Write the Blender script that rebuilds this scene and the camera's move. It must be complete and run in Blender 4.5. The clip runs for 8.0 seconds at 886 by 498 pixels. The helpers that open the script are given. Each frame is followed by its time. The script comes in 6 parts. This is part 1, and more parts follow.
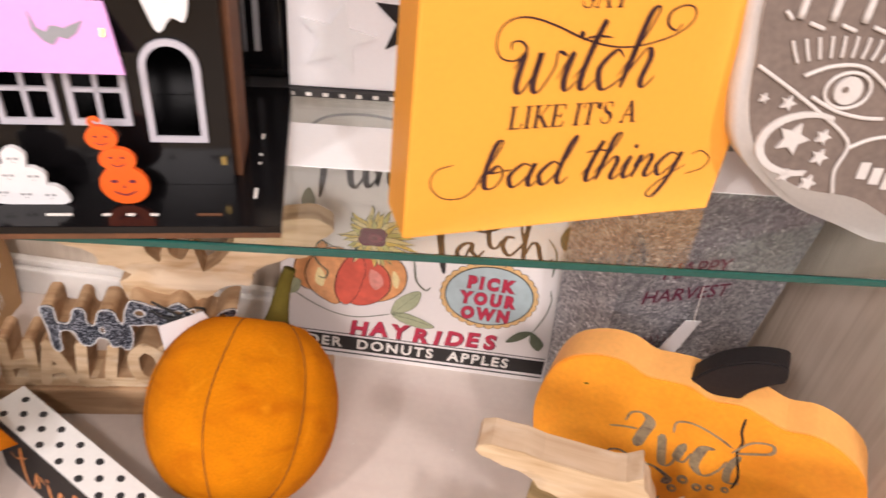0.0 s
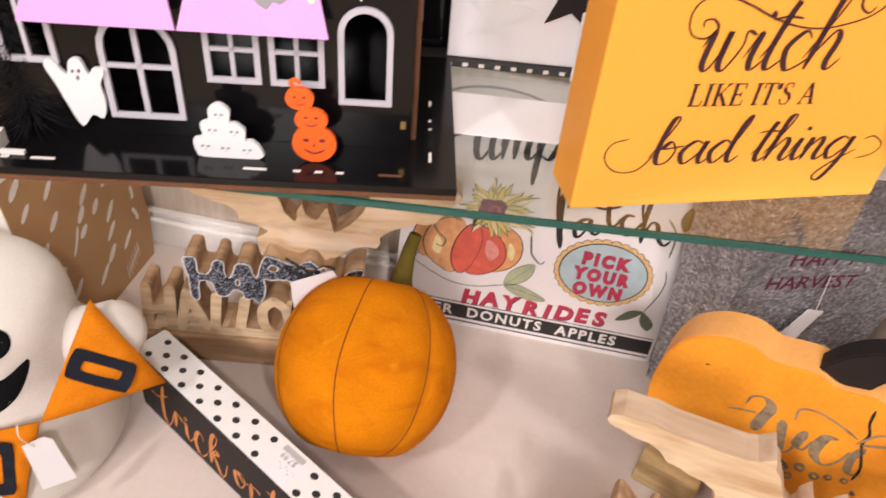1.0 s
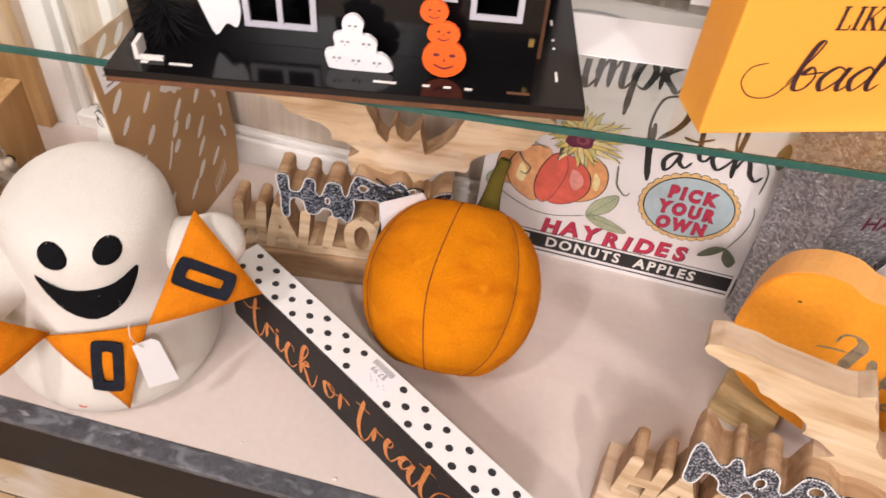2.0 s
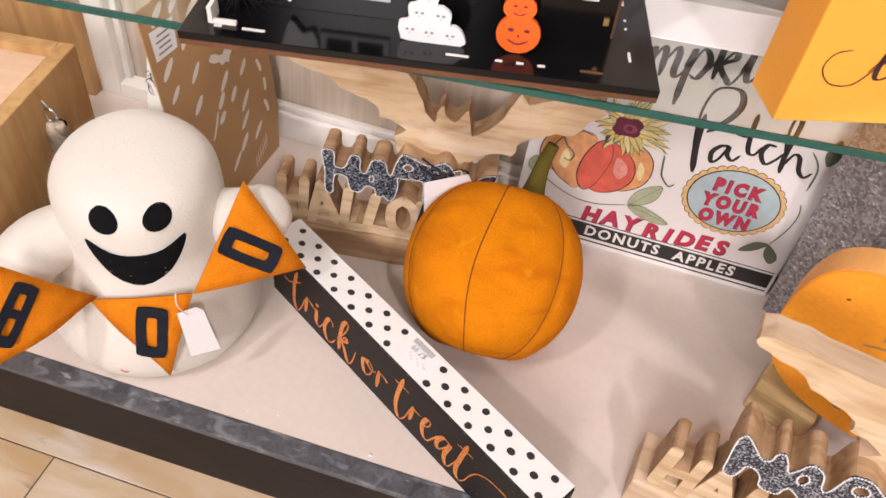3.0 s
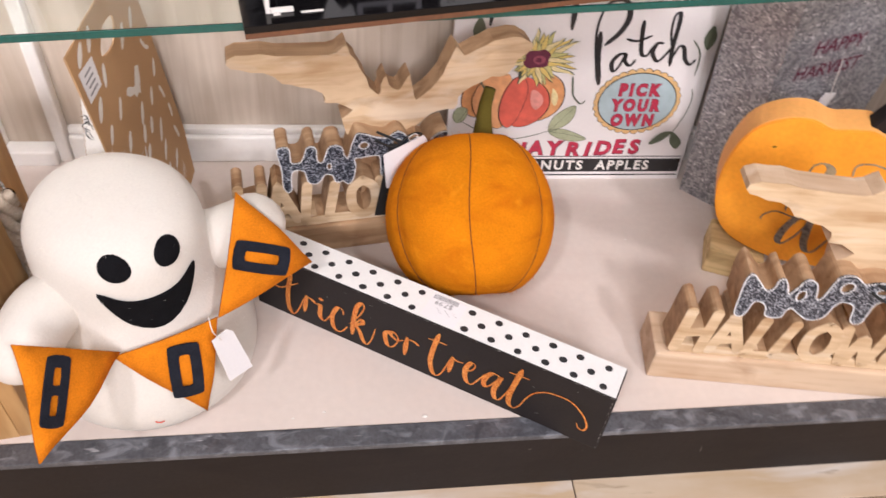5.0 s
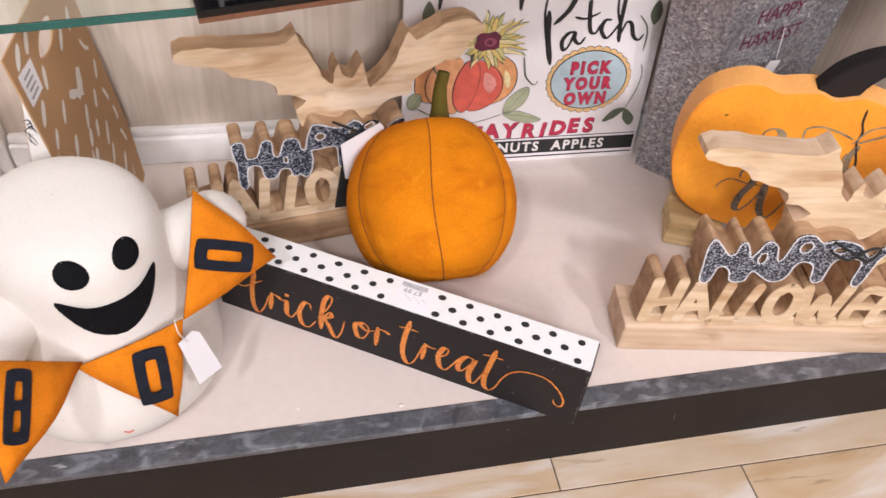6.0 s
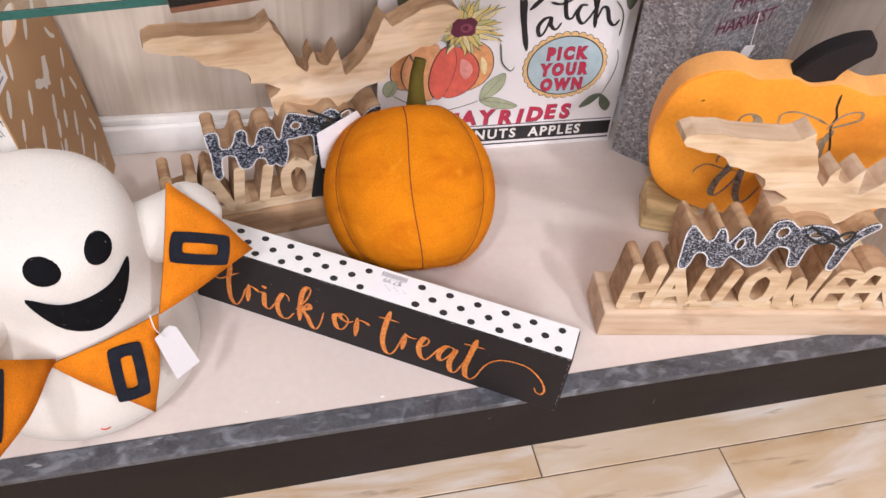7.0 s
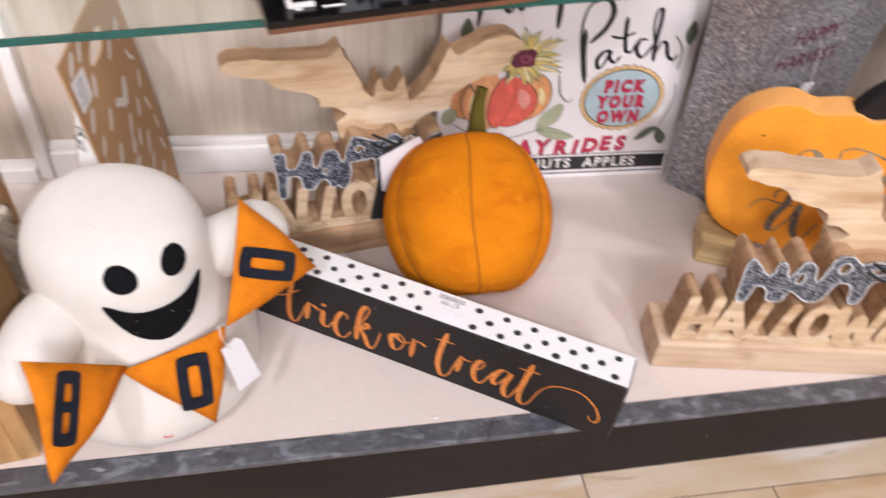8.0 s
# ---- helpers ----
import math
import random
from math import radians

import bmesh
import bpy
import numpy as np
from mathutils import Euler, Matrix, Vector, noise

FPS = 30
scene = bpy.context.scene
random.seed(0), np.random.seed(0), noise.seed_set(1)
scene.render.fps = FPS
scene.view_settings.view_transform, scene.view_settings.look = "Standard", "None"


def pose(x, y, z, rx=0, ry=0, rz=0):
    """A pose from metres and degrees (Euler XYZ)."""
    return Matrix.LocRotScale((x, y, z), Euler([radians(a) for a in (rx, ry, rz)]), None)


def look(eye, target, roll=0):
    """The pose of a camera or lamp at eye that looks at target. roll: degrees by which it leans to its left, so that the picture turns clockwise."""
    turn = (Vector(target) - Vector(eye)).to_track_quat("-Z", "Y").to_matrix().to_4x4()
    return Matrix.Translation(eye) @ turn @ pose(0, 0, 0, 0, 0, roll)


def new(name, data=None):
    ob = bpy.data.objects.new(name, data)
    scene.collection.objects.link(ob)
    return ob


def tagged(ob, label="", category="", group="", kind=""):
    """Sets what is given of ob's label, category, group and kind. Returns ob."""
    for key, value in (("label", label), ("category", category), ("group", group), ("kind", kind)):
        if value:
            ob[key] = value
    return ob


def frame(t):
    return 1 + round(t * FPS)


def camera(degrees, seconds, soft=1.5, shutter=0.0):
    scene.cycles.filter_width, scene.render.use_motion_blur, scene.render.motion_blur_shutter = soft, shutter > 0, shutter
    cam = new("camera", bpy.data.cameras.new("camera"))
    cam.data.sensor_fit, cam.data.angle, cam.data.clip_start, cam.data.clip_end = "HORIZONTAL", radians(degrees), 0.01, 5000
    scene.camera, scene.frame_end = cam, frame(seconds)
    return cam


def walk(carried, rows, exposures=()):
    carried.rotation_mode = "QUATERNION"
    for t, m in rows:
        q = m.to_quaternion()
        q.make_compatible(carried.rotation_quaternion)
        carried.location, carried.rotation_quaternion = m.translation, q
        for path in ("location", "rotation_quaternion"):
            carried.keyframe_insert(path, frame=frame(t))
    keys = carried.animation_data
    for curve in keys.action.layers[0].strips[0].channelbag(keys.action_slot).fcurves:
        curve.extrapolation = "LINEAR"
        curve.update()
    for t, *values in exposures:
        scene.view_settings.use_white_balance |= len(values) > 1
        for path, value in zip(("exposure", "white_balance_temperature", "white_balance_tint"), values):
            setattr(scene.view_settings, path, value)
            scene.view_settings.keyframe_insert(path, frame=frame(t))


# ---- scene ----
cam = camera(60.8, 8.0, soft=1.5, shutter=0.5)
PATH = [
    (0.0, 0.2173, -0.2875, 0.6869, 52.49, -6.80, 3.67),
    (0.5, 0.1812, -0.3011, 0.6969, 51.67, -6.22, 6.75),
    (1.0, 0.1641, -0.3107, 0.6869, 50.01, -6.04, 9.83),
    (1.5, 0.1429, -0.3167, 0.6831, 47.27, -5.43, 11.92),
    (1.7, 0.1346, -0.3232, 0.6812, 45.69, -5.20, 12.86),
    (3.0, 0.0986, -0.3407, 0.6700, 43.46, -6.36, 16.64),
    (3.5, 0.0810, -0.3535, 0.6501, 43.68, -7.36, 16.92),
    (4.0, 0.0218, -0.3587, 0.6450, 44.50, -6.93, 11.16),
    (4.5, -0.0341, -0.3885, 0.6452, 45.32, -4.93, 2.13),
    (4.7, -0.0611, -0.4003, 0.6523, 44.99, -4.67, -1.45),
    (5.8, -0.0729, -0.4170, 0.6454, 45.27, -3.25, -9.66),
    (6.0, -0.0780, -0.4122, 0.6396, 45.17, -3.87, -10.44),
    (6.5, -0.0788, -0.4049, 0.6422, 44.29, -4.37, -11.82),
    (7.0, -0.0806, -0.4048, 0.6387, 44.16, -4.69, -12.30),
    (7.5, -0.0918, -0.4024, 0.6396, 44.55, -5.23, -12.46),
    (7.7, -0.0948, -0.4045, 0.6396, 44.90, -5.03, -11.78),
    (7.9, -0.1014, -0.4091, 0.6395, 45.64, -4.61, -10.32),
    (8.0, -0.1070, -0.4131, 0.6394, 46.28, -4.25, -9.07),
]
walk(cam, [(t, pose(x, y, z, rx, ry, rz)) for t, x, y, z, rx, ry, rz in PATH],
     exposures=[(0.0, 0.06, 6680, 15), (1.7, 0.06, 6600, 14), (3.5, 0.10, 6450, 13), (6.0, 0.11, 6050, 13), (8.0, 0.11, 5950, 12)])

# ---- light: unseen shop lamps overhead, one added frontal fill, weak even background ----
world = bpy.data.worlds.new("shop_air")
scene.world = world
world.use_nodes = True
world.node_tree.nodes["Background"].inputs[0].default_value = (1.0, 0.95, 0.97, 1)
world.node_tree.nodes["Background"].inputs[1].default_value = 0.31


def unseen_lamp(x, y, z, aim, size, watts, colour=(1.0, 0.94, 0.935)):
    data = bpy.data.lights.new("unseen_lamp", "AREA")
    data.shape, data.size, data.energy, data.color = "DISK", size, watts, colour
    ob = new("unseen_lamp", data)
    ob.matrix_basis = look((x, y, z), aim)
    return ob


unseen_lamp(1.1, -1.9, 2.25, (0.1, 0.25, 0.1), 0.20, 32)
unseen_lamp(-1.0, -1.7, 2.25, (0.1, 0.25, 0.1), 0.20, 28)
# added wide fill below ceiling height, lifts what stands under the glass shelf
unseen_lamp(0.0, -2.9, 1.9, (0.1, 0.25, 0.1), 0.8, 62)
unseen_lamp(0.1, -0.7, 2.3, (0.1, 0.1, 0.0), 0.6, 9)


# ---- materials ----
def mat(name, colour, rough=0.6, metal=0.0, vary=0.12, scale=40.0, bump=0.0, fine=400.0, sheen=0.0, dark=None, coat=0.0, spec=0.5):
    """A two-scale noise over a base colour: broad stains and fine grain, with fine relief."""
    m = bpy.data.materials.new(name)
    m.use_nodes = True
    nt = m.node_tree
    bsdf = nt.nodes["Principled BSDF"]
    bsdf.inputs["Roughness"].default_value = rough
    bsdf.inputs["Metallic"].default_value = metal
    bsdf.inputs["Sheen Weight"].default_value = sheen
    bsdf.inputs["Coat Weight"].default_value = coat
    bsdf.inputs["Specular IOR Level"].default_value = spec
    co = nt.nodes.new("ShaderNodeTexCoord")
    big = nt.nodes.new("ShaderNodeTexNoise")
    big.inputs["Scale"].default_value, big.inputs["Detail"].default_value = scale, 5
    small = nt.nodes.new("ShaderNodeTexNoise")
    small.inputs["Scale"].default_value, small.inputs["Detail"].default_value = fine, 3
    nt.links.new(co.outputs["Object"], big.inputs["Vector"])
    nt.links.new(co.outputs["Object"], small.inputs["Vector"])
    add = nt.nodes.new("ShaderNodeMath")
    add.operation = "ADD"
    nt.links.new(big.outputs["Fac"], add.inputs[0])
    nt.links.new(small.outputs["Fac"], add.inputs[1])
    ramp = nt.nodes.new("ShaderNodeValToRGB")
    lo = dark or tuple(c * (1 - vary) for c in colour)
    hi = tuple(min(1, c * (1 + vary * 0.6)) for c in colour)
    ramp.color_ramp.elements[0].position, ramp.color_ramp.elements[1].position = 0.3, 0.7
    ramp.color_ramp.elements[0].color, ramp.color_ramp.elements[1].color = (*lo, 1), (*hi, 1)
    half = nt.nodes.new("ShaderNodeMath")
    half.operation, half.inputs[1].default_value = "MULTIPLY", 0.5
    nt.links.new(add.outputs[0], half.inputs[0])
    nt.links.new(half.outputs[0], ramp.inputs[0])
    nt.links.new(ramp.outputs[0], bsdf.inputs["Base Color"])
    if bump:
        b = nt.nodes.new("ShaderNodeBump")
        b.inputs["Strength"].default_value, b.inputs["Distance"].default_value = bump, 0.001
        nt.links.new(small.outputs["Fac"], b.inputs["Height"])
        nt.links.new(b.outputs[0], bsdf.inputs["Normal"])
    return m


def wood(name, light, dark, rough=0.55, stretch=(6, 90, 90), ring=1.0, bump=0.15, vary=0.0):
    """Long grain along x with darker streaks and small knots."""
    m = mat(name, light, rough)
    nt = m.node_tree
    bsdf = nt.nodes["Principled BSDF"]
    co = nt.nodes.new("ShaderNodeTexCoord")
    mp = nt.nodes.new("ShaderNodeMapping")
    mp.inputs["Scale"].default_value = stretch
    nt.links.new(co.outputs["Object"], mp.inputs[0])
    info = nt.nodes.new("ShaderNodeObjectInfo")
    shift = nt.nodes.new("ShaderNodeMath")
    shift.operation, shift.inputs[1].default_value = "MULTIPLY", 37.0
    nt.links.new(info.outputs["Random"], shift.inputs[0])
    nt.links.new(shift.outputs[0], mp.inputs["Location"])
    n1 = nt.nodes.new("ShaderNodeTexNoise")
    n1.inputs["Scale"].default_value, n1.inputs["Detail"].default_value, n1.inputs["Distortion"].default_value = ring, 6, 0.6
    nt.links.new(mp.outputs[0], n1.inputs["Vector"])
    n2 = nt.nodes.new("ShaderNodeTexNoise")
    n2.inputs["Scale"].default_value, n2.inputs["Detail"].default_value = 14, 3
    nt.links.new(co.outputs["Object"], n2.inputs["Vector"])
    mixn = nt.nodes.new("ShaderNodeMath")
    mixn.operation, mixn.inputs[1].default_value = "MULTIPLY_ADD", 0.45
    nt.links.new(n2.outputs["Fac"], mixn.inputs[0])
    nt.links.new(n1.outputs["Fac"], mixn.inputs[2])
    ramp = nt.nodes.new("ShaderNodeValToRGB")
    ramp.color_ramp.elements[0].position, ramp.color_ramp.elements[1].position = 0.52, 0.84
    ramp.color_ramp.elements[0].color, ramp.color_ramp.elements[1].color = (*dark, 1), (*light, 1)
    nt.links.new(mixn.outputs[0], ramp.inputs[0])
    nt.links.new(ramp.outputs[0], bsdf.inputs["Base Color"])
    b = nt.nodes.new("ShaderNodeBump")
    b.inputs["Strength"].default_value, b.inputs["Distance"].default_value = bump, 0.0008
    nt.links.new(n1.outputs["Fac"], b.inputs["Height"])
    nt.links.new(b.outputs[0], bsdf.inputs["Normal"])
    return m


def sparkle(name, dark, light, scale=900.0, metal=0.6, rough=0.3, cut=0.5, wide=0.4):
    """Voronoi flakes of uneven brightness and tilt: glitter or zinc spangle."""
    m = bpy.data.materials.new(name)
    m.use_nodes = True
    nt = m.node_tree
    bsdf = nt.nodes["Principled BSDF"]
    bsdf.inputs["Metallic"].default_value, bsdf.inputs["Roughness"].default_value = metal, rough
    co = nt.nodes.new("ShaderNodeTexCoord")
    v = nt.nodes.new("ShaderNodeTexVoronoi")
    v.inputs["Scale"].default_value = scale
    nt.links.new(co.outputs["Object"], v.inputs["Vector"])
    ramp = nt.nodes.new("ShaderNodeValToRGB")
    ramp.color_ramp.elements[0].position, ramp.color_ramp.elements[1].position = max(0, cut - wide / 2), min(1, cut + wide / 2)
    ramp.color_ramp.elements[0].color, ramp.color_ramp.elements[1].color = (*dark, 1), (*light, 1)
    sep = nt.nodes.new("ShaderNodeSeparateColor")
    nt.links.new(v.outputs["Color"], sep.inputs[0])
    nt.links.new(sep.outputs[0], ramp.inputs[0])
    nt.links.new(ramp.outputs[0], bsdf.inputs["Base Color"])
    b = nt.nodes.new("ShaderNodeBump")
    b.inputs["Strength"].default_value, b.inputs["Distance"].default_value = 0.5, 0.0006
    nt.links.new(sep.outputs[1], b.inputs["Height"])
    nt.links.new(b.outputs[0], bsdf.inputs["Normal"])
    return m


def blotch(m, colour, scale, lo, hi, stretch=(1, 1, 1), detail=4, strength=1.0, relief=0.0, rough=None):
    """Lays irregular patches of another colour over a material: stains, scratches, bark, bare spots."""
    nt = m.node_tree
    bsdf = nt.nodes["Principled BSDF"]
    src = bsdf.inputs["Base Color"].links[0].from_socket
    co = nt.nodes.new("ShaderNodeTexCoord")
    info = nt.nodes.new("ShaderNodeObjectInfo")
    shift = nt.nodes.new("ShaderNodeMath")
    shift.operation, shift.inputs[1].default_value = "MULTIPLY", 53.0
    nt.links.new(info.outputs["Random"], shift.inputs[0])
    mp = nt.nodes.new("ShaderNodeMapping")
    mp.inputs["Scale"].default_value = stretch
    nt.links.new(co.outputs["Object"], mp.inputs[0])
    nt.links.new(shift.outputs[0], mp.inputs["Location"])
    n = nt.nodes.new("ShaderNodeTexNoise")
    n.inputs["Scale"].default_value, n.inputs["Detail"].default_value, n.inputs["Distortion"].default_value = scale, detail, 0.8
    nt.links.new(mp.outputs[0], n.inputs["Vector"])
    rg = nt.nodes.new("ShaderNodeMapRange")
    rg.inputs["From Min"].default_value, rg.inputs["From Max"].default_value, rg.inputs["To Max"].default_value = lo, hi, strength
    nt.links.new(n.outputs["Fac"], rg.inputs["Value"])
    mix = nt.nodes.new("ShaderNodeMix")
    mix.data_type = "RGBA"
    nt.links.new(rg.outputs[0], mix.inputs[0])
    nt.links.new(src, mix.inputs[6])
    mix.inputs[7].default_value = (*colour, 1)
    nt.links.new(mix.outputs[2], bsdf.inputs["Base Color"])
    if relief:
        b = nt.nodes.new("ShaderNodeBump")
        b.inputs["Strength"].default_value, b.inputs["Distance"].default_value = 0.6, relief
        nt.links.new(n.outputs["Fac"], b.inputs["Height"])
        if bsdf.inputs["Normal"].links:
            nt.links.new(bsdf.inputs["Normal"].links[0].from_socket, b.inputs["Normal"])
        nt.links.new(b.outputs[0], bsdf.inputs["Normal"])
    if rough is not None:
        r2 = nt.nodes.new("ShaderNodeMapRange")
        r2.inputs["From Min"].default_value, r2.inputs["From Max"].default_value = lo, hi
        r2.inputs["To Min"].default_value, r2.inputs["To Max"].default_value = bsdf.inputs["Roughness"].default_value, rough
        nt.links.new(n.outputs["Fac"], r2.inputs["Value"])
        nt.links.new(r2.outputs[0], bsdf.inputs["Roughness"])


def knots(m, colour, scale, size, share, stretch=(1, 1, 1), strength=0.8):
    """Scattered round knots with ragged rims."""
    nt = m.node_tree
    bsdf = nt.nodes["Principled BSDF"]
    src = bsdf.inputs["Base Color"].links[0].from_socket
    co = nt.nodes.new("ShaderNodeTexCoord")
    info = nt.nodes.new("ShaderNodeObjectInfo")
    shift = nt.nodes.new("ShaderNodeMath")
    shift.operation, shift.inputs[1].default_value = "MULTIPLY", 29.0
    nt.links.new(info.outputs["Random"], shift.inputs[0])
    mp = nt.nodes.new("ShaderNodeMapping")
    mp.inputs["Scale"].default_value = stretch
    nt.links.new(co.outputs["Object"], mp.inputs[0])
    nt.links.new(shift.outputs[0], mp.inputs["Location"])
    n = nt.nodes.new("ShaderNodeTexNoise")
    n.inputs["Scale"].default_value, n.inputs["Detail"].default_value = scale * 3.5, 4
    nt.links.new(mp.outputs[0], n.inputs["Vector"])
    v = nt.nodes.new("ShaderNodeTexVoronoi")
    v.voronoi_dimensions = "2D"
    v.inputs["Scale"].default_value = scale
    nt.links.new(mp.outputs[0], v.inputs["Vector"])
    ragged = nt.nodes.new("ShaderNodeMath")
    ragged.operation, ragged.inputs[1].default_value = "MULTIPLY_ADD", 0.22
    nt.links.new(n.outputs["Fac"], ragged.inputs[0])
    nt.links.new(v.outputs["Distance"], ragged.inputs[2])
    rg = nt.nodes.new("ShaderNodeMapRange")
    rg.inputs["From Min"].default_value, rg.inputs["From Max"].default_value = size + 0.11, size + 0.03
    rg.inputs["To Max"].default_value = strength
    nt.links.new(ragged.outputs[0], rg.inputs["Value"])
    sep = nt.nodes.new("ShaderNodeSeparateColor")
    nt.links.new(v.outputs["Color"], sep.inputs[0])
    pick = nt.nodes.new("ShaderNodeMath")
    pick.operation, pick.inputs[1].default_value = "LESS_THAN", share
    nt.links.new(sep.outputs[0], pick.inputs[0])
    both = nt.nodes.new("ShaderNodeMath")
    both.operation = "MULTIPLY"
    nt.links.new(rg.outputs[0], both.inputs[0])
    nt.links.new(pick.outputs[0], both.inputs[1])
    mix = nt.nodes.new("ShaderNodeMix")
    mix.data_type = "RGBA"
    nt.links.new(both.outputs[0], mix.inputs[0])
    nt.links.new(src, mix.inputs[6])
    mix.inputs[7].default_value = (*colour, 1)
    nt.links.new(mix.outputs[2], bsdf.inputs["Base Color"])


M_DECK = mat("deck_laminate", (0.65, 0.567, 0.508), 0.42, vary=0.06, scale=9, fine=120, bump=0.03)
blotch(M_DECK, (0.60, 0.50, 0.45), 5, 0.52, 0.72, (1, 6, 6), 6, 0.5)
M_ZINC = mat("dull_metal_trim", (0.105, 0.108, 0.122), 0.42, metal=0.3, vary=0.45, scale=40, fine=300, bump=0.15)
blotch(M_ZINC, (0.24, 0.25, 0.275), 45, 0.50, 0.66, (1, 1.6, 1), 6, 0.8, 0.0012, 0.55)
blotch(M_ZINC, (0.045, 0.045, 0.052), 28, 0.58, 0.68, (1, 1.4, 1), 6, 0.7)
blotch(M_ZINC, (0.50, 0.50, 0.52), 70, 0.70, 0.76, (0.5, 2.6, 2), 3, 0.8)
M_FASCIA = mat("dark_brown_fascia", (0.0165, 0.0120, 0.0112), 0.5, vary=0.3, scale=12, fine=200, bump=0.06, spec=0.15)
blotch(M_FASCIA, (0.011, 0.008, 0.008), 9, 0.48, 0.68, (1, 1, 4), 5, 0.8)
blotch(M_FASCIA, (0.16, 0.13, 0.115), 60, 0.74, 0.79, (1.6, 1, 0.8), 2, 0.6)
M_WALL = wood("beige_grasscloth_wall", (0.59, 0.505, 0.415), (0.46, 0.375, 0.29), 0.8, (70, 70, 3), 1.0, 0.1)
M_WHITE = mat("white_paint", (0.80, 0.77, 0.73), 0.45, vary=0.05, scale=20, fine=150)
# grey for the unseen ceiling, so that black surfaces reflect less
M_CEIL = mat("ceiling_paint", (0.45, 0.44, 0.43), 0.8, vary=0.04, scale=3)
M_FLOOR = wood("wood_look_tile", (0.60, 0.515, 0.42), (0.47, 0.35, 0.225), 0.4, (2.2, 14, 14), 1.2, 0.05)
M_GROUT = mat("grout", (0.12, 0.085, 0.06), 0.9, vary=0.2, scale=60)
M_ORANGE_FELT = mat("orange_felt", (0.66, 0.205, 0.003), 0.95, vary=0.22, scale=24, fine=520, bump=0.4, spec=0.1)
blotch(M_ORANGE_FELT, (0.42, 0.095, 0.002), 14, 0.50, 0.70, (1, 1, 2.2), 7, 0.6)
blotch(M_ORANGE_FELT, (0.74, 0.27, 0.010), 60, 0.58, 0.74, (1, 3, 1), 5, 0.5)
M_FLAG = mat("orange_felt_pennant", (0.64, 0.190, 0.006), 0.95, vary=0.3, scale=50, fine=700, bump=0.5, spec=0.15)
# planks differ in tone: whitish ones and honey-yellow ones
nt = M_FLOOR.node_tree
_b = nt.nodes["Principled BSDF"]
_src = _b.inputs["Base Color"].links[0].from_socket
_info = nt.nodes.new("ShaderNodeObjectInfo")
_mix = nt.nodes.new("ShaderNodeMix")
_mix.data_type, _mix.blend_type = "RGBA", "MULTIPLY"
_tone = nt.nodes.new("ShaderNodeValToRGB")
_tone.color_ramp.elements[0].color, _tone.color_ramp.elements[1].color = (1, 0.96, 0.89, 1), (0.92, 0.74, 0.50, 1)
_tone.color_ramp.elements[0].position, _tone.color_ramp.elements[1].position = 0.35, 0.95
nt.links.new(_info.outputs["Random"], _tone.inputs[0])
_mix.inputs[0].default_value = 1.0
nt.links.new(_src, _mix.inputs[6])
nt.links.new(_tone.outputs[0], _mix.inputs[7])
nt.links.new(_mix.outputs[2], _b.inputs["Base Color"])
blotch(M_FLOOR, (0.46, 0.31, 0.15), 4, 0.50, 0.70, (1.2, 5, 5), 6, 0.75)
blotch(M_FLOOR, (0.66, 0.62, 0.575), 6, 0.52, 0.70, (1, 4, 4), 6, 0.7)
blotch(M_FLOOR, (0.22, 0.15, 0.09), 9, 0.635, 0.70, (0.9, 7, 7), 6, 0.55)
knots(M_FLOOR, (0.24, 0.14, 0.065), 5.5, 0.02, 0.30, (0.75, 1.25, 1), 0.75)
M_SEAM = mat("dark_thread", (0.13, 0.03, 0.004), 0.9, vary=0.2)
M_OLIVE = mat("olive_felt", (0.13, 0.10, 0.018), 0.95, vary=0.2, scale=50, fine=700, bump=0.5, spec=0.15)
M_WOOL = mat("cream_wool_felt", (0.65, 0.61, 0.55), 0.95, vary=0.06, scale=22, fine=420, bump=0.35, sheen=0.15)
M_BLACK_FELT = mat("black_felt", (0.006, 0.006, 0.007), 0.95, vary=0.4, scale=90, fine=600, bump=0.5, spec=0.1)
M_NAVY_FELT = mat("charcoal_felt", (0.016, 0.018, 0.026), 0.95, vary=0.4, scale=90, fine=600, bump=0.5, spec=0.1)
M_CARD = mat("white_card", (0.78, 0.77, 0.78), 0.7, vary=0.03, scale=30)
M_GREYINK = mat("grey_print", (0.25, 0.25, 0.26), 0.7, vary=0.1)
M_BLACKPAINT = mat("black_chalk_paint", (0.019, 0.0155, 0.0155), 0.6, vary=0.25, scale=25, fine=300, bump=0.1, spec=0.22)
M_WHITEPAINT = mat("white_block_paint", (0.78, 0.78, 0.76), 0.55, vary=0.05, scale=30, fine=300)
M_DOT = mat("black_dot_ink", (0.02, 0.02, 0.022), 0.6, vary=0.3)
M_COPPER = sparkle("copper_glitter", (0.62, 0.15, 0.012), (1.0, 0.50, 0.12), 1300, 0.3, 0.32, 0.72, 0.5)
# brown side wood, darkened further for the shade on the back stand's base
M_MANGO_SHADED = wood("shaded_brown_mango_wood", (0.46, 0.295, 0.165), (0.27, 0.150, 0.072), 0.62, (8, 75, 75), 1.0, 0.35)
blotch(M_MANGO_SHADED, (0.26, 0.135, 0.065), 16, 0.56, 0.74, (1, 1.6, 1.6), 7, 0.65, 0.0015)
blotch(M_MANGO_SHADED, (0.56, 0.40, 0.25), 26, 0.58, 0.72, (0.6, 2, 2), 6, 0.6)
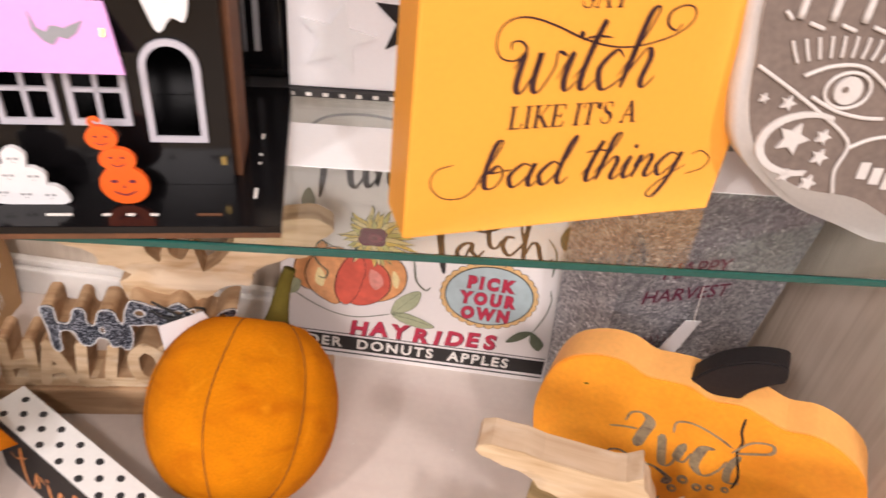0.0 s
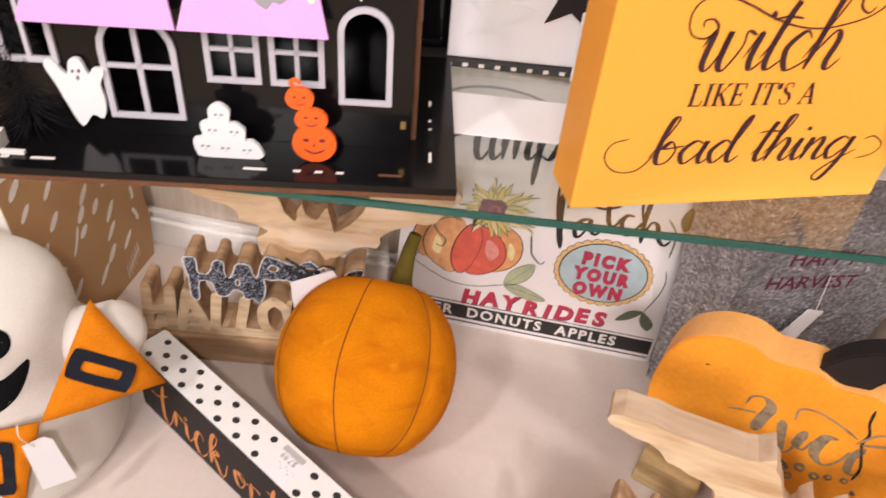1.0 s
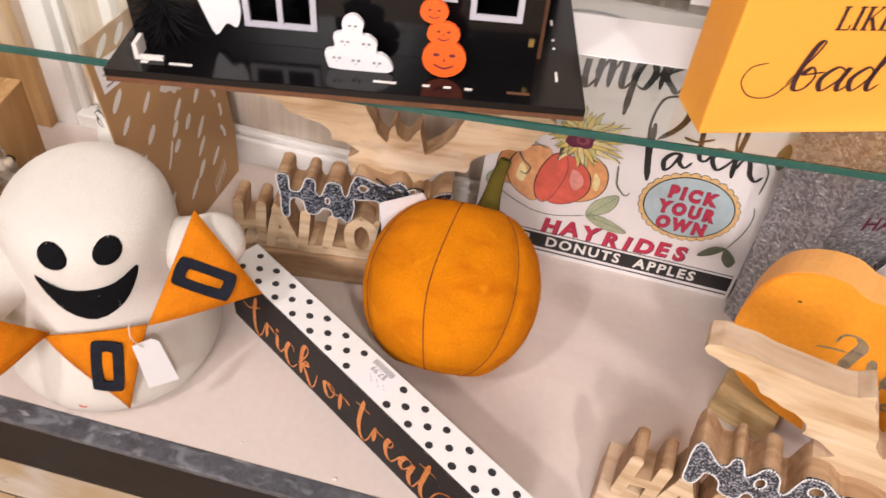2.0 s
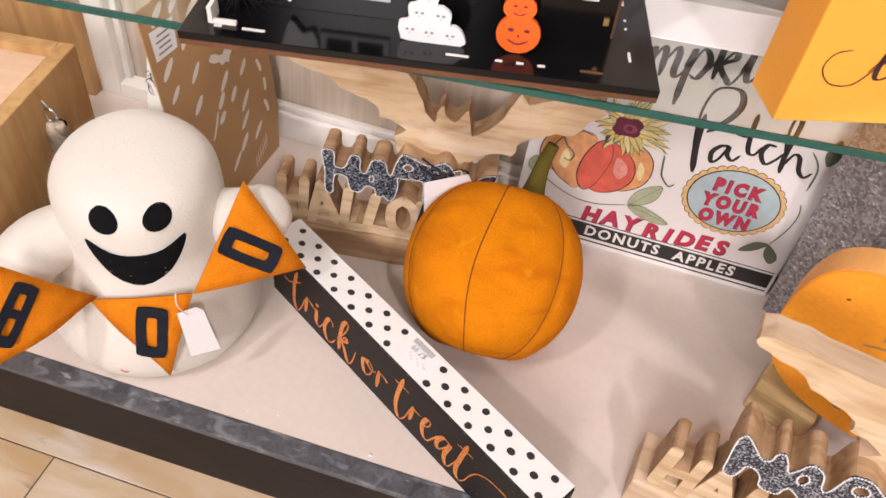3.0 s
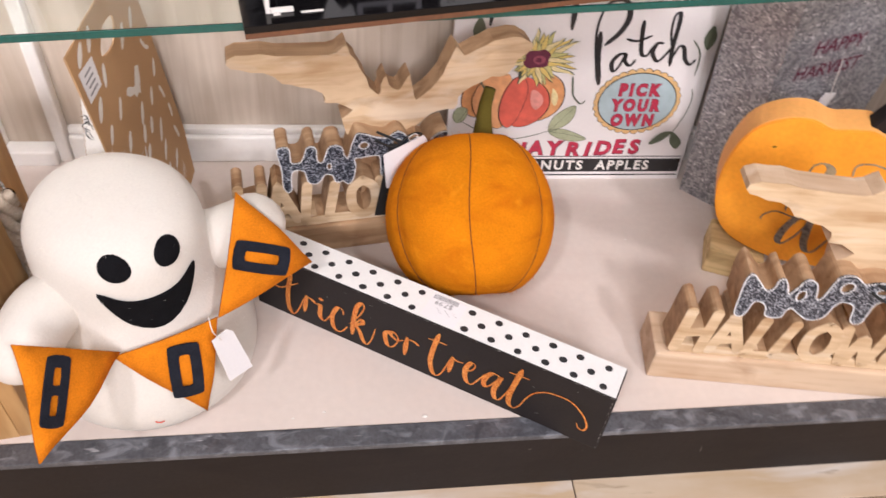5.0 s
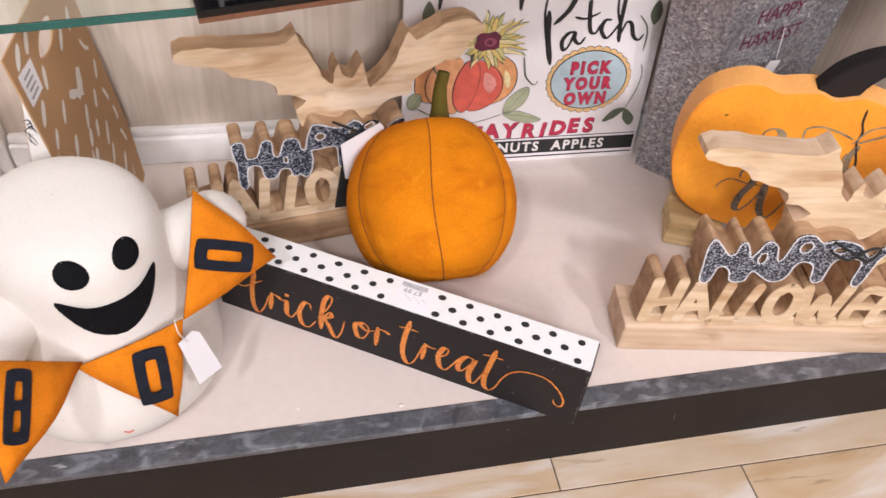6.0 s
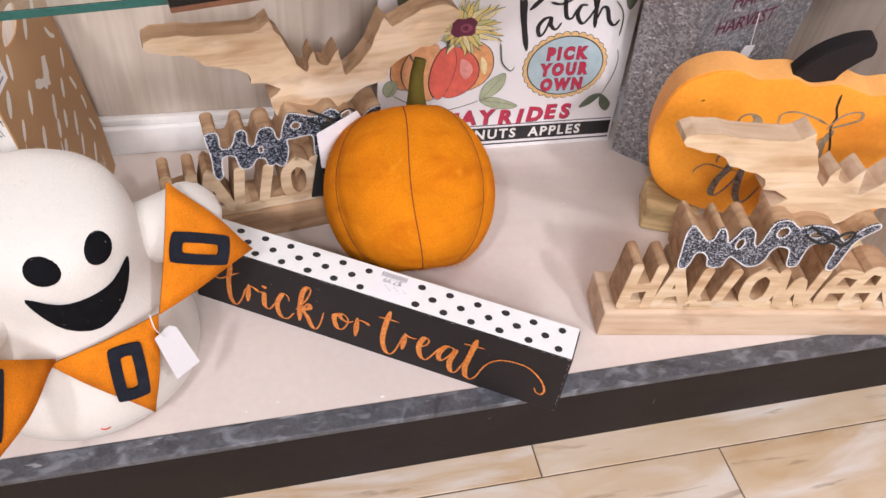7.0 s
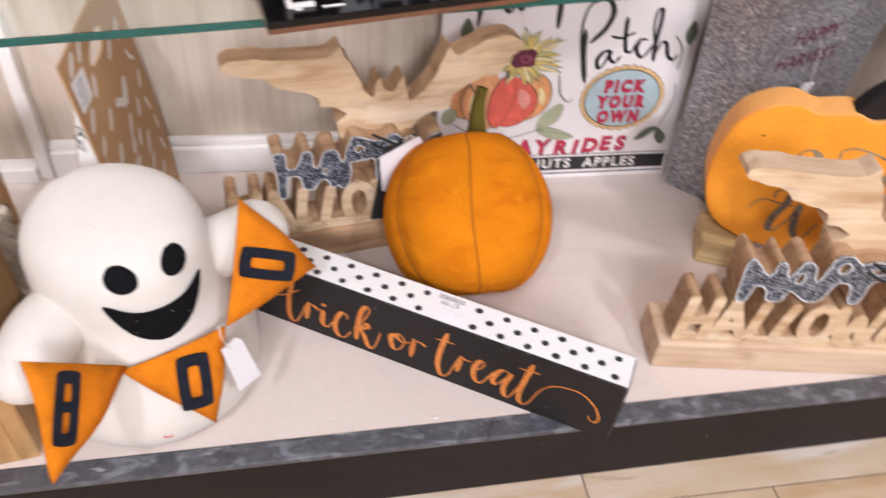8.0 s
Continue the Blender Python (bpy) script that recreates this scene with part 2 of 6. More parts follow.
M_BASEWOOD = wood("pale_base_wood", (0.64, 0.475, 0.325), (0.46, 0.30, 0.18), 0.62, (7, 60, 60), 1.0, 0.35)
blotch(M_BASEWOOD, (0.34, 0.19, 0.10), 13, 0.58, 0.76, (1, 1.6, 1.6), 7, 0.6, 0.0015)
blotch(M_BASEWOOD, (0.68, 0.55, 0.42), 22, 0.56, 0.72, (0.6, 2, 2), 6, 0.6)
M_MANGO_LIGHT = wood("pale_cut_wood_face", (0.70, 0.53, 0.34), (0.46, 0.29, 0.150), 0.62, (9, 70, 70), 1.0, 0.3)
blotch(M_MANGO_LIGHT, (0.36, 0.22, 0.115), 20, 0.56, 0.72, (0.8, 2.2, 2.2), 7, 0.6, 0.0022)
blotch(M_MANGO_LIGHT, (0.74, 0.63, 0.49), 18, 0.54, 0.70, (0.7, 2, 2), 6, 0.6)
knots(M_MANGO_LIGHT, (0.22, 0.12, 0.06), 26, 0.0, 0.16, (1, 1, 1), 0.6)
M_LOG = wood("yellowish_log", (0.66, 0.50, 0.25), (0.42, 0.29, 0.12), 0.65, (10, 80, 80), 1.0, 0.3)
blotch(M_LOG, (0.20, 0.12, 0.045), 22, 0.55, 0.75, (1, 2, 2), 6, 0.6, 0.0015)
M_GLITTER = sparkle("charcoal_glitter", (0.015, 0.019, 0.032), (0.55, 0.59, 0.68), 800, 0.35, 0.35, 0.80, 0.5)
M_BEAD = mat("white_beads", (0.84, 0.84, 0.84), 0.35, vary=0.1, scale=900)
M_STRING = mat("black_cord", (0.012, 0.012, 0.012), 0.7, vary=0.3)
M_PAPER = mat("sign_paper", (0.77, 0.73, 0.71), 0.6, vary=0.03, scale=20, fine=200)
M_INK = mat("black_print", (0.018, 0.016, 0.016), 0.55, vary=0.3, scale=40)
M_RED = mat("raspberry_print", (0.50, 0.030, 0.070), 0.55, vary=0.25, scale=90)
M_CORAL = mat("coral_watercolour", (0.66, 0.115, 0.075), 0.6, vary=0.3, scale=28, fine=90)
M_PEACH = mat("peach_watercolour", (0.72, 0.33, 0.13), 0.6, vary=0.28, scale=28, fine=90)
M_BLUE = mat("pale_blue_watercolour", (0.40, 0.50, 0.52), 0.6, vary=0.14, scale=24, fine=90)
M_APRICOT = mat("apricot_watercolour", (0.74, 0.36, 0.16), 0.6, vary=0.32, scale=34, fine=110)
M_BLUSH = mat("pink_watercolour", (0.74, 0.30, 0.25), 0.6, vary=0.25, scale=60, fine=140)
M_LIME = mat("yellow_green_watercolour", (0.56, 0.52, 0.20), 0.6, vary=0.25, scale=60)
M_MAUVE = mat("mauve_print", (0.30, 0.07, 0.11), 0.6, vary=0.4, scale=260)
M_YELLOW = mat("yellow_watercolour", (0.72, 0.54, 0.16), 0.6, vary=0.25, scale=60)
M_PALEYELLOW = mat("pale_yellow_watercolour", (0.78, 0.66, 0.34), 0.6, vary=0.25, scale=60)
M_RUBBED = mat("rubbed_paint", (0.30, 0.28, 0.27), 0.7, vary=0.3, scale=80)
M_GOLDEN = mat("scalloped_gold_print", (0.72, 0.46, 0.20), 0.6, vary=0.15, scale=60)
M_SAGE = mat("sage_watercolour", (0.40, 0.43, 0.27), 0.6, vary=0.25, scale=40)
M_DARKLEAF = mat("grey_green_print", (0.12, 0.14, 0.09), 0.6, vary=0.2, scale=40)
M_PLUM = mat("plum_print", (0.14, 0.02, 0.05), 0.6, vary=0.3, scale=90)
M_KRAFT = mat("kraft_paper", (0.42, 0.245, 0.110), 0.7, vary=0.08, scale=20, fine=300)
M_CHALK = mat("white_ink", (0.74, 0.71, 0.66), 0.7, vary=0.08, scale=80)
M_CRATE = wood("honey_pine", (0.50, 0.30, 0.125), (0.36, 0.19, 0.065), 0.5, (60, 60, 7), 1.0, 0.1)
M_PLY = wood("pinkish_plywood", (0.66, 0.46, 0.31), (0.56, 0.37, 0.24), 0.6, (8, 50, 50), 1.0, 0.1)
M_STEEL = mat("bright_steel", (0.6, 0.6, 0.6), 0.25, metal=1.0, vary=0.1)
M_JUTE = mat("pale_cord", (0.52, 0.43, 0.33), 0.8, vary=0.25, scale=200, bump=0.4)
M_ZSPANGLE = sparkle("galvanised_zinc", (0.20, 0.205, 0.225), (0.48, 0.485, 0.505), 330, 0.5, 0.36, 0.60, 0.9)
blotch(M_ZSPANGLE, (0.80, 0.81, 0.83), 150, 0.62, 0.68, (1, 1, 1.5), 2, 0.9)
blotch(M_ZSPANGLE, (0.16, 0.16, 0.175), 30, 0.54, 0.74, (1, 1, 0.5), 5, 0.4)
M_ORANGEPAINT = mat("orange_painted_wood", (0.95, 0.355, 0.026), 0.5, vary=0.16, scale=16, fine=200, bump=0.08)
M_ORANGEEDGE = mat("pale_orange_edge", (0.92, 0.44, 0.12), 0.55, vary=0.1, scale=16, fine=200, bump=0.08)
M_PEWTER = mat("pewter_print", (0.27, 0.23, 0.19), 0.45, metal=0.3, vary=0.35, scale=90)
blotch(M_PEWTER, (0.06, 0.045, 0.04), 260, 0.52, 0.62, (1, 1, 1), 3, 0.8)
blotch(M_ORANGEPAINT, (0.86, 0.235, 0.014), 11, 0.52, 0.74, (1, 1, 1), 5, 0.5)
M_PALEPEWTER = mat("worn_pewter_print", (0.36, 0.28, 0.17), 0.45, metal=0.1, vary=0.35, scale=120)
blotch(M_PALEPEWTER, (0.15, 0.115, 0.085), 70, 0.48, 0.66, (1, 1, 1), 4, 0.85)
M_BOXORANGE = mat("yellow_orange_box_sign", (0.93, 0.39, 0.048), 0.5, vary=0.05, scale=14, fine=260, bump=0.04)
M_BROWNINK = mat("dark_brown_ink", (0.045, 0.014, 0.018), 0.5, vary=0.4, scale=120)
M_LACQUER = mat("black_lacquered_plywood", (0.005, 0.0045, 0.005), 0.14, vary=0.3, scale=30, fine=300, spec=0.28)
M_PLYEDGE = mat("burnt_ply_edge", (0.14, 0.055, 0.022), 0.7, vary=0.4, scale=60)
M_LILAC = mat("lilac_paint", (0.62, 0.285, 0.60), 0.5, vary=0.05, scale=40)
M_GREYTRIM = mat("grey_white_trim", (0.50, 0.49, 0.54), 0.5, vary=0.06, scale=60)
M_NEON = mat("neon_orange_paint", (0.90, 0.125, 0.012), 0.5, vary=0.05, scale=60)
M_PUREWHITE = mat("bright_white_paint", (0.76, 0.76, 0.76), 0.5, vary=0.03, scale=60)
M_STONE = mat("grey_brown_wash", (0.185, 0.14, 0.115), 0.7, vary=0.3, scale=30, fine=250, bump=0.2)
M_RELIEF = mat("white_ceramic", (0.62, 0.575, 0.54), 0.5, vary=0.08, scale=40)
M_TINSEL = mat("black_bristle", (0.010, 0.010, 0.011), 0.5, vary=0.4, scale=200)
M_RAFFIA = mat("brown_raffia", (0.30, 0.20, 0.12), 0.8, vary=0.3, scale=60)
M_BRASS = mat("gold_pin", (0.55, 0.38, 0.12), 0.35, metal=0.8, vary=0.1)


def glass_material(name, colour, rough=0.0):
    m = bpy.data.materials.new(name)
    m.use_nodes = True
    b = m.node_tree.nodes["Principled BSDF"]
    b.inputs["Base Color"].default_value = (*colour, 1)
    b.inputs["Transmission Weight"].default_value = 1.0
    b.inputs["Roughness"].default_value = rough
    b.inputs["IOR"].default_value = 1.5
    return m


M_GLASS = glass_material("shelf_glass", (0.86, 0.93, 0.90))
M_GLASSEDGE = mat("green_glass_edge", (0.012, 0.085, 0.070), 0.15, vary=0.3, scale=30)
M_PLASTIC = glass_material("clear_plastic", (0.95, 0.95, 0.95), 0.1)


# ---- mesh helpers ----
def thing(name, m, label, category, group="", kind=""):
    ob = new(name)
    ob.matrix_basis = m
    return tagged(ob, label, category, group, kind)


def finish(bm, name, material, smooth=False):
    me = bpy.data.meshes.new(name)
    bmesh.ops.recalc_face_normals(bm, faces=bm.faces)
    for fc in bm.faces:
        fc.smooth = smooth
    bm.to_mesh(me)
    bm.free()
    me.materials.append(material)
    return me


def part(name, bm, material, parent, label="", smooth=False):
    ob = new(name, finish(bm, name, material, smooth))
    ob.parent = parent
    if label:
        ob["label"] = label
    return ob


def solid(name, bm, material, label, category, kind="", m=None, smooth=False, group=""):
    ob = new(name, finish(bm, name, material, smooth))
    if m is not None:
        ob.matrix_basis = m
    return tagged(ob, label, category, group, kind)


def box(x0, x1, y0, y1, z0, z1, bevel=0.0, bm=None, m=None, seg=2):
    bm = bm or bmesh.new()
    r = bmesh.ops.create_cube(bm, size=1.0)
    vs = r["verts"]
    bmesh.ops.scale(bm, vec=(x1 - x0, y1 - y0, z1 - z0), verts=vs)
    bmesh.ops.translate(bm, vec=((x0 + x1) / 2, (y0 + y1) / 2, (z0 + z1) / 2), verts=vs)
    if bevel:
        es = list({e for v in vs for e in v.link_edges})
        r2 = bmesh.ops.bevel(bm, geom=es, offset=bevel, segments=seg, affect="EDGES", profile=0.6)
        vs = list({v for fc in r2["faces"] for v in fc.verts} | {v for v in vs if v.is_valid})
    if m is not None:
        bmesh.ops.transform(bm, matrix=m, verts=vs)
    return bm


def spline(pts, n=6, closed=False):
    """A Catmull-Rom curve through the points."""
    pts = [Vector((*p, 0)[:3]) if len(p) == 2 else Vector(p) for p in pts]
    out, k = [], len(pts)
    for i in range(k if closed else k - 1):
        p0, p1, p2, p3 = (pts[(i + j) % k] if closed else pts[min(max(i + j, 0), k - 1)] for j in (-1, 0, 1, 2))
        for s in range(n):
            t = s / n
            out.append(0.5 * ((2 * p1) + (p2 - p0) * t + (2 * p0 - 5 * p1 + 4 * p2 - p3) * t * t + (3 * p1 - p0 - 3 * p2 + p3) * t ** 3))
    if not closed:
        out.append(pts[-1])
    return out


UP = Matrix(((1, 0, 0, 0), (0, 0, -1, 0), (0, 1, 0, 0), (0, 0, 0, 1)))  # drawing plane x, y stood up to face -y


def slab(outline, depth, bevel=0.0, m=None, bm=None, holes=()):
    """A flat cut-out from its outline, extruded back by depth (front face at 0 of the drawing plane's z)."""
    bm = bm or bmesh.new()
    vs = [bm.verts.new((p[0], p[1], 0)) for p in outline]
    if holes:
        es = [bm.edges.new((vs[i], vs[(i + 1) % len(vs)])) for i in range(len(vs))]
        for h in holes:
            hv = [bm.verts.new((p[0], p[1], 0)) for p in h]
            es += [bm.edges.new((hv[i], hv[(i + 1) % len(hv)])) for i in range(len(hv))]
        fs = [g for g in bmesh.ops.triangle_fill(bm, use_beauty=True, use_dissolve=False, edges=es)["geom"] if isinstance(g, bmesh.types.BMFace)]
    else:
        fs = [bm.faces.new(vs)]
    rim = list({v for fc in fs for v in fc.verts})
    r = bmesh.ops.extrude_face_region(bm, geom=fs)
    back = [v for v in r["geom"] if isinstance(v, bmesh.types.BMVert)]
    bmesh.ops.translate(bm, vec=(0, 0, -depth), verts=back)
    if bevel:
        rims = set(rim)
        es = [e for v in rim for e in v.link_edges if e.verts[0] in rims and e.verts[1] in rims and len(e.link_faces) == 2 and e.calc_face_angle(0) > 0.6]
        r2 = bmesh.ops.bevel(bm, geom=list(set(es)), offset=bevel, segments=2, affect="EDGES")
    if m is not None:
        bmesh.ops.transform(bm, matrix=m, verts=bm.verts)
    return bm


def flat(outline, m=None, bm=None, lift=0.0):
    bm = bm or bmesh.new()
    vs = [bm.verts.new((p[0], p[1], lift)) for p in outline]
    bm.faces.new(vs)
    if m is not None:
        bmesh.ops.transform(bm, matrix=m, verts=vs)
    return bm


def print_(outlines, thick=0.0004, m=None):
    """Ink areas: thin raised sheets."""
    bm = bmesh.new()
    for o in outlines:
        vs = [bm.verts.new((p[0], p[1], thick)) for p in o]
        bm.faces.new(vs)
    if m is not None:
        bmesh.ops.transform(bm, matrix=m, verts=bm.verts)
    return bm


def circle(cx, cy, r, n=20, ry=None, turn=0.0):
    ry = ry or r
    c, s = math.cos(turn), math.sin(turn)
    return [(cx + r * math.cos(a) * c - ry * math.sin(a) * s, cy + r * math.cos(a) * s + ry * math.sin(a) * c) for a in (2 * math.pi * i / n for i in range(n))]


def ribbon(path, wide, thin, bm, lift=0.0, m=None):
    """A pen stroke along a flat path, thick where it runs down, thin where it runs up or across."""
    n, left, right = len(path), [], []
    for i, p in enumerate(path):
        d = path[min(i + 1, n - 1)] - path[max(i - 1, 0)]
        d = d.normalized() if d.length else Vector((1, 0, 0))
        w = thin + (wide - thin) * max(0.0, -d.y) ** 1.3
        w *= min(1.0, 0.35 + 0.65 * min(i, n - 1 - i) / 3)
        q = Vector((-d.y, d.x, 0)) * w / 2
        left.append(bm.verts.new((p.x + q.x, p.y + q.y, lift)))
        right.append(bm.verts.new((p.x - q.x, p.y - q.y, lift)))
    for i in range(n - 1):
        bm.faces.new((left[i], right[i], right[i + 1], left[i + 1]))
    if m is not None:
        bmesh.ops.transform(bm, matrix=m, verts=left + right)
    return bm


def tube(path, radius, bm=None, sides=8, cap=True):
    bm = bm or bmesh.new()
    path = [Vector(p) for p in path]
    rad = radius if callable(radius) else (lambda s: radius)
    rings, side = [], None
    for i, p in enumerate(path):
        d = (path[min(i + 1, len(path) - 1)] - path[max(i - 1, 0)]).normalized()
        side = (side - d * side.dot(d)).normalized() if side else d.orthogonal().normalized()
        up = d.cross(side)
        r = rad(i / max(1, len(path) - 1))
        rings.append([bm.verts.new(p + (side * math.cos(a) + up * math.sin(a)) * r) for a in (2 * math.pi * k / sides for k in range(sides))])
    for a, b in zip(rings, rings[1:]):
        for k in range(sides):
            bm.faces.new((a[k], a[(k + 1) % sides], b[(k + 1) % sides], b[k]))
    if cap:
        bm.faces.new(rings[0][::-1])
        bm.faces.new(rings[-1])
    return bm


def ball(cx, cy, cz, rx, ry, rz, bm=None, u=24, v=16, m=None):
    bm = bm or bmesh.new()
    r = bmesh.ops.create_uvsphere(bm, u_segments=u, v_segments=v, radius=1.0)
    mm = Matrix.Translation((cx, cy, cz)) @ (m or Matrix()) @ Matrix.Diagonal((rx, ry, rz, 1))
    bmesh.ops.transform(bm, matrix=mm, verts=r["verts"])
    return bm


def lettering(text, size, depth=0.0, offset=0.0, m=None, outline=0.0, shear=0.0, spacing=1.0, align="LEFT"):
    """Built-in font as a mesh in the drawing plane; outline gives a tube round the letters instead of their faces."""
    cu = bpy.data.curves.new("lettering", "FONT")
    cu.body, cu.size, cu.extrude, cu.offset, cu.shear, cu.space_character, cu.align_x = text, size, depth / 2, offset, shear, spacing, align
    cu.resolution_u = 3
    if outline:
        cu.fill_mode, cu.bevel_depth, cu.bevel_resolution, cu.extrude = "NONE", outline, 1, 0.0
    ob = bpy.data.objects.new("lettering", cu)
    scene.collection.objects.link(ob)
    me = bpy.data.meshes.new_from_object(ob.evaluated_get(bpy.context.evaluated_depsgraph_get()))
    bpy.data.objects.remove(ob)
    bpy.data.curves.remove(cu)
    bm = bmesh.new()
    bm.from_mesh(me)
    bpy.data.meshes.remove(me)
    bmesh.ops.remove_doubles(bm, verts=bm.verts, dist=1e-6)
    if m is not None:
        bmesh.ops.transform(bm, matrix=m, verts=bm.verts)
    return bm


# pen strokes of a joined-up hand: x-height 1, ascenders 2; the last number of an entry is the advance
PEN = {
    "a": ([[(.75, .85), (.4, 1), (.05, .5), (.3, 0), (.7, .5), (.82, 1), (.75, .3), (.9, 0), (1.15, .3)]], 1.05),
    "b": ([[(-.1, .3), (.3, 1.4), (.42, 2), (.22, 1.9), (.12, .8), (.25, .08), (.6, .1), (.75, .6), (.5, 1), (.3, .7), (.7, .75), (1, .8)]], .95),
    "c": ([[(.65, .8), (.4, 1), (.08, .55), (.3, 0), (.6, .1), (.85, .35)]], .75),
    "d": ([[(.7, .8), (.4, 1), (.05, .5), (.3, 0), (.65, .5), (.95, 1.6), (.97, 2.05), (.8, 1.6), (.72, .4), (.9, 0), (1.15, .3)]], 1.05),
    "e": ([[(-.05, .25), (.45, .55), (.5, .9), (.3, 1), (.08, .6), (.2, .05), (.5, .02), (.8, .35)]], .72),
    "g": ([[(.75, .85), (.4, 1), (.05, .5), (.3, 0), (.7, .5), (.82, 1), (.7, -.2), (.4, -1), (.1, -.8), (.5, -.2), (1.2, .4)]], 1.05),
    "h": ([[(-.1, .3), (.3, 1.4), (.42, 2), (.22, 1.9), (.14, 1), (.08, 0)], [(.1, .3), (.45, 1), (.65, .8), (.6, .2), (.75, 0), (.98, .3)]], .9),
    "i": ([[(-.05, .3), (.18, 1), (.15, .3), (.3, 0), (.55, .3)], [(.22, 1.5), (.3, 1.32)]], .45),
    "k": ([[(-.1, .3), (.3, 1.4), (.42, 2), (.22, 1.9), (.14, 1), (.08, 0)], [(.1, .4), (.5, 1), (.6, .75), (.2, .5), (.5, .05), (.7, -.1), (1, .5)]], .9),
    "m": ([[(0, .5), (.15, 1), (.1, 0)], [(.1, .4), (.4, 1), (.52, .8), (.5, 0)], [(.5, .4), (.82, 1), (.95, .8), (.92, .2), (1.05, 0), (1.3, .3)]], 1.25),
    "n": ([[(0, .5), (.15, 1), (.1, 0)], [(.1, .4), (.45, 1), (.6, .8), (.55, .2), (.7, 0), (.95, .3)]], .88),
    "o": ([[(.4, 1), (.08, .55), (.3, 0), (.65, .4), (.5, .95), (.35, .95), (.6, .8), (.98, .95)]], .85),
    "p": ([[(-.05, .4), (.15, 1), (.05, 0), (0, -1)], [(.08, .2), (.4, 1), (.7, .6), (.45, 0), (.15, .15)]], .85),
    "r": ([[(-.05, .3), (.2, 1.1), (.35, .92), (.52, .92), (.45, .3), (.55, 0), (.82, .3)]], .72),
    "t": ([[(-.05, .3), (.25, 1.0), (.35, 1.75), (.22, 1.2), (.15, .3), (.3, 0), (.6, .3)], [(-.15, 1.28), (.2, 1.36), (.65, 1.32)]], .5),
    "u": ([[(-.05, .6), (.12, 1), (.1, .3), (.3, 0), (.6, .5), (.65, 1), (.62, .3), (.75, 0), (1, .3)]], .92),
    "w": ([[(-.05, .6), (.12, 1), (.12, .2), (.3, 0), (.5, .5), (.55, 1), (.55, .2), (.75, 0), (1, .6), (.98, 1), (1.25, .9)]], 1.2),
    "P": ([[(.35, 1.95), (.25, 1), (.05, -.3)], [(-.25, 1.3), (.3, 2.15), (1.05, 2), (.95, 1.2), (.28, .85)]], 1.0),
    " ": ([], .6),
}


def script_letters(text, size, wide, thin, m, material, parent, slant=0.15, lift=0.0005):
    """Joined-up writing with each letter as a part of its own."""
    x = 0.0
    for ch in text:
        strokes, adv = PEN[ch]
        if strokes:
            bm = bmesh.new()
            for st in strokes:
                ribbon(spline([((x + px + py * slant) * size, py * size) for px, py in st], 6), wide, thin, bm, lift, m)
            part("letter", bm, material, parent)
        x += adv


def swash(pts, wide, thin, bm, m=None, lift=0.0005, n=8):
    return ribbon(spline(pts, n), wide, thin, bm, lift, m)



# jigsaw letters: single strokes on a unit height
CUT = {
    "H": ([[(0, 0), (.06, 1)], [(.5, 0), (.56, 1)], [(.03, .42), (.53, .52)]], .60),
    "A": ([[(0, 0), (.3, 1), (.33, 1), (.58, 0)], [(.1, .33), (.5, .36)]], .62),
    "L": ([[(.08, 1), (.02, .1), (.1, .03), (.45, .05)]], .46),
    "O": ([[(.3, 1), (.05, .75), (.05, .25), (.3, .02), (.55, .25), (.55, .75), (.3, 1)]], .62),
    "W": ([[(0, 1), (.12, .1), (.2, .1), (.4, .75), (.58, .1), (.66, .1), (.85, 1)]], .84),
    "E": ([[(.45, .98), (.08, .95), (.02, .08), (.46, .03)], [(.05, .5), (.38, .53)]], .50),
    "N": ([[(0, 0), (.06, 1)], [(.06, 1), (.5, .03)], [(.5, 0), (.58, 1)]], .60),
    "a": ([[(.46, .62), (.22, .74), (.02, .38), (.2, .02), (.46, .3)], [(.48, .72), (.46, .25), (.56, .04)]], .56),
    "P": ([[(0, -.12), (.08, 1)], [(.08, .96), (.42, .98), (.52, .72), (.38, .5), (.06, .46)]], .56),
    "Y": ([[(0, 1.02), (.12, .62), (.32, .55)], [(.66, 1.16), (.38, .62), (.12, -.2)]], .60),
}


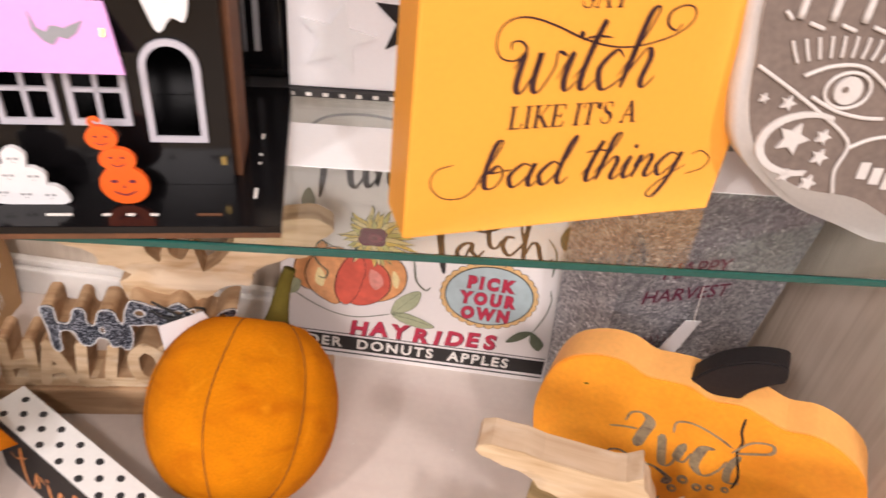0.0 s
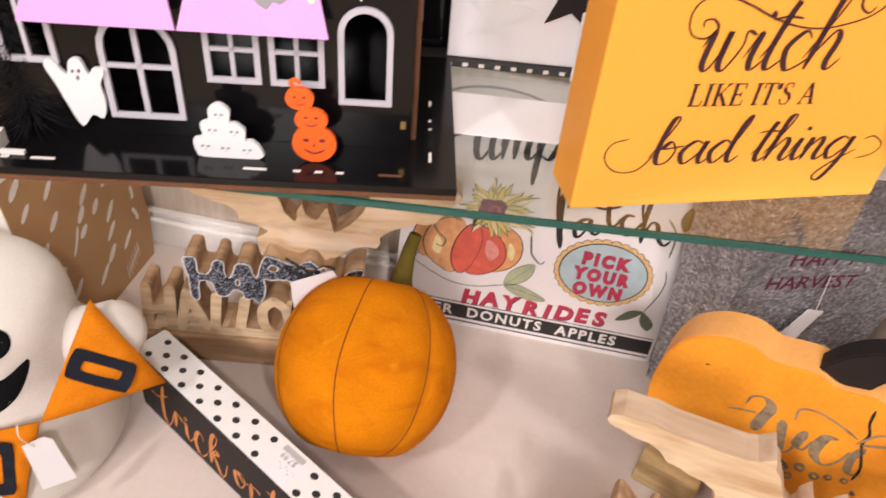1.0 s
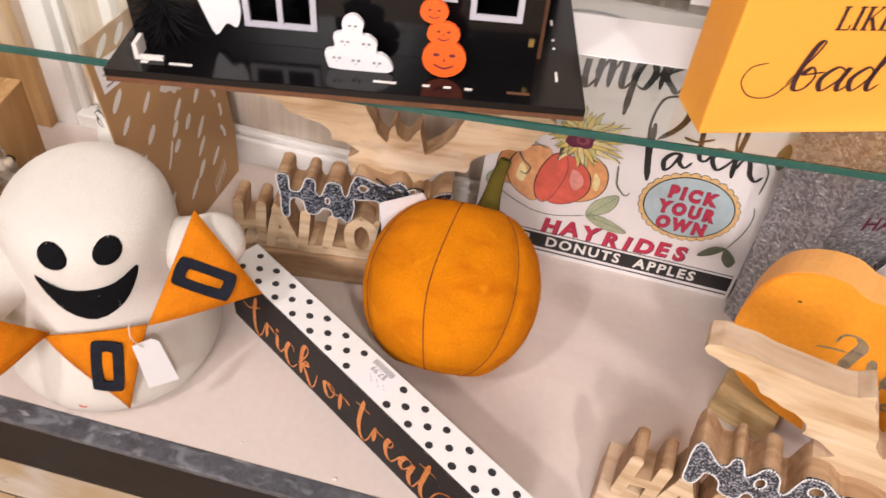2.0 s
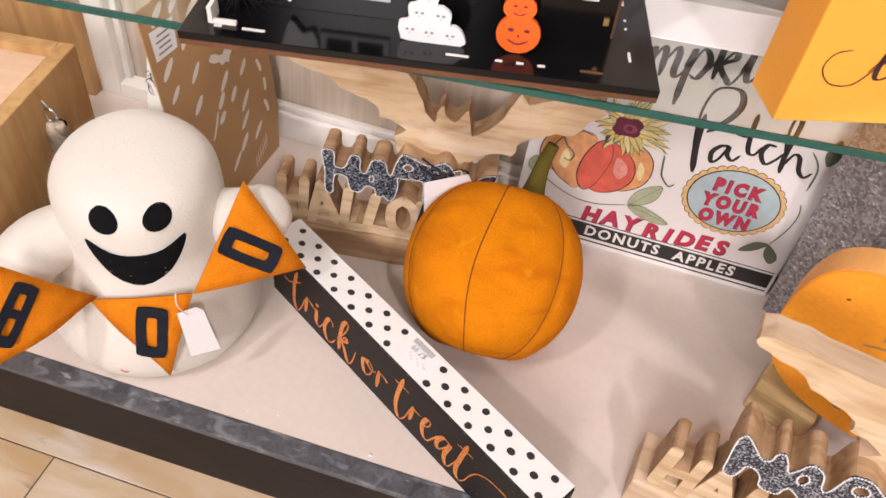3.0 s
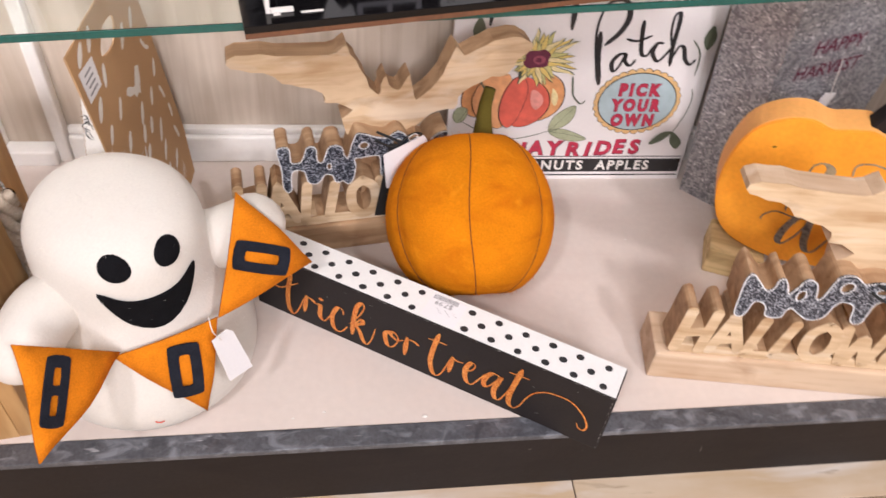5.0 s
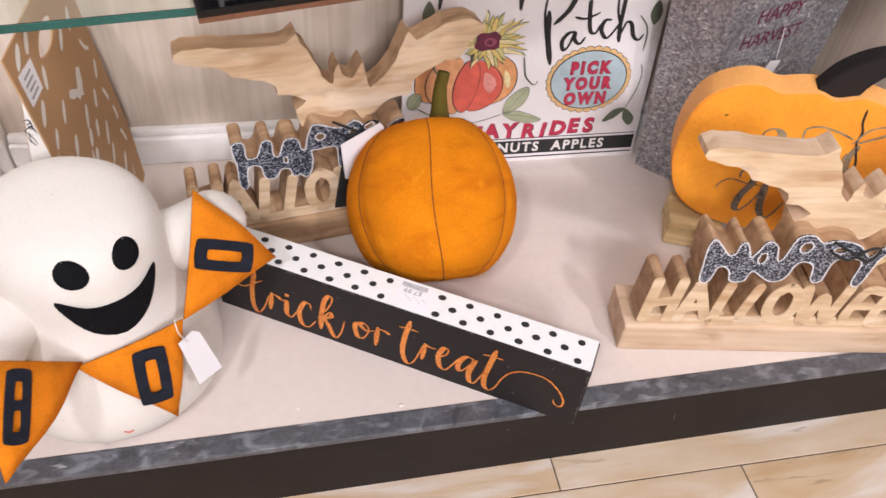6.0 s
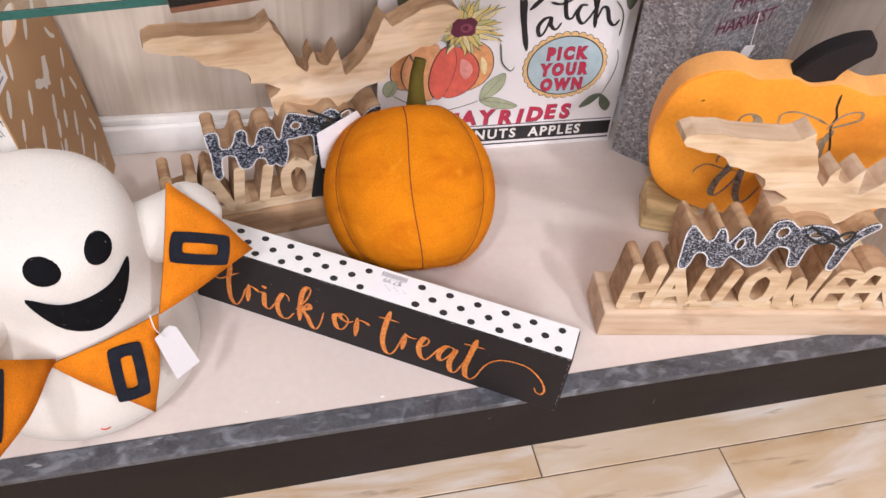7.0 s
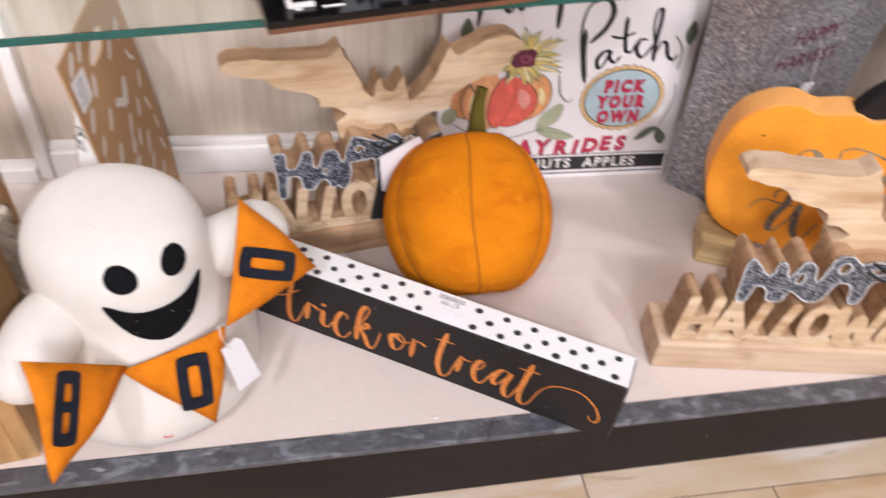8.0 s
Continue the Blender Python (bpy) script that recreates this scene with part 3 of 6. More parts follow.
def cut_letter(ch, width, size_x, size_y, depth, m):
    """A sawn letter: round-ended strokes of one width, cut from a board."""
    bm = bmesh.new()
    for j, st in enumerate(CUT[ch][0]):
        path = spline([(x * size_x, y * size_y) for x, y in st], 6)
        n, left, right = len(path), [], []
        for i, p in enumerate(path):
            d = path[min(i + 1, n - 1)] - path[max(i - 1, 0)]
            d = d.normalized()
            q = Vector((-d.y, d.x, 0)) * width / 2
            left.append(p + q)
            right.append(p - q)

        def cap(p, d):
            a0 = math.atan2(d.y, d.x)
            return [p + Vector((math.cos(a0 - math.pi / 2 + math.pi * k / 6), math.sin(a0 - math.pi / 2 + math.pi * k / 6), 0)) * width / 2 for k in range(1, 6)]

        d1 = (path[-1] - path[-2]).normalized()
        d0 = (path[0] - path[1]).normalized()
        for i in range(n - 1):
            quad = [left[i], right[i], right[i + 1], left[i + 1]]
            f0 = [bm.verts.new((p.x, p.y, 0.00005 * j + 0.000008 * i)) for p in quad]
            f1 = [bm.verts.new((p.x, p.y, -depth)) for p in quad]
            bm.faces.new(f0)
            bm.faces.new((f0[1], f1[1], f1[2], f0[2]))
            bm.faces.new((f0[3], f1[3], f1[0], f0[0]))
        for base, d, e0, e1 in ((path[-1], d1, right[-1], left[-1]), (path[0], d0, left[0], right[0])):
            ring = [e0] + cap(base, d) + [e1]
            f0 = [bm.verts.new((p.x, p.y, 0.00005 * j - 0.00002)) for p in ring]
            f1 = [bm.verts.new((p.x, p.y, -depth)) for p in ring]
            bm.faces.new(f0)
            for k in range(len(ring) - 1):
                bm.faces.new((f0[k], f1[k], f1[k + 1], f0[k + 1]))
    bmesh.ops.remove_doubles(bm, verts=bm.verts, dist=1e-6)
    bmesh.ops.transform(bm, matrix=m, verts=bm.verts)
    return bm


def bead_ring(outlines, m, r=0.00095, step=0.0025):
    """Small beads strung along closed outlines."""
    bm = bmesh.new()
    for o in outlines:
        run = 0.0
        for a, b in zip(o, o[1:] + o[:1]):
            a, b = Vector((*a, 0)), Vector((*b, 0))
            l = (b - a).length
            while run < l:
                p = a + (b - a) * (run / l)
                ring = [bm.verts.new((p.x + r * math.cos(k * math.pi / 3), p.y + r * math.sin(k * math.pi / 3), 0)) for k in range(6)]
                top = [bm.verts.new((p.x + 0.6 * r * math.cos(k * math.pi / 3), p.y + 0.6 * r * math.sin(k * math.pi / 3), r * 0.8)) for k in range(6)]
                for k in range(6):
                    bm.faces.new((ring[k], ring[(k + 1) % 6], top[(k + 1) % 6], top[k]))
                bm.faces.new(top)
                run += step
            run -= l
    bmesh.ops.transform(bm, matrix=m, verts=bm.verts)
    return bm

# ---- the setting ----
LIP = pose(0, -0.004, 0, 0, 0, 0.7)
solid("deck", box(-1.6, 2.0, 0.0, 0.46, -0.03, 0.0), M_DECK, "cream laminate display deck, lightly scuffed", "deck", "structure", LIP)
solid("deck_trim", box(-1.6, 2.0, -0.0235, -0.0008, -0.006, 0.0015, 0.0012), M_ZINC, "scratched grey metal edge trim of the deck", "trim", "structure", LIP)
solid("deck_fascia", box(-1.6, 2.0, -0.0215, -0.0010, -0.099, -0.0064), M_FASCIA, "dark brown fascia board under the deck", "fascia", "structure", LIP)
solid("wall_north", box(-1.6, 2.0, 0.428, 0.52, -0.1, 2.4), M_WALL, "beige grasscloth back wall", "wall", "structure")
bm = box(-0.43, 0.6365, 0.410, 0.4278, 0.0, 0.040, 0.003)
box(-0.43, 0.6365, 0.416, 0.4276, 0.0402, 0.050, 0.003, bm)
solid("baseboard", bm, M_WHITE, "white moulded baseboard along the wall", "baseboard", "structure")
solid("wall_side", box(0.637, 0.70, -0.024, 0.4276, 0.0004, 2.4), M_WALL, "beige side panel closing the display", "wall", "structure")
solid("floor", box(-4, 4, -4, 0.4, -0.16, -0.1), M_GROUT, "floor bed under the wood-look tiles", "floor", "structure")
solid("ceiling", box(-4, 4, -4, 0.6, 2.4, 2.5), M_CEIL, "plain grey shop ceiling, unseen", "ceiling", "structure")
solid("wall_south", box(-4, 4, -4.1, -4, -0.16, 2.4), M_WHITE, "plain white far wall", "wall", "structure")
solid("wall_west", box(-4.1, -4, -4, 0.6, -0.16, 2.4), M_WHITE, "plain white side wall", "wall", "structure")
solid("wall_east", box(4, 4.1, -4, 0.6, -0.16, 2.4), M_WHITE, "plain white side wall", "wall", "structure")


door = thing("door_1", pose(0, 0.4278, 0), "white panelled door beside the wall covering", "door", kind="structure")
part("stile", box(-0.585, -0.520, -0.026, -0.0002, 0.0, 1.9, 0.003), M_WHITE, door)
part("stile", box(-0.448, -0.432, -0.018, -0.0002, 0.0, 1.9, 0.003), M_WHITE, door)
part("rail", box(-0.5198, -0.4482, -0.026, -0.0002, 0.0, 0.022, 0.003), M_WHITE, door)
part("bead", box(-0.5198, -0.5100, -0.012, -0.0002, 0.0222, 1.9, 0.002), M_WHITE, door)
part("stile", box(-0.66, -0.592, -0.034, -0.0002, 0.0, 1.9, 0.003), M_WHITE, door)
hg = part("hinge", tube([(-0.588, -0.030, 0.115), (-0.588, -0.030, 0.165)], 0.004, sides=10), M_STEEL, door, "dark steel hinge", True)


# ---- glass shelf ----
GLASS = pose(0, 0.0175, -0.0044, 0, -1.9, 4.75)
shelf = thing("glass_shelf", GLASS, "clear glass shelf with a green polished edge", "shelf", kind="structure")
part("pane", box(-0.75, 0.632, 0.0022, 0.30, 0.4278, 0.4322), M_GLASS, shelf).visible_shadow = False
part("edge", box(-0.75, 0.632, 0.0, 0.0020, 0.4278, 0.4322, 0.0006), M_GLASSEDGE, shelf, "green polished front edge")
solid("shelf_strip", box(-0.75, 0.60, 0.083, 0.138, 0.4323, 0.4328), M_PUREWHITE, "white strip lying on the glass shelf", "strip", m=GLASS)


# ---- pumpkin-patch sign ----
def patch_sign():
    w, h = 0.330, 0.335
    lean = math.degrees(math.atan(0.0933))
    t = thing("patch_sign", pose(0.0525, 0.371, 0.0, -lean, 0, 0), "white printed sign with painted pumpkin and sunflower, leaning on the wall", "sign")
    part("board", box(0, w, 0.0, 0.007, 0, h, 0.0008), M_PAPER, t)
    F = Matrix.Translation((0, -0.0003, 0)) @ UP

    def ink(name, outlines, material, lift, label=""):
        return part(name, print_(outlines, lift, F), material, t, label)

    # lower band with its line
    ink("black_band", [[(0.002, 0.0125), (w - 0.004, 0.0125), (w - 0.004, 0.0335), (0.002, 0.0335)]], M_INK, 0.0002)
    ink("thin_line", [[(0.002, 0.0065), (w - 0.004, 0.0065), (w - 0.004, 0.0085), (0.002, 0.0085)], [(0.002, 0.0365), (w - 0.004, 0.0365), (w - 0.004, 0.0378), (0.002, 0.0378)]], M_INK, 0.0002)
    part("band_lettering", lettering("CIDER  DONUTS  APPLES", 0.0200, 0, 0.0006, F @ Matrix.Translation((0.010, 0.0165, 0.0004)), spacing=1.245), M_CHALK, t)
    # hayrides along a gentle wave
    x = 0.0845
    for i, ch in enumerate("HAYRIDES"):
        wd = {"I": 0.0135, "E": 0.0225, "S": 0.0225}.get(ch, 0.0255)
        mm = F @ Matrix.Translation((x, 0.0385 + 0.0005 * i + 0.0015 * math.sin(i * 1.3), 0.0004)) @ pose(0, 0, 0, 0, 0, 3 * math.sin(i * 1.1))
        part("letter_shade", lettering(ch, 0.0290, 0, 0.0017, mm @ Matrix.Translation((0.0009, -0.0008, -0.0002)), shear=0.1), M_PLUM, t)
        part("letter", lettering(ch, 0.0290, 0, 0.0012, mm, shear=0.1), M_RED, t)
        x += wd
    # badge
    cx, cy = 0.2440, 0.1195
    for i in range(30):
        a = 2 * math.pi * i / 30
        ink("scallop", [circle(cx + 0.0520 * math.cos(a), cy + 0.0415 * math.sin(a), 0.0063, 12)], M_INK, 0.0002)
        ink("scallop", [circle(cx + 0.0520 * math.cos(a), cy + 0.0415 * math.sin(a), 0.0056, 12)], M_GOLDEN, 0.0004)
    ink("badge_rim", [circle(cx, cy, 0.0520, 40, 0.0415)], M_INK, 0.0006)
    ink("badge", [circle(cx, cy, 0.0506, 40, 0.0401)], M_BLUE, 0.0008, "pale blue oval badge")
    for word, y, w in (("PICK", 0.0100, 0.86), ("YOUR", -0.0120, 0.83), ("OWN", -0.0335, 0.84)):
        for off, mt, lift in ((0.0019, M_PLUM, 0.0010), (0.0013, M_RED, 0.0012)):
            part("badge_word", lettering(word, 0.0222, 0, off, F @ Matrix.Translation((cx - 0.001, cy + y, lift)) @ Matrix.Diagonal((w, 1, 1, 1)), spacing=1.42, align="CENTER"), mt, t)

    # painted pumpkin: loose watercolour lobes with uneven pen outlines
    def washed(name, pts, material, lift, shift=(0.0010, 0.0006)):
        o = [tuple(p[:2]) for p in spline(pts, 5, True)]
        ink(name, [o], material, lift)
        bm = bmesh.new()
        loop = [Vector((x + shift[0] * math.sin(9 * k / len(o)), y + shift[1] * math.cos(7 * k / len(o)), 0)) for k, (x, y) in enumerate(o + o[:1])]
        ribbon(loop, 0.0013, 0.0006, bm, lift + 0.0001, F)
        part("pen_outline", bm, M_INK, t)

    washed("lobe", [(0.040, 0.164), (0.026, 0.152), (0.016, 0.132), (0.017, 0.112), (0.030, 0.098), (0.050, 0.100), (0.056, 0.130), (0.054, 0.158)], M_PEACH, 0.0002)
    washed("lobe", [(0.110, 0.158), (0.128, 0.156), (0.142, 0.144), (0.147, 0.125), (0.142, 0.108), (0.128, 0.096), (0.112, 0.094), (0.106, 0.130)], M_PEACH, 0.0004)
    washed("lobe", [(0.074, 0.155), (0.052, 0.155), (0.036, 0.143), (0.029, 0.122), (0.036, 0.100), (0.052, 0.086), (0.070, 0.082), (0.078, 0.120)], M_APRICOT, 0.0006)
    washed("lobe", [(0.090, 0.152), (0.110, 0.146), (0.125, 0.131), (0.128, 0.110), (0.116, 0.092), (0.096, 0.083), (0.082, 0.088), (0.086, 0.120)], M_CORAL, 0.0008)
    washed("lobe", [(0.090, 0.152), (0.078, 0.150), (0.067, 0.130), (0.064, 0.106), (0.070, 0.088), (0.080, 0.082), (0.090, 0.096), (0.097, 0.124), (0.096, 0.142)], M_CORAL, 0.0010)
    ink("pale_wash", [[tuple(p[:2]) for p in spline([(0.104, 0.136), (0.116, 0.130), (0.120, 0.118), (0.112, 0.108), (0.104, 0.118)], 5, True)]], M_BLUSH, 0.0012)
    ink("pale_wash", [[tuple(p[:2]) for p in spline([(0.130, 0.138), (0.138, 0.128), (0.137, 0.114), (0.131, 0.120)], 5, True)]], M_PALEYELLOW, 0.0012)
    ink("pale_wash", [[tuple(p[:2]) for p in spline([(0.044, 0.130), (0.052, 0.120), (0.050, 0.104), (0.041, 0.110)], 5, True)]], M_PALEYELLOW, 0.0012)
    bm = bmesh.new()
    swash([(0.070, 0.156), (0.056, 0.160), (0.042, 0.166), (0.036, 0.158), (0.046, 0.153), (0.053, 0.158), (0.046, 0.164), (0.038, 0.150), (0.044, 0.136), (0.055, 0.126), (0.052, 0.116), (0.044, 0.118)], 0.0022, 0.0013, bm, F, 0.0015)
    part("pen_line", bm, M_DARKLEAF, t)
    bm = bmesh.new()
    swash([(0.1527, 0.1554), (0.1553, 0.1393), (0.1579, 0.1284), (0.1659, 0.1192), (0.1713, 0.1170), (0.1747, 0.1223)], 0.0022, 0.0014, bm, F, 0.0014)
    part("pen_line", bm, M_DARKLEAF, t)
    bm = bmesh.new()
    swash([(0.0180, 0.090), (0.0428, 0.0759), (0.0703, 0.0660), (0.0985, 0.0658), (0.1336, 0.0760)], 0.0012, 0.0012, bm, F, 0.0003)
    part("pen_line", bm, M_DARKLEAF, t)
    ink("painted_stem", [[(0.0847, 0.150), (0.0823, 0.1758), (0.0794, 0.1908), (0.0841, 0.1923), (0.0881, 0.174), (0.0960, 0.154)]], M_DARKLEAF, 0.0016)
    for k in range(5):
        bm = bmesh.new()
        swash([(0.0840 + 0.0022 * k, 0.151), (0.0832 + 0.0012 * k, 0.172), (0.0800 + 0.0008 * k, 0.190)], 0.0008, 0.0006, bm, F, 0.0018)
        part("pen_line", bm, M_INK, t)
    # sunflower: ragged petals, longer towards the upper edge
    sx, sy = 0.1035, 0.1785
    for i in range(38):
        a = 2 * math.pi * i / 19 + 0.1 + (0.17 if i >= 19 else 0)
        c, s = math.cos(a), math.sin(a)
        r = (0.038 if i < 19 else 0.030) * (1 + 0.24 * c) + 0.010 * ((i * 7) % 4) / 3
        bend = 0.005 * math.sin(i * 2.3)
        pts = [(0.008, 0.0022), (r * 0.55, 0.0034), (r * 0.85, 0.0016 + bend), (r, bend), (r * 0.85, -0.0016 + bend), (r * 0.55, -0.0034), (0.008, -0.0022)]
        ink("petal_outline", [[(sx + x * 1.03 * c - y * 1.25 * s, sy + (x * 1.03 * s + y * 1.25 * c) * 0.84) for x, y in pts]], M_DARKLEAF, 0.00190 + 0.00004 * i)
        ink("petal", [[(sx + x * c - y * s, sy + (x * s + y * c) * 0.84) for x, y in pts]], (M_YELLOW, M_PALEYELLOW, M_YELLOW, M_LIME)[i % 4], 0.00192 + 0.00004 * i)
    mid = [tuple(p[:2]) for p in spline([(sx + (0.0145 + 0.0022 * ((k * 5) % 3)) * math.cos(k * 0.5236), sy + (0.0108 + 0.0018 * ((k * 7) % 3)) * math.sin(k * 0.5236)) for k in range(12)], 3, True)]
    ink("flower_middle", [mid], M_PLUM, 0.0036)
    ink("flower_eye", [circle(sx + 0.003, sy - 0.001, 0.0078, 16, 0.0058)], M_MAUVE, 0.0038)
    ink("flower_eye", [circle(sx + 0.002, sy - 0.001, 0.0040, 14, 0.0030)], M_PLUM, 0.0040)
    # leaves
    def leaf(pts, material):
        o = [tuple(p[:2]) for p in spline(pts, 4, True)]
        ink("leaf", [o], material, 0.0009)
        bm = bmesh.new()
        ribbon([Vector((*p, 0)) for p in o + o[:1]], 0.0008, 0.0005, bm, 0.0010, F)
        tip = max(pts, key=lambda p: (p[0] - pts[0][0]) ** 2 + (p[1] - pts[0][1]) ** 2)
        swash([pts[0], ((pts[0][0] + tip[0]) / 2 + 0.001, (pts[0][1] + tip[1]) / 2 + 0.001), tip], 0.0007, 0.0005, bm, F, 0.0011)
        part("pen_outline", bm, M_DARKLEAF, t)

    leaf([(0.1336, 0.0760), (0.1369, 0.0966), (0.1524, 0.1103), (0.1640, 0.1132), (0.1636, 0.0978), (0.1542, 0.0850)], M_SAGE)
    leaf([(0.1336, 0.0760), (0.1494, 0.0801), (0.1686, 0.0742), (0.1860, 0.0649), (0.1696, 0.0610), (0.1472, 0.0660)], M_SAGE)
    leaf([(0.3029, 0.0756), (0.2870, 0.0738), (0.2740, 0.0572), (0.2891, 0.0613)], M_DARKLEAF)
    leaf([(0.3029, 0.0756), (0.3030, 0.0599), (0.3141, 0.0494), (0.3185, 0.0611)], M_DARKLEAF)
    leaf([(0.012, 0.088), (0.022, 0.094), (0.024, 0.108), (0.012, 0.110), (0.006, 0.098)], M_SAGE)
    bm = bmesh.new()
    swash([(0.3029, 0.0756), (0.3133, 0.1029), (0.3160, 0.1246), (0.3122, 0.1394)], 0.0016, 0.0014, bm, F, 0.0009)
    swash([(0.2960, 0.205), (0.3060, 0.1935), (0.3105, 0.1805), (0.3100, 0.1576)], 0.0022, 0.0012, bm, F, 0.0009)
    part("twig", bm, M_DARKLEAF, t)
    # script words
    def brush_letter(strokes, wide=0.0074, thin=0.0030):
        bm = bmesh.new()
        for st in strokes:
            swash(st, wide, thin, bm, F, 0.0006)
        part("letter", bm, M_INK, t)

    brush_letter([[(0.1770, 0.214), (0.1800, 0.180), (0.1880, 0.1430)], [(0.1790, 0.1703), (0.1722, 0.2116), (0.1759, 0.2401), (0.1872, 0.2488), (0.2022, 0.2481), (0.2086, 0.2333), (0.2018, 0.2139), (0.1850, 0.1960)]])
    brush_letter([[(0.2150, 0.1865), (0.2054, 0.1838), (0.1990, 0.1735), (0.2027, 0.1622), (0.2090, 0.1688), (0.2140, 0.1850), (0.2150, 0.1760), (0.2226, 0.1700), (0.2290, 0.1790)]], 0.0056)
    brush_letter([[(0.2280, 0.2290), (0.2294, 0.2088), (0.2339, 0.1866), (0.2415, 0.1840), (0.2460, 0.1954)], [(0.2110, 0.2050), (0.2252, 0.2025), (0.2430, 0.2100)]], 0.0056)
    brush_letter([[(0.2600, 0.2000), (0.2512, 0.1995), (0.2480, 0.1880), (0.2560, 0.1765), (0.2640, 0.1835), (0.2700, 0.1950)]], 0.0056)
    brush_letter([[(0.2718, 0.1926), (0.2652, 0.2133), (0.2644, 0.2339), (0.2700, 0.2388), (0.2722, 0.2258), (0.2718, 0.1926), (0.2744, 0.1700)], [(0.2745, 0.1802), (0.2797, 0.1960), (0.2867, 0.1942), (0.2920, 0.1792), (0.3000, 0.1725), (0.3060, 0.1800)]], 0.0056)
    script_letters("Pumpkin", 0.032, 0.0072, 0.0028, F @ Matrix.Translation((0.040, 0.228, 0)) @ pose(0, 0, 0, 0, 0, 11), M_INK, t)
    for lx, ly, mt in ((0.030, 0.212, M_DARKLEAF), (0.317, 0.207, M_DARKLEAF)):
        ink("brown_leaf", [[tuple(p[:2]) for p in spline([(lx, ly - 0.015), (lx + 0.008, ly), (lx, ly + 0.017), (lx - 0.008, ly)], 4, True)]], mt, 0.0005)
    bm = bmesh.new()
    swash([(0.03 + 0.09 * (1 - math.cos(math.pi * i / 8)) / 2 * 1.4, 0.296 + 0.024 * math.sin(math.pi * i / 8)) for i in range(9)], 0.003, 0.003, bm, F, 0.0005)
    part("top_arc", bm, M_GREYINK, t)
    return t


patch_sign()


def loose_fibres(t, base, n, seed, material, length):
    """Short loose wool hairs standing off a felt surface."""
    rnd = random.Random(seed)
    bm = bmesh.new()
    fs = base.data.polygons
    for k in range(n):
        f = fs[rnd.randrange(len(fs))]
        p, nn = f.center.copy(), f.normal.copy()
        q = (nn + Vector((rnd.uniform(-1, 1), rnd.uniform(-1, 1), rnd.uniform(-1, 1)))).normalized() * length * rnd.uniform(0.4, 1.0)
        bend = Vector((rnd.uniform(-1, 1), rnd.uniform(-1, 1), rnd.uniform(-1, 1))) * length * 0.25
        tube([p, p + q * 0.5 + bend, p + q], 0.00009, bm, 3, False)
    return tagged(part("wool_fuzz", bm, material, t), kind="stuff")


# ---- felt pumpkin ----
def felt_pumpkin():
    R, A = 0.0930, 0.0960
    angles = [math.radians(a) for a in (-158, -101, -45, 15, 76, 138)]
    t = thing("felt_pumpkin", pose(0.060, 0.197, 0.0915, -49, 2, 3), "stuffed orange felt pumpkin with dark stitched seams on the deck", "pumpkin")

    def skin(th, ph):
        """A stuffed ball: pulled in at both ends and along the seams."""
        near = min(abs((th - a + math.pi) % (2 * math.pi) - math.pi) for a in angles)
        c = math.cos(ph)
        groove = 0.020 * math.exp(-(near / 0.09) ** 2) + 0.016 * math.exp(-(near / 0.28) ** 2)
        r = R * (c ** 0.90) * (1 - groove * min(1.0, c * 1.6))
        z = A * math.sin(ph) - 0.018 * math.exp(-(c / 0.30) ** 2) * (1 if ph > 0 else -0.9)
        d = Vector((math.cos(th) * 1.6, math.sin(th) * 1.6, ph * 1.4))
        lump = 1 + 0.016 * noise.noise(d) + 0.006 * noise.noise(d * 3.1)
        return Vector((r * math.cos(th) * lump, r * math.sin(th) * lump, z * lump))

    bm = bmesh.new()
    nu, nv = 132, 48
    rings = [[bm.verts.new(skin(2 * math.pi * i / nu, math.pi * (j / nv - 0.5))) for i in range(nu)] for j in range(nv + 1)]
    for a, b in zip(rings, rings[1:]):
        for i in range(nu):
            bm.faces.new((a[i], a[(i + 1) % nu], b[(i + 1) % nu], b[i]))
    bmesh.ops.remove_doubles(bm, verts=bm.verts, dist=1e-5)
    loose_fibres(t, part("stuffed_body", bm, M_ORANGE_FELT, t, smooth=True), 2600, 4, M_ORANGE_FELT, 0.0032)
    for th in angles:
        path = [skin(th + 0.03 * math.sin(j * 0.21), math.pi * (j / nv - 0.5)) * 0.999 for j in range(2, nv - 1)]
        part("seam", tube(path, 0.0007, sides=5), M_SEAM, t, "dark stitched seam", True)
    stem = spline([(0.017, 0, 0.072), (0.018, 0.001, 0.082), (0.019, -0.001, 0.100), (0.021, -0.008, 0.124), (0.025, -0.018, 0.140)], 6)
    part("stem", tube(stem, lambda s: 0.0165 * (1 - s) ** 2.6 + 0.0082 - 0.0015 * s, sides=14), M_OLIVE, t, "curved olive felt stem", True)
    return t


felt_pumpkin()


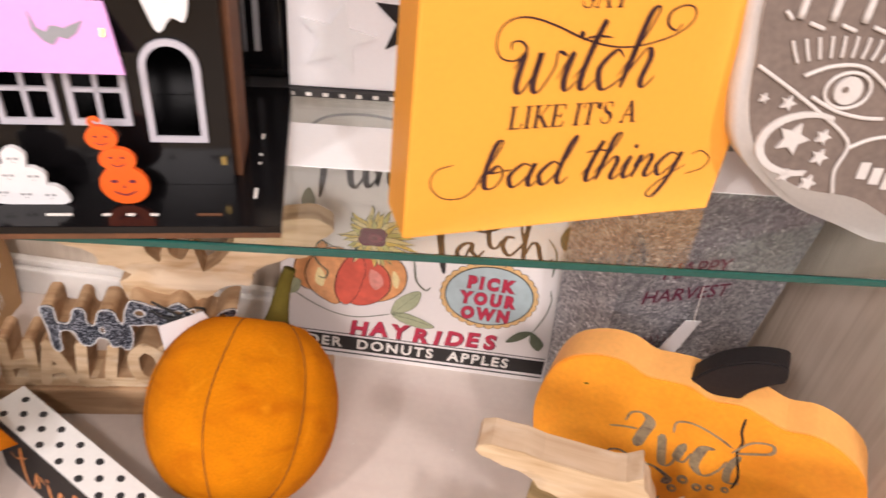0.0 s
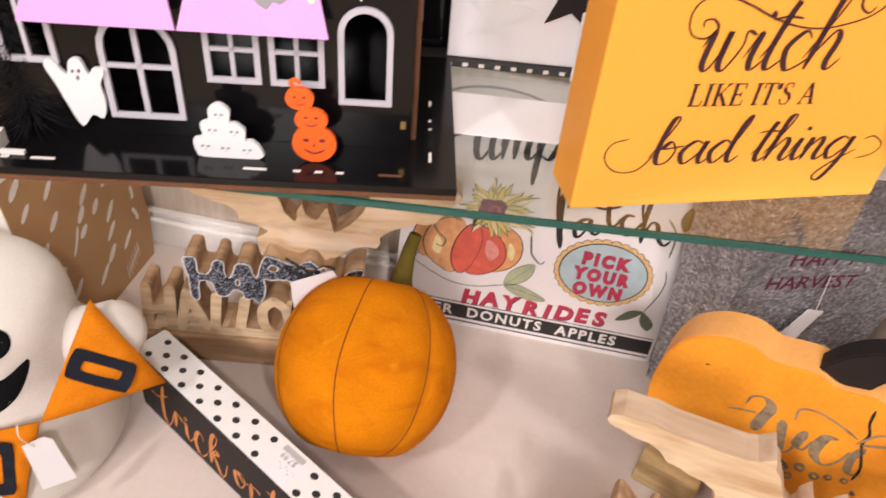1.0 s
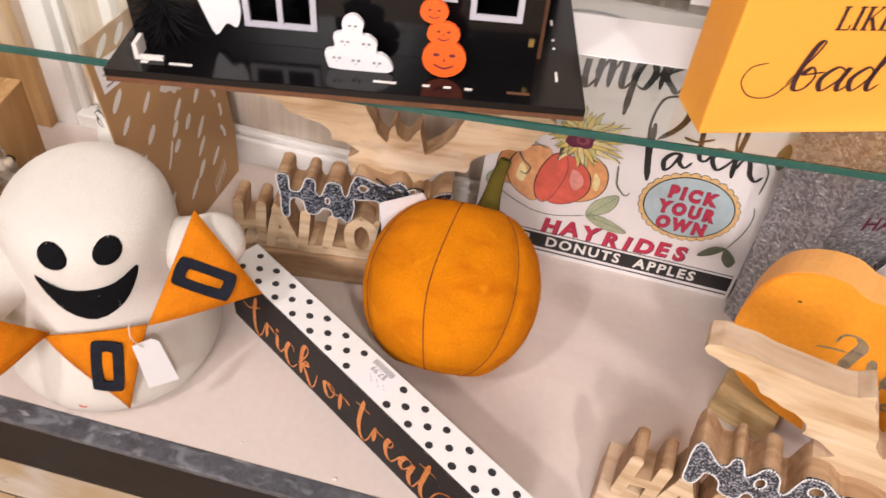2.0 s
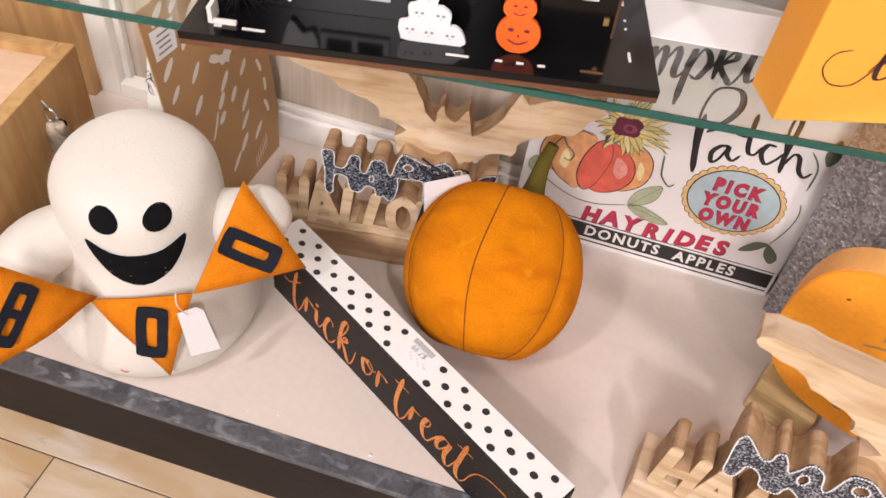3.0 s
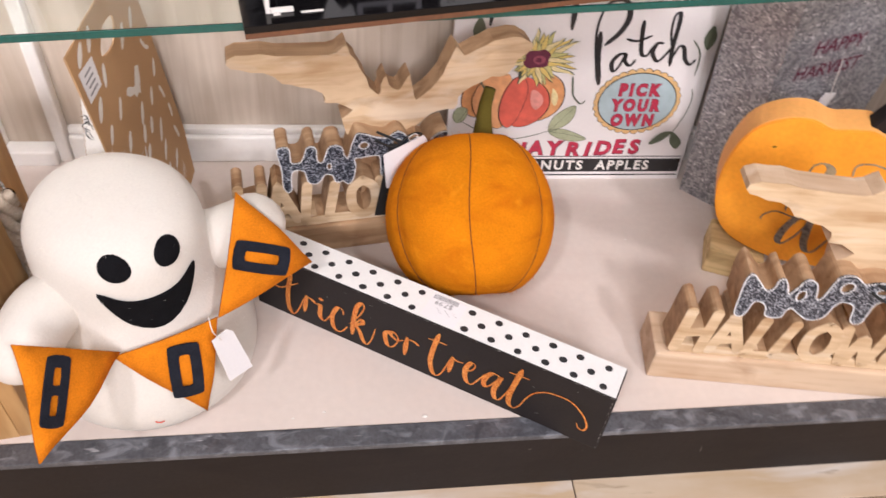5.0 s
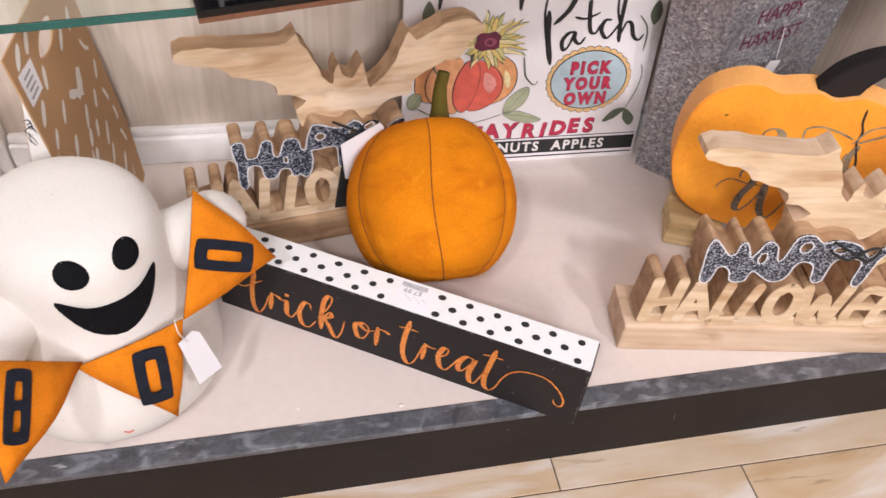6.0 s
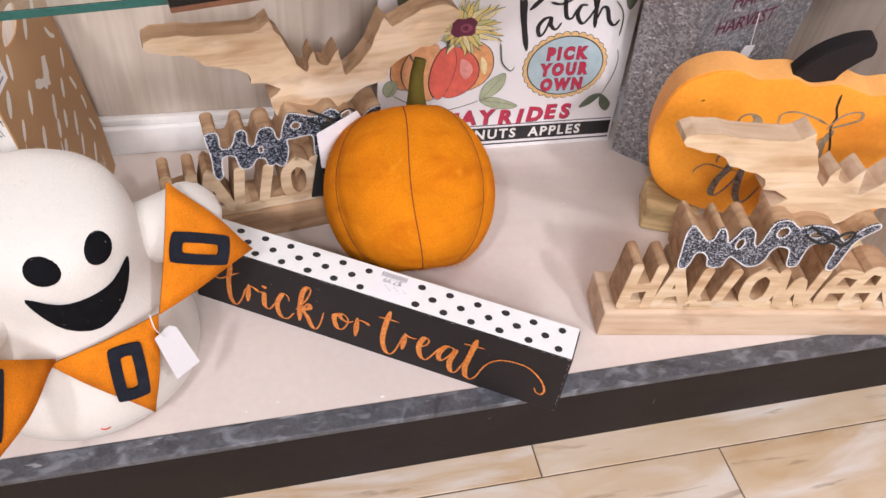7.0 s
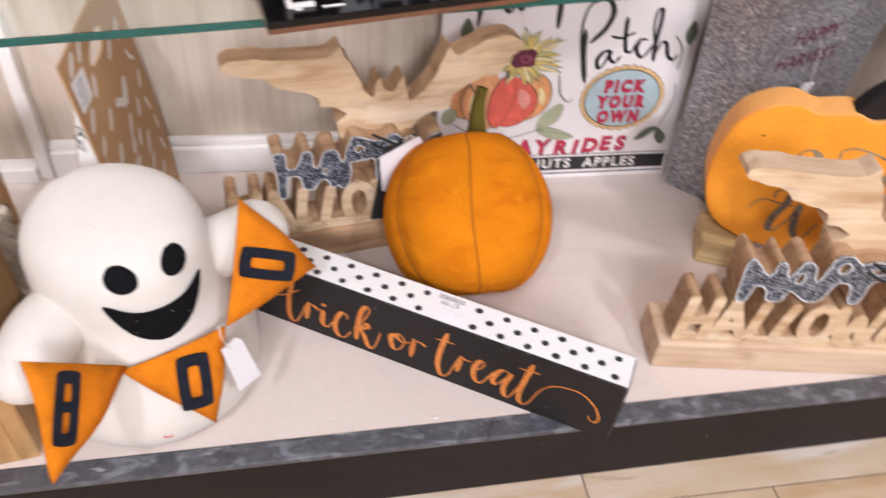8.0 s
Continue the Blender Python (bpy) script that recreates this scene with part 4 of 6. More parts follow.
# ---- trick or treat block ----
def trick_block():
    L, D, H = 0.3968, 0.0385, 0.088
    yaw = math.degrees(math.atan2(-0.206, 0.343))
    t = thing("trick_or_treat_block", pose(-0.175, 0.161, 0.0, 0, 0, yaw), "long black wooden block sign with copper glitter script and polka-dot top", "block sign")
    part("block", box(0, L, 0, D, 0, H - 0.0012, 0.0012), M_BLACKPAINT, t)
    part("white_top", box(0.0006, L - 0.0006, 0.0008, D - 0.0006, H - 0.0011, H, 0.0004), M_WHITEPAINT, t, "white painted top")
    part("white_end", box(L + 0.0001, L + 0.0007, 0.0025, D - 0.0010, 0.0010, H - 0.003), M_BLACKPAINT, t)
    n = 0
    for row, (y, x0) in enumerate(((0.0068, 0.0182), (0.0180, 0.0319), (0.0291, 0.0177))):
        for k in range(14):
            x = x0 + 0.02797 * k + 0.0004 * math.sin(5 * k + row)
            if 0.192 < x < 0.236 or x > L - 0.008:
                continue
            part("dot", print_([circle(x, y + 0.0003 * math.sin(3 * k), 0.0037 + 0.0002 * ((n * 5) % 3), 14, 0.0035)], H + 0.0002), M_DOT, t)
            n += 1
    # sticker
    bm = print_([[(0.196, 0.003), (0.233, 0.002), (0.234, 0.034), (0.197, 0.035)]], H + 0.0003)
    st = part("price_sticker", bm, M_CARD, t, "worn white price sticker")
    bars = [[(0.199 + 0.0019 * i, 0.0280), (0.2001 + 0.0019 * i, 0.0280), (0.2001 + 0.0019 * i, 0.0340), (0.199 + 0.0019 * i, 0.0340)] for i in range(14)]
    part("bar_code", print_(bars, H + 0.0005), M_GREYINK, st)
    part("price", lettering("$7.99", 0.0085, m=Matrix.Translation((0.2220, 0.0268, H + 0.0006)) @ pose(0, 0, 0, 0, 0, 180)), M_GREYINK, st)
    smudge = [[(0.206 + 0.003 * k, 0.0175 - 0.0022 * (k % 3)), (0.2085 + 0.003 * k, 0.0170 - 0.0022 * (k % 3)), (0.2085 + 0.003 * k, 0.0178 - 0.0022 * (k % 3))] for k in range(8)]
    part("rubbed_print", print_(smudge, H + 0.0005), M_GREYINK, st)
    # end label and worn edges
    part("end_label", box(-0.0008, -0.0001, 0.006, 0.030, 0.030, 0.060), M_CARD, t, "white barcode label on the end")
    rnd = random.Random(5)
    wear = []
    x = 0.0
    while x < L - 0.004:  # ragged rub along the upper edge
        l, d = rnd.uniform(0.001, 0.007), rnd.uniform(0.0002, 0.0009)
        wear.append([(x, H - 0.0013), (x + l * 0.3, H - 0.0013 - d), (x + l * 0.7, H - 0.0013 - d * rnd.uniform(0.3, 1)), (x + l, H - 0.0013)])
        x += l + rnd.choice((0.0005, 0.001, 0.004, 0.014))
    z = 0.002
    while z < H - 0.008:
        l, d = rnd.uniform(0.001, 0.006), rnd.uniform(0.0002, 0.0008)
        wear.append([(L - 0.0012, z), (L - 0.0012, z + l), (L - 0.0012 - d, z + l * 0.6), (L - 0.0012 - d * 0.8, z + l * 0.3)])
        z += l + rnd.choice((0.0005, 0.002, 0.007))
    for i in range(10):
        x, z = rnd.uniform(0.02, L - 0.03), rnd.uniform(0.01, H - 0.012)
        wear.append([(x, z), (x + rnd.uniform(0.001, 0.005), z + 0.0003), (x + 0.001, z + 0.0006)])
    tagged(part("edge_wear", print_(wear, 0.0003, UP), M_RUBBED, t, "pale rubbed edges"), kind="stuff")
    # glitter script, letter by letter, on the slanting line of the board
    def glitter(*strokes, name="letter", wide=0.0056, thin=0.0017):
        bm = bmesh.new()
        for st in strokes:
            swash(st, wide, thin, bm, UP, 0.0006)
        part(name, bm, M_COPPER, t)

    glitter([(0.0492, 0.0700), (0.0432, 0.0455), (0.0415, 0.0174), (0.0468, 0.0062), (0.0551, 0.0191), (0.0622, 0.0400)], [(0.0234, 0.0430), (0.0328, 0.0416), (0.0433, 0.0495), (0.0565, 0.0600)])
    glitter([(0.0662, 0.0465), (0.0618, 0.0180)], [(0.0620, 0.0330), (0.0660, 0.0430), (0.0715, 0.0435), (0.0775, 0.0390)])
    glitter([(0.0775, 0.0390), (0.0827, 0.0400), (0.0815, 0.0222), (0.0867, 0.0170), (0.0934, 0.0276), (0.0965, 0.0340)], [(0.0838, 0.0525), (0.0842, 0.0478)])
    glitter([(0.1111, 0.0404), (0.1100, 0.0475), (0.1040, 0.0480), (0.0968, 0.0292), (0.0993, 0.0119), (0.1072, 0.0110), (0.1158, 0.0244)])
    glitter([(0.1180, 0.0300), (0.1300, 0.0500), (0.1360, 0.0660), (0.1335, 0.0715), (0.1275, 0.0620), (0.1236, 0.0419), (0.1208, 0.0140)], [(0.1225, 0.0290), (0.1317, 0.0455), (0.1340, 0.0400), (0.1260, 0.0330), (0.1300, 0.0260), (0.1346, 0.0120), (0.1390, 0.0085), (0.1445, 0.0192), (0.1492, 0.0400)])
    glitter([(0.1690, 0.0480), (0.1607, 0.0400), (0.1636, 0.0230), (0.1706, 0.0245), (0.1760, 0.0394), (0.1710, 0.0475), (0.1665, 0.0430), (0.1740, 0.0370), (0.1820, 0.0412)])
    glitter([(0.1862, 0.0490), (0.1834, 0.0185)], [(0.1836, 0.0330), (0.1870, 0.0450), (0.1935, 0.0462), (0.1995, 0.0430)])
    glitter([(0.2206, 0.0750), (0.2156, 0.0506), (0.2132, 0.0257), (0.2170, 0.0098), (0.2220, 0.0080), (0.2280, 0.0188), (0.2350, 0.0450)], [(0.2085, 0.0610), (0.2190, 0.0626), (0.2295, 0.0625)])
    glitter([(0.2372, 0.0490), (0.2342, 0.0215)], [(0.2344, 0.0340), (0.2375, 0.0455), (0.2423, 0.0450), (0.2490, 0.0461)])
    glitter([(0.2510, 0.0340), (0.2592, 0.0416), (0.2614, 0.0500), (0.2568, 0.0515), (0.2518, 0.0372), (0.2538, 0.0215), (0.2601, 0.0180), (0.2666, 0.0295), (0.2730, 0.0440)])
    glitter([(0.2890, 0.0490), (0.2798, 0.0495), (0.2728, 0.0351), (0.2746, 0.0241), (0.2811, 0.0320), (0.2892, 0.0490), (0.2845, 0.0266), (0.2865, 0.0131), (0.2916, 0.0130), (0.2966, 0.0264), (0.3010, 0.0400)])
    glitter([(0.3083, 0.0745), (0.3041, 0.0502), (0.3008, 0.0288), (0.3020, 0.0137), (0.3073, 0.0090)], [(0.2960, 0.0620), (0.3059, 0.0634), (0.3170, 0.0640)])
    glitter([(0.3073, 0.0090), (0.3125, 0.0165), (0.3176, 0.0329), (0.3235, 0.0455), (0.3336, 0.0546), (0.3471, 0.0582), (0.3613, 0.0566), (0.3744, 0.0451), (0.3808, 0.0314), (0.3791, 0.0225), (0.3737, 0.0234), (0.3709, 0.0297)], name="flourish", wide=0.0022, thin=0.0015)
    return t


trick_block()


# ---- plush ghost ----
def plush_ghost():
    STAND, DEEP = pose(-0.2800, 0.1075, 0.0, 0, 0, 29.6), 1.124
    t = thing("plush_ghost", STAND, "cream wool felt ghost smiling and holding an orange pennant banner", "plush ghost")
    # revolved body, flattened towards the face
    prof = spline([(0.0, 0.0), (0.084, 0.001), (0.1035, 0.010), (0.1087, 0.034), (0.103, 0.063), (0.0901, 0.098), (0.0795, 0.128), (0.0772, 0.157), (0.0733, 0.182), (0.0610, 0.1995), (0.0370, 0.2105), (0.0, 0.2140)], 4)
    bm = bmesh.new()
    nu = 56
    rings = []
    for p in prof:
        ring = []
        for i in range(nu):
            a = 2 * math.pi * i / nu
            r = max(p.x, 1e-4) * (1 + 0.02 * noise.noise(Vector((math.cos(a) * 1.5, math.sin(a) * 1.5, p.y * 12))))
            ring.append(bm.verts.new((r * math.cos(a), r * math.sin(a) * DEEP, p.y)))
        rings.append(ring)
    for a, b in zip(rings, rings[1:]):
        for i in range(nu):
            bm.faces.new((a[i], a[(i + 1) % nu], b[(i + 1) % nu], b[i]))
    bmesh.ops.remove_doubles(bm, verts=bm.verts, dist=1e-3)
    loose_fibres(t, part("body", bm, M_WOOL, t, smooth=True), 1100, 3, M_WOOL, 0.0055)
    part("arm", tube(spline([(0.050, -0.006, 0.118), (0.088, -0.030, 0.138), (0.110, -0.049, 0.159), (0.119, -0.058, 0.174)], 5), lambda s: 0.031 * (1 - 0.12 * s) * math.sqrt(max(0.02, 1 - max(0, (s - 0.72) / 0.29) ** 2)), sides=18), M_WOOL, t, "raised stubby arm", True)
    part("arm", tube(spline([(-0.050, -0.012, 0.122), (-0.082, -0.038, 0.134), (-0.104, -0.060, 0.126), (-0.114, -0.072, 0.104)], 5), lambda s: 0.031 * (1 - 0.10 * s) * math.sqrt(max(0.02, 1 - max(0, (s - 0.72) / 0.29) ** 2)), sides=18), M_WOOL, t, "lowered stubby arm", True)

    def skin(x, z, out=0.0):
        """The point of the front of the body at x, z."""
        for p, q in zip(prof, prof[1:]):
            if p.y <= z <= q.y + 1e-9:
                s = (z - p.y) / max(1e-9, q.y - p.y)
                r = p.x + (q.x - p.x) * s
                break
        else:
            r = 0.05
        r += out
        return Vector((x, -DEEP * math.sqrt(max(1e-6, r * r - x * x)), z))

    def patch(name, outline, material, out, label="", n=7):
        bm = bmesh.new()
        cx, cz = sum(p[0] for p in outline) / len(outline), sum(p[1] for p in outline) / len(outline)
        rings = []
        for k in range(1, n + 1):
            rings.append([bm.verts.new(skin(cx + (x - cx) * k / n, cz + (z - cz) * k / n, out if k < n else out * 0.2)) for x, z in outline])
        mid = bm.verts.new(skin(cx, cz, out))
        m = len(outline)
        for i in range(m):
            bm.faces.new((mid, rings[0][i], rings[0][(i + 1) % m]))
        for a, b in zip(rings, rings[1:]):
            for i in range(m):
                bm.faces.new((a[i], a[(i + 1) % m], b[(i + 1) % m], b[i]))
        return part(name, bm, material, t, label, True)

    patch("eye", circle(-0.0215, 0.1890, 0.0122, 20, 0.0104), M_BLACK_FELT, 0.002, "black felt eye")
    patch("eye", circle(0.0225, 0.1880, 0.0122, 20, 0.0104), M_BLACK_FELT, 0.002, "black felt eye")
    mouth = [tuple(p[:2]) for p in spline([(-0.040, 0.1695), (-0.021, 0.1590), (0.001, 0.1560), (0.023, 0.1575), (0.042, 0.1655), (0.040, 0.1520), (0.026, 0.1310), (0.001, 0.1215), (-0.023, 0.1310), (-0.036, 0.1520)], 3, True)]
    patch("mouth", mouth, M_BLACK_FELT, 0.002, "wide black felt smile")
    # banner of three pennants, hung from hand to hand; corners in the ghost's own axes
    inv = STAND.inverted()

    def pennant(a, b, tip, letter, turn, size, at=(1 / 3, 1 / 3, 1 / 3), slim=0.25):
        a, b, tip = (inv @ Vector(p) for p in (a, b, tip))
        n = (b - a).cross(tip - a).normalized()
        if n.y > 0:
            n = -n
        bm = bmesh.new()
        K = 8
        grid = {}
        for i in range(K + 1):
            for j in range(K + 1 - i):
                u, v = i / K, j / K
                p = a + (b - a) * u + (tip - a) * v
                p += n * (0.009 + 0.010 * math.sin(math.pi * u) * math.sin(math.pi * (1 - v)) + 0.003 * math.sin(3.1 * u + 5 * v))
                grid[i, j] = bm.verts.new(p)
        for i in range(K):
            for j in range(K - i):
                bm.faces.new((grid[i, j], grid[i + 1, j], grid[i, j + 1]))
                if i + j < K - 1:
                    bm.faces.new((grid[i + 1, j], grid[i + 1, j + 1], grid[i, j + 1]))
        r = bmesh.ops.extrude_face_region(bm, geom=list(bm.faces))
        bmesh.ops.translate(bm, vec=-n * 0.0022, verts=[v for v in r["geom"] if isinstance(v, bmesh.types.BMVert)])
        fl = part("pennant", bm, M_FLAG, t, "orange felt pennant with a dark letter", True)
        c = a * at[0] + b * at[1] + tip * at[2] + n * 0.0185
        down = (tip - (a + b) / 2).normalized()
        side = (-down).cross(n).normalized()
        F = Matrix(((side.x, -down.x, n.x, c.x), (side.y, -down.y, n.y, c.y), (side.z, -down.z, n.z, c.z), (0, 0, 0, 1))) @ pose(0, 0, 0, 0, 0, turn)
        w, h = size * slim, size * 0.5

        def loop(rx, ry, cy=0.0):
            return [tuple(p[:2]) for p in spline([(-rx, cy - ry * .72), (-rx * .72, cy - ry), (rx * .72, cy - ry), (rx, cy - ry * .72), (rx, cy + ry * .72), (rx * .72, cy + ry), (-rx * .72, cy + ry), (-rx, cy + ry * .72)], 3, True)]

        if letter == "O":
            bm = slab(loop(w, h), 0.002, 0, F, holes=[loop(w * 0.34, h * 0.62)])
        else:
            bm = slab(loop(w, h), 0.002, 0, F, holes=[loop(w * 0.36, h * 0.25, h * 0.42), loop(w * 0.36, h * 0.28, -h * 0.40)])
        part("letter", bm, M_NAVY_FELT, fl, "charcoal felt letter")

    pennant((-0.328, -0.036, 0.182), (-0.276, 0.010, 0.110), (-0.314, -0.091, 0.104), "B", 8, 0.054, (0.42, 0.20, 0.38), 0.19)
    pennant((-0.276, 0.010, 0.110), (-0.192, 0.043, 0.120), (-0.2094, 0.0075, 0.0238), "O", -16, 0.055, (0.30, 0.34, 0.36))
    pennant((-0.193, 0.041, 0.117), (-0.1765, 0.120, 0.196), (-0.1115, 0.1086, 0.1165), "O", -3, 0.054)
    part("thread_scrap", tube(spline([skin(-0.034, 0.031, 0.0008), skin(-0.031, 0.028, 0.0008), skin(-0.027, 0.029, 0.0008)], 4), 0.0006, sides=5), M_CORAL, t, "small red thread end")
    # tag hanging by a thread from the last pennant
    o, ex, ey = inv @ Vector((-0.2006, 0.019, 0.1152)), Vector((0.0139, 0.0172, -0.004)), Vector((0.013, -0.003, -0.056))
    turn = inv.to_3x3()
    ex, ey = turn @ ex.normalized(), turn @ ey.normalized()
    nz = ey.cross(ex).normalized()
    o = o + nz * 0.011
    F = Matrix(((ex.x, -ey.x, nz.x, o.x), (ex.y, -ey.y, nz.y, o.y), (ex.z, -ey.z, nz.z, o.z), (0, 0, 0, 1)))
    part("hang_tag", slab([(-0.004, -0.054), (0.024, -0.056), (0.023, -0.004), (0.018, 0.002), (0.0, 0.0)], 0.0008, 0, F), M_CARD, t, "blank white hang tag")
    part("tag_thread", tube(spline([F @ Vector((0.008, -0.004, 0.001)), F @ Vector((0.002, 0.014, 0.006)), F @ Vector((0.006, 0.028, 0.004))], 5), 0.0005, sides=5), M_CHALK, t)
    return t


plush_ghost()

# ---- kraft gift bag ----
def gift_bag():
    t = thing("gift_bag", pose(-0.276, 0.385, 0.0, -6.6, 0, 87.7), "kraft paper gift bag with white spooky prints", "gift bag")
    # the front lies in the plane y = 0; the bag is closed flat at the top and deep at the base
    W, E, H = -0.187, 0.020, 0.284
    slot = [tuple(p[:2]) for p in spline([(-0.062, 0.256), (-0.070, 0.244), (-0.091, 0.239), (-0.118, 0.245), (-0.106, 0.257), (-0.084, 0.261)], 4, True)]
    face = [(W, 0.0), (E - 0.014, 0.0), (E, 0.06), (E, 0.15), (E - 0.004, H), (W, H)]
    part("front_panel", slab(face, 0.0016, 0, UP, holes=[slot]), M_KRAFT, t)
    B = Matrix(((1, 0, 0, 0), (0, 1, -0.295, 0.0745), (0, 0, 1, 0), (0, 0, 0, 1))) @ UP
    part("back_panel", slab([(W + 0.006, 0.0), (E - 0.014, 0.0), (E - 0.004, 0.232), (W + 0.006, 0.232)], 0.0016, 0, B), M_KRAFT, t)
    S = Matrix.Translation((W + 0.0016, 0.0, 0.0)) @ pose(0, 0, 0, 0, 0, -90) @ UP
    part("side_panel", slab([(-0.0018, 0.0), (-0.0018, 0.245), (-0.074, 0.0)], 0.0012, 0, S), M_CHALK, t, "white side panel with black web lines")
    part("side_panel", slab([(-0.0018, 0.0), (-0.0018, 0.245), (-0.020, 0.17), (-0.030, 0.0)], 0.0012, 0, Matrix.Translation((E - W - 0.018, 0, 0)) @ S), M_KRAFT, t)
    rnd = random.Random(11)
    bm = bmesh.new()
    for i in range(46):
        z = rnd.uniform(0.01, 0.215)
        x = -rnd.uniform(0.0, max(0.003, 0.066 * (1 - z / 0.235)))
        swash([(x, z), (x + rnd.uniform(-.006, .003), z + rnd.uniform(.004, .010)), (x + rnd.uniform(-.008, .002), z + rnd.uniform(.006, .016))], 0.0012, 0.0008, bm, S, 0.0004)
    tagged(part("web_line", bm, M_INK, t), kind="stuff")
    # white marks: seeds, petals and wisps
    for x, z in ((-0.132, 0.270), (-0.160, 0.271), (-0.058, 0.232), (-0.006, 0.164), (-0.040, 0.148), (-0.165, 0.215), (-0.125, 0.189), (-0.080, 0.152), (-0.068, 0.128), (-0.048, 0.107), (-0.093, 0.134),
                 (-0.164, 0.185), (-0.133, 0.153), (-0.098, 0.114), (-0.056, 0.084), (-0.034, 0.054), (-0.021, 0.232), (-0.067, 0.058), (-0.090, 0.044), (-0.150, 0.090), (-0.160, 0.130), (-0.135, 0.060)):
        l = rnd.uniform(0.0090, 0.0150)
        part("white_mark", print_([circle(x, z, l, 10, rnd.uniform(0.0034, 0.0046), rnd.uniform(0.58, 0.78))], 0.0004, UP), M_CHALK, t)
    for pts in ([(-0.016, 0.206), (-0.010, 0.194), (0.0, 0.187)], [(-0.011, 0.142), (-0.007, 0.132), (-0.005, 0.123)], [(-0.002, 0.112), (-0.001, 0.103), (-0.003, 0.094)], [(-0.010, 0.084), (-0.006, 0.076), (-0.004, 0.064)], [(-0.124, 0.098), (-0.114, 0.110), (-0.104, 0.126)]):
        bm = bmesh.new()
        swash(pts, 0.0060, 0.0040, bm, UP, 0.0004)
        part("white_mark", bm, M_CHALK, t)
    bat = [(-.100, .188), (-.094, .193), (-.086, .190), (-.078, .184), (-.072, .183), (-.064, .190), (-.056, .196), (-.046, .192), (-.050, .186), (-.054, .178), (-.060, .175), (-.064, .168), (-.070, .172), (-.078, .171), (-.082, .178), (-.092, .181)]
    part("bat_print", print_([bat], 0.0005, UP), M_CHALK, t)
    part("white_mark", print_([circle(-0.1295, 0.231, 0.0120, 12, 0.0042, 0.95)], 0.0004, UP), M_CHALK, t)
    lab = part("price_label", print_([[(-0.139, 0.2584), (-0.178, 0.2618), (-0.178, 0.2302), (-0.1427, 0.229)]], 0.0006, UP), M_CARD, t, "white price label")
    for i in range(4):
        part("print_line", print_([[(-0.172 + 0.003 * (i % 2), 0.2345 + 0.006 * i), (-0.150, 0.2340 + 0.006 * i), (-0.150, 0.2362 + 0.006 * i), (-0.172 + 0.003 * (i % 2), 0.2367 + 0.006 * i)]], 0.0008, UP), M_GREYINK, lab)
    bm = bmesh.new()
    for k in range(6):
        x = -0.052 + 0.0060 * k
        swash([(x, 0.004 + 0.003 * k), (x + 0.001, 0.026 + 0.003 * k)], 0.0016, 0.0014, bm, UP, 0.0005)
    swash([(-0.054, 0.012), (-0.018, 0.032)], 0.0014, 0.0014, bm, UP, 0.0005)
    part("scribble", bm, M_CHALK, t)
    return t


gift_bag()


# ---- wooden crate with its hanging cord ----
def crate():
    t = thing("wooden_crate", pose(-0.372, 0.045, 0.0, 0, 0, 8.5), "honey-coloured pine crate with a recessed plywood top", "crate")
    part("side_board", box(-0.016, 0.0, -0.045, 0.160, 0.0, 0.228, 0.0015), M_CRATE, t)
    part("end_board", box(-0.34, -0.0162, 0.145, 0.160, 0.0, 0.228, 0.0015), M_CRATE, t)
    part("end_board", box(-0.34, -0.0162, -0.045, -0.030, 0.0, 0.228, 0.0015), M_CRATE, t)
    part("side_board", box(-0.36, -0.3402, -0.045, 0.160, 0.0, 0.228, 0.0015), M_CRATE, t)
    part("panel", box(-0.3398, -0.0164, -0.0298, 0.1448, 0.2, 0.218), M_PLY, t, "pinkish plywood top panel")
    return t


crate()


def tall_board():
    t = thing("wooden_cabinet", pose(-0.70, 0.375, 0.0, 0, 0, 4), "brown wooden cabinet side behind the crate", "cabinet")
    part("side_panel", box(0.0, 0.15, 0.0, 0.055, 0.0, 0.42, 0.002), M_CRATE, t)
    part("top_board", box(-0.01, 0.16, -0.01, 0.060, 0.4202, 0.44, 0.002), M_CRATE, t)
    return t


tall_board()


def hanging_cord():
    t = thing("hanging_cord", pose(-0.383, 0.128, 0.0), "pale twisted cord with a steel eye, hanging beside the crate", "cord")
    ring = [(0.006 * math.cos(a) + 0.003, 0.002, 0.196 + 0.008 * math.sin(a)) for a in (2 * math.pi * i / 20 for i in range(21))]
    part("steel_eye", tube(ring, 0.0015, sides=8), M_STEEL, t, "bright steel ring", True)
    part("hook", tube(spline([(-0.008, 0.0, 0.212), (-0.002, 0.002, 0.210), (0.002, 0.002, 0.205)], 4), 0.0016, sides=8), M_STEEL, t, "", True)
    for k in range(2):
        pts = [(0.006 + 0.0042 * math.cos(s * 26 + k * math.pi), 0.001 + 0.0042 * math.sin(s * 26 + k * math.pi), 0.188 - 0.185 * s) for s in (i / 80 for i in range(81))]
        part("strand", tube(pts, 0.0048, sides=7), M_JUTE, t, "", True)
    part("sleeve", tube([(0.006, 0.001, 0.186), (0.006, 0.001, 0.10)], 0.0105, sides=14, cap=False), M_PLASTIC, t, "clear plastic sleeve", True)
    return t


hanging_cord()


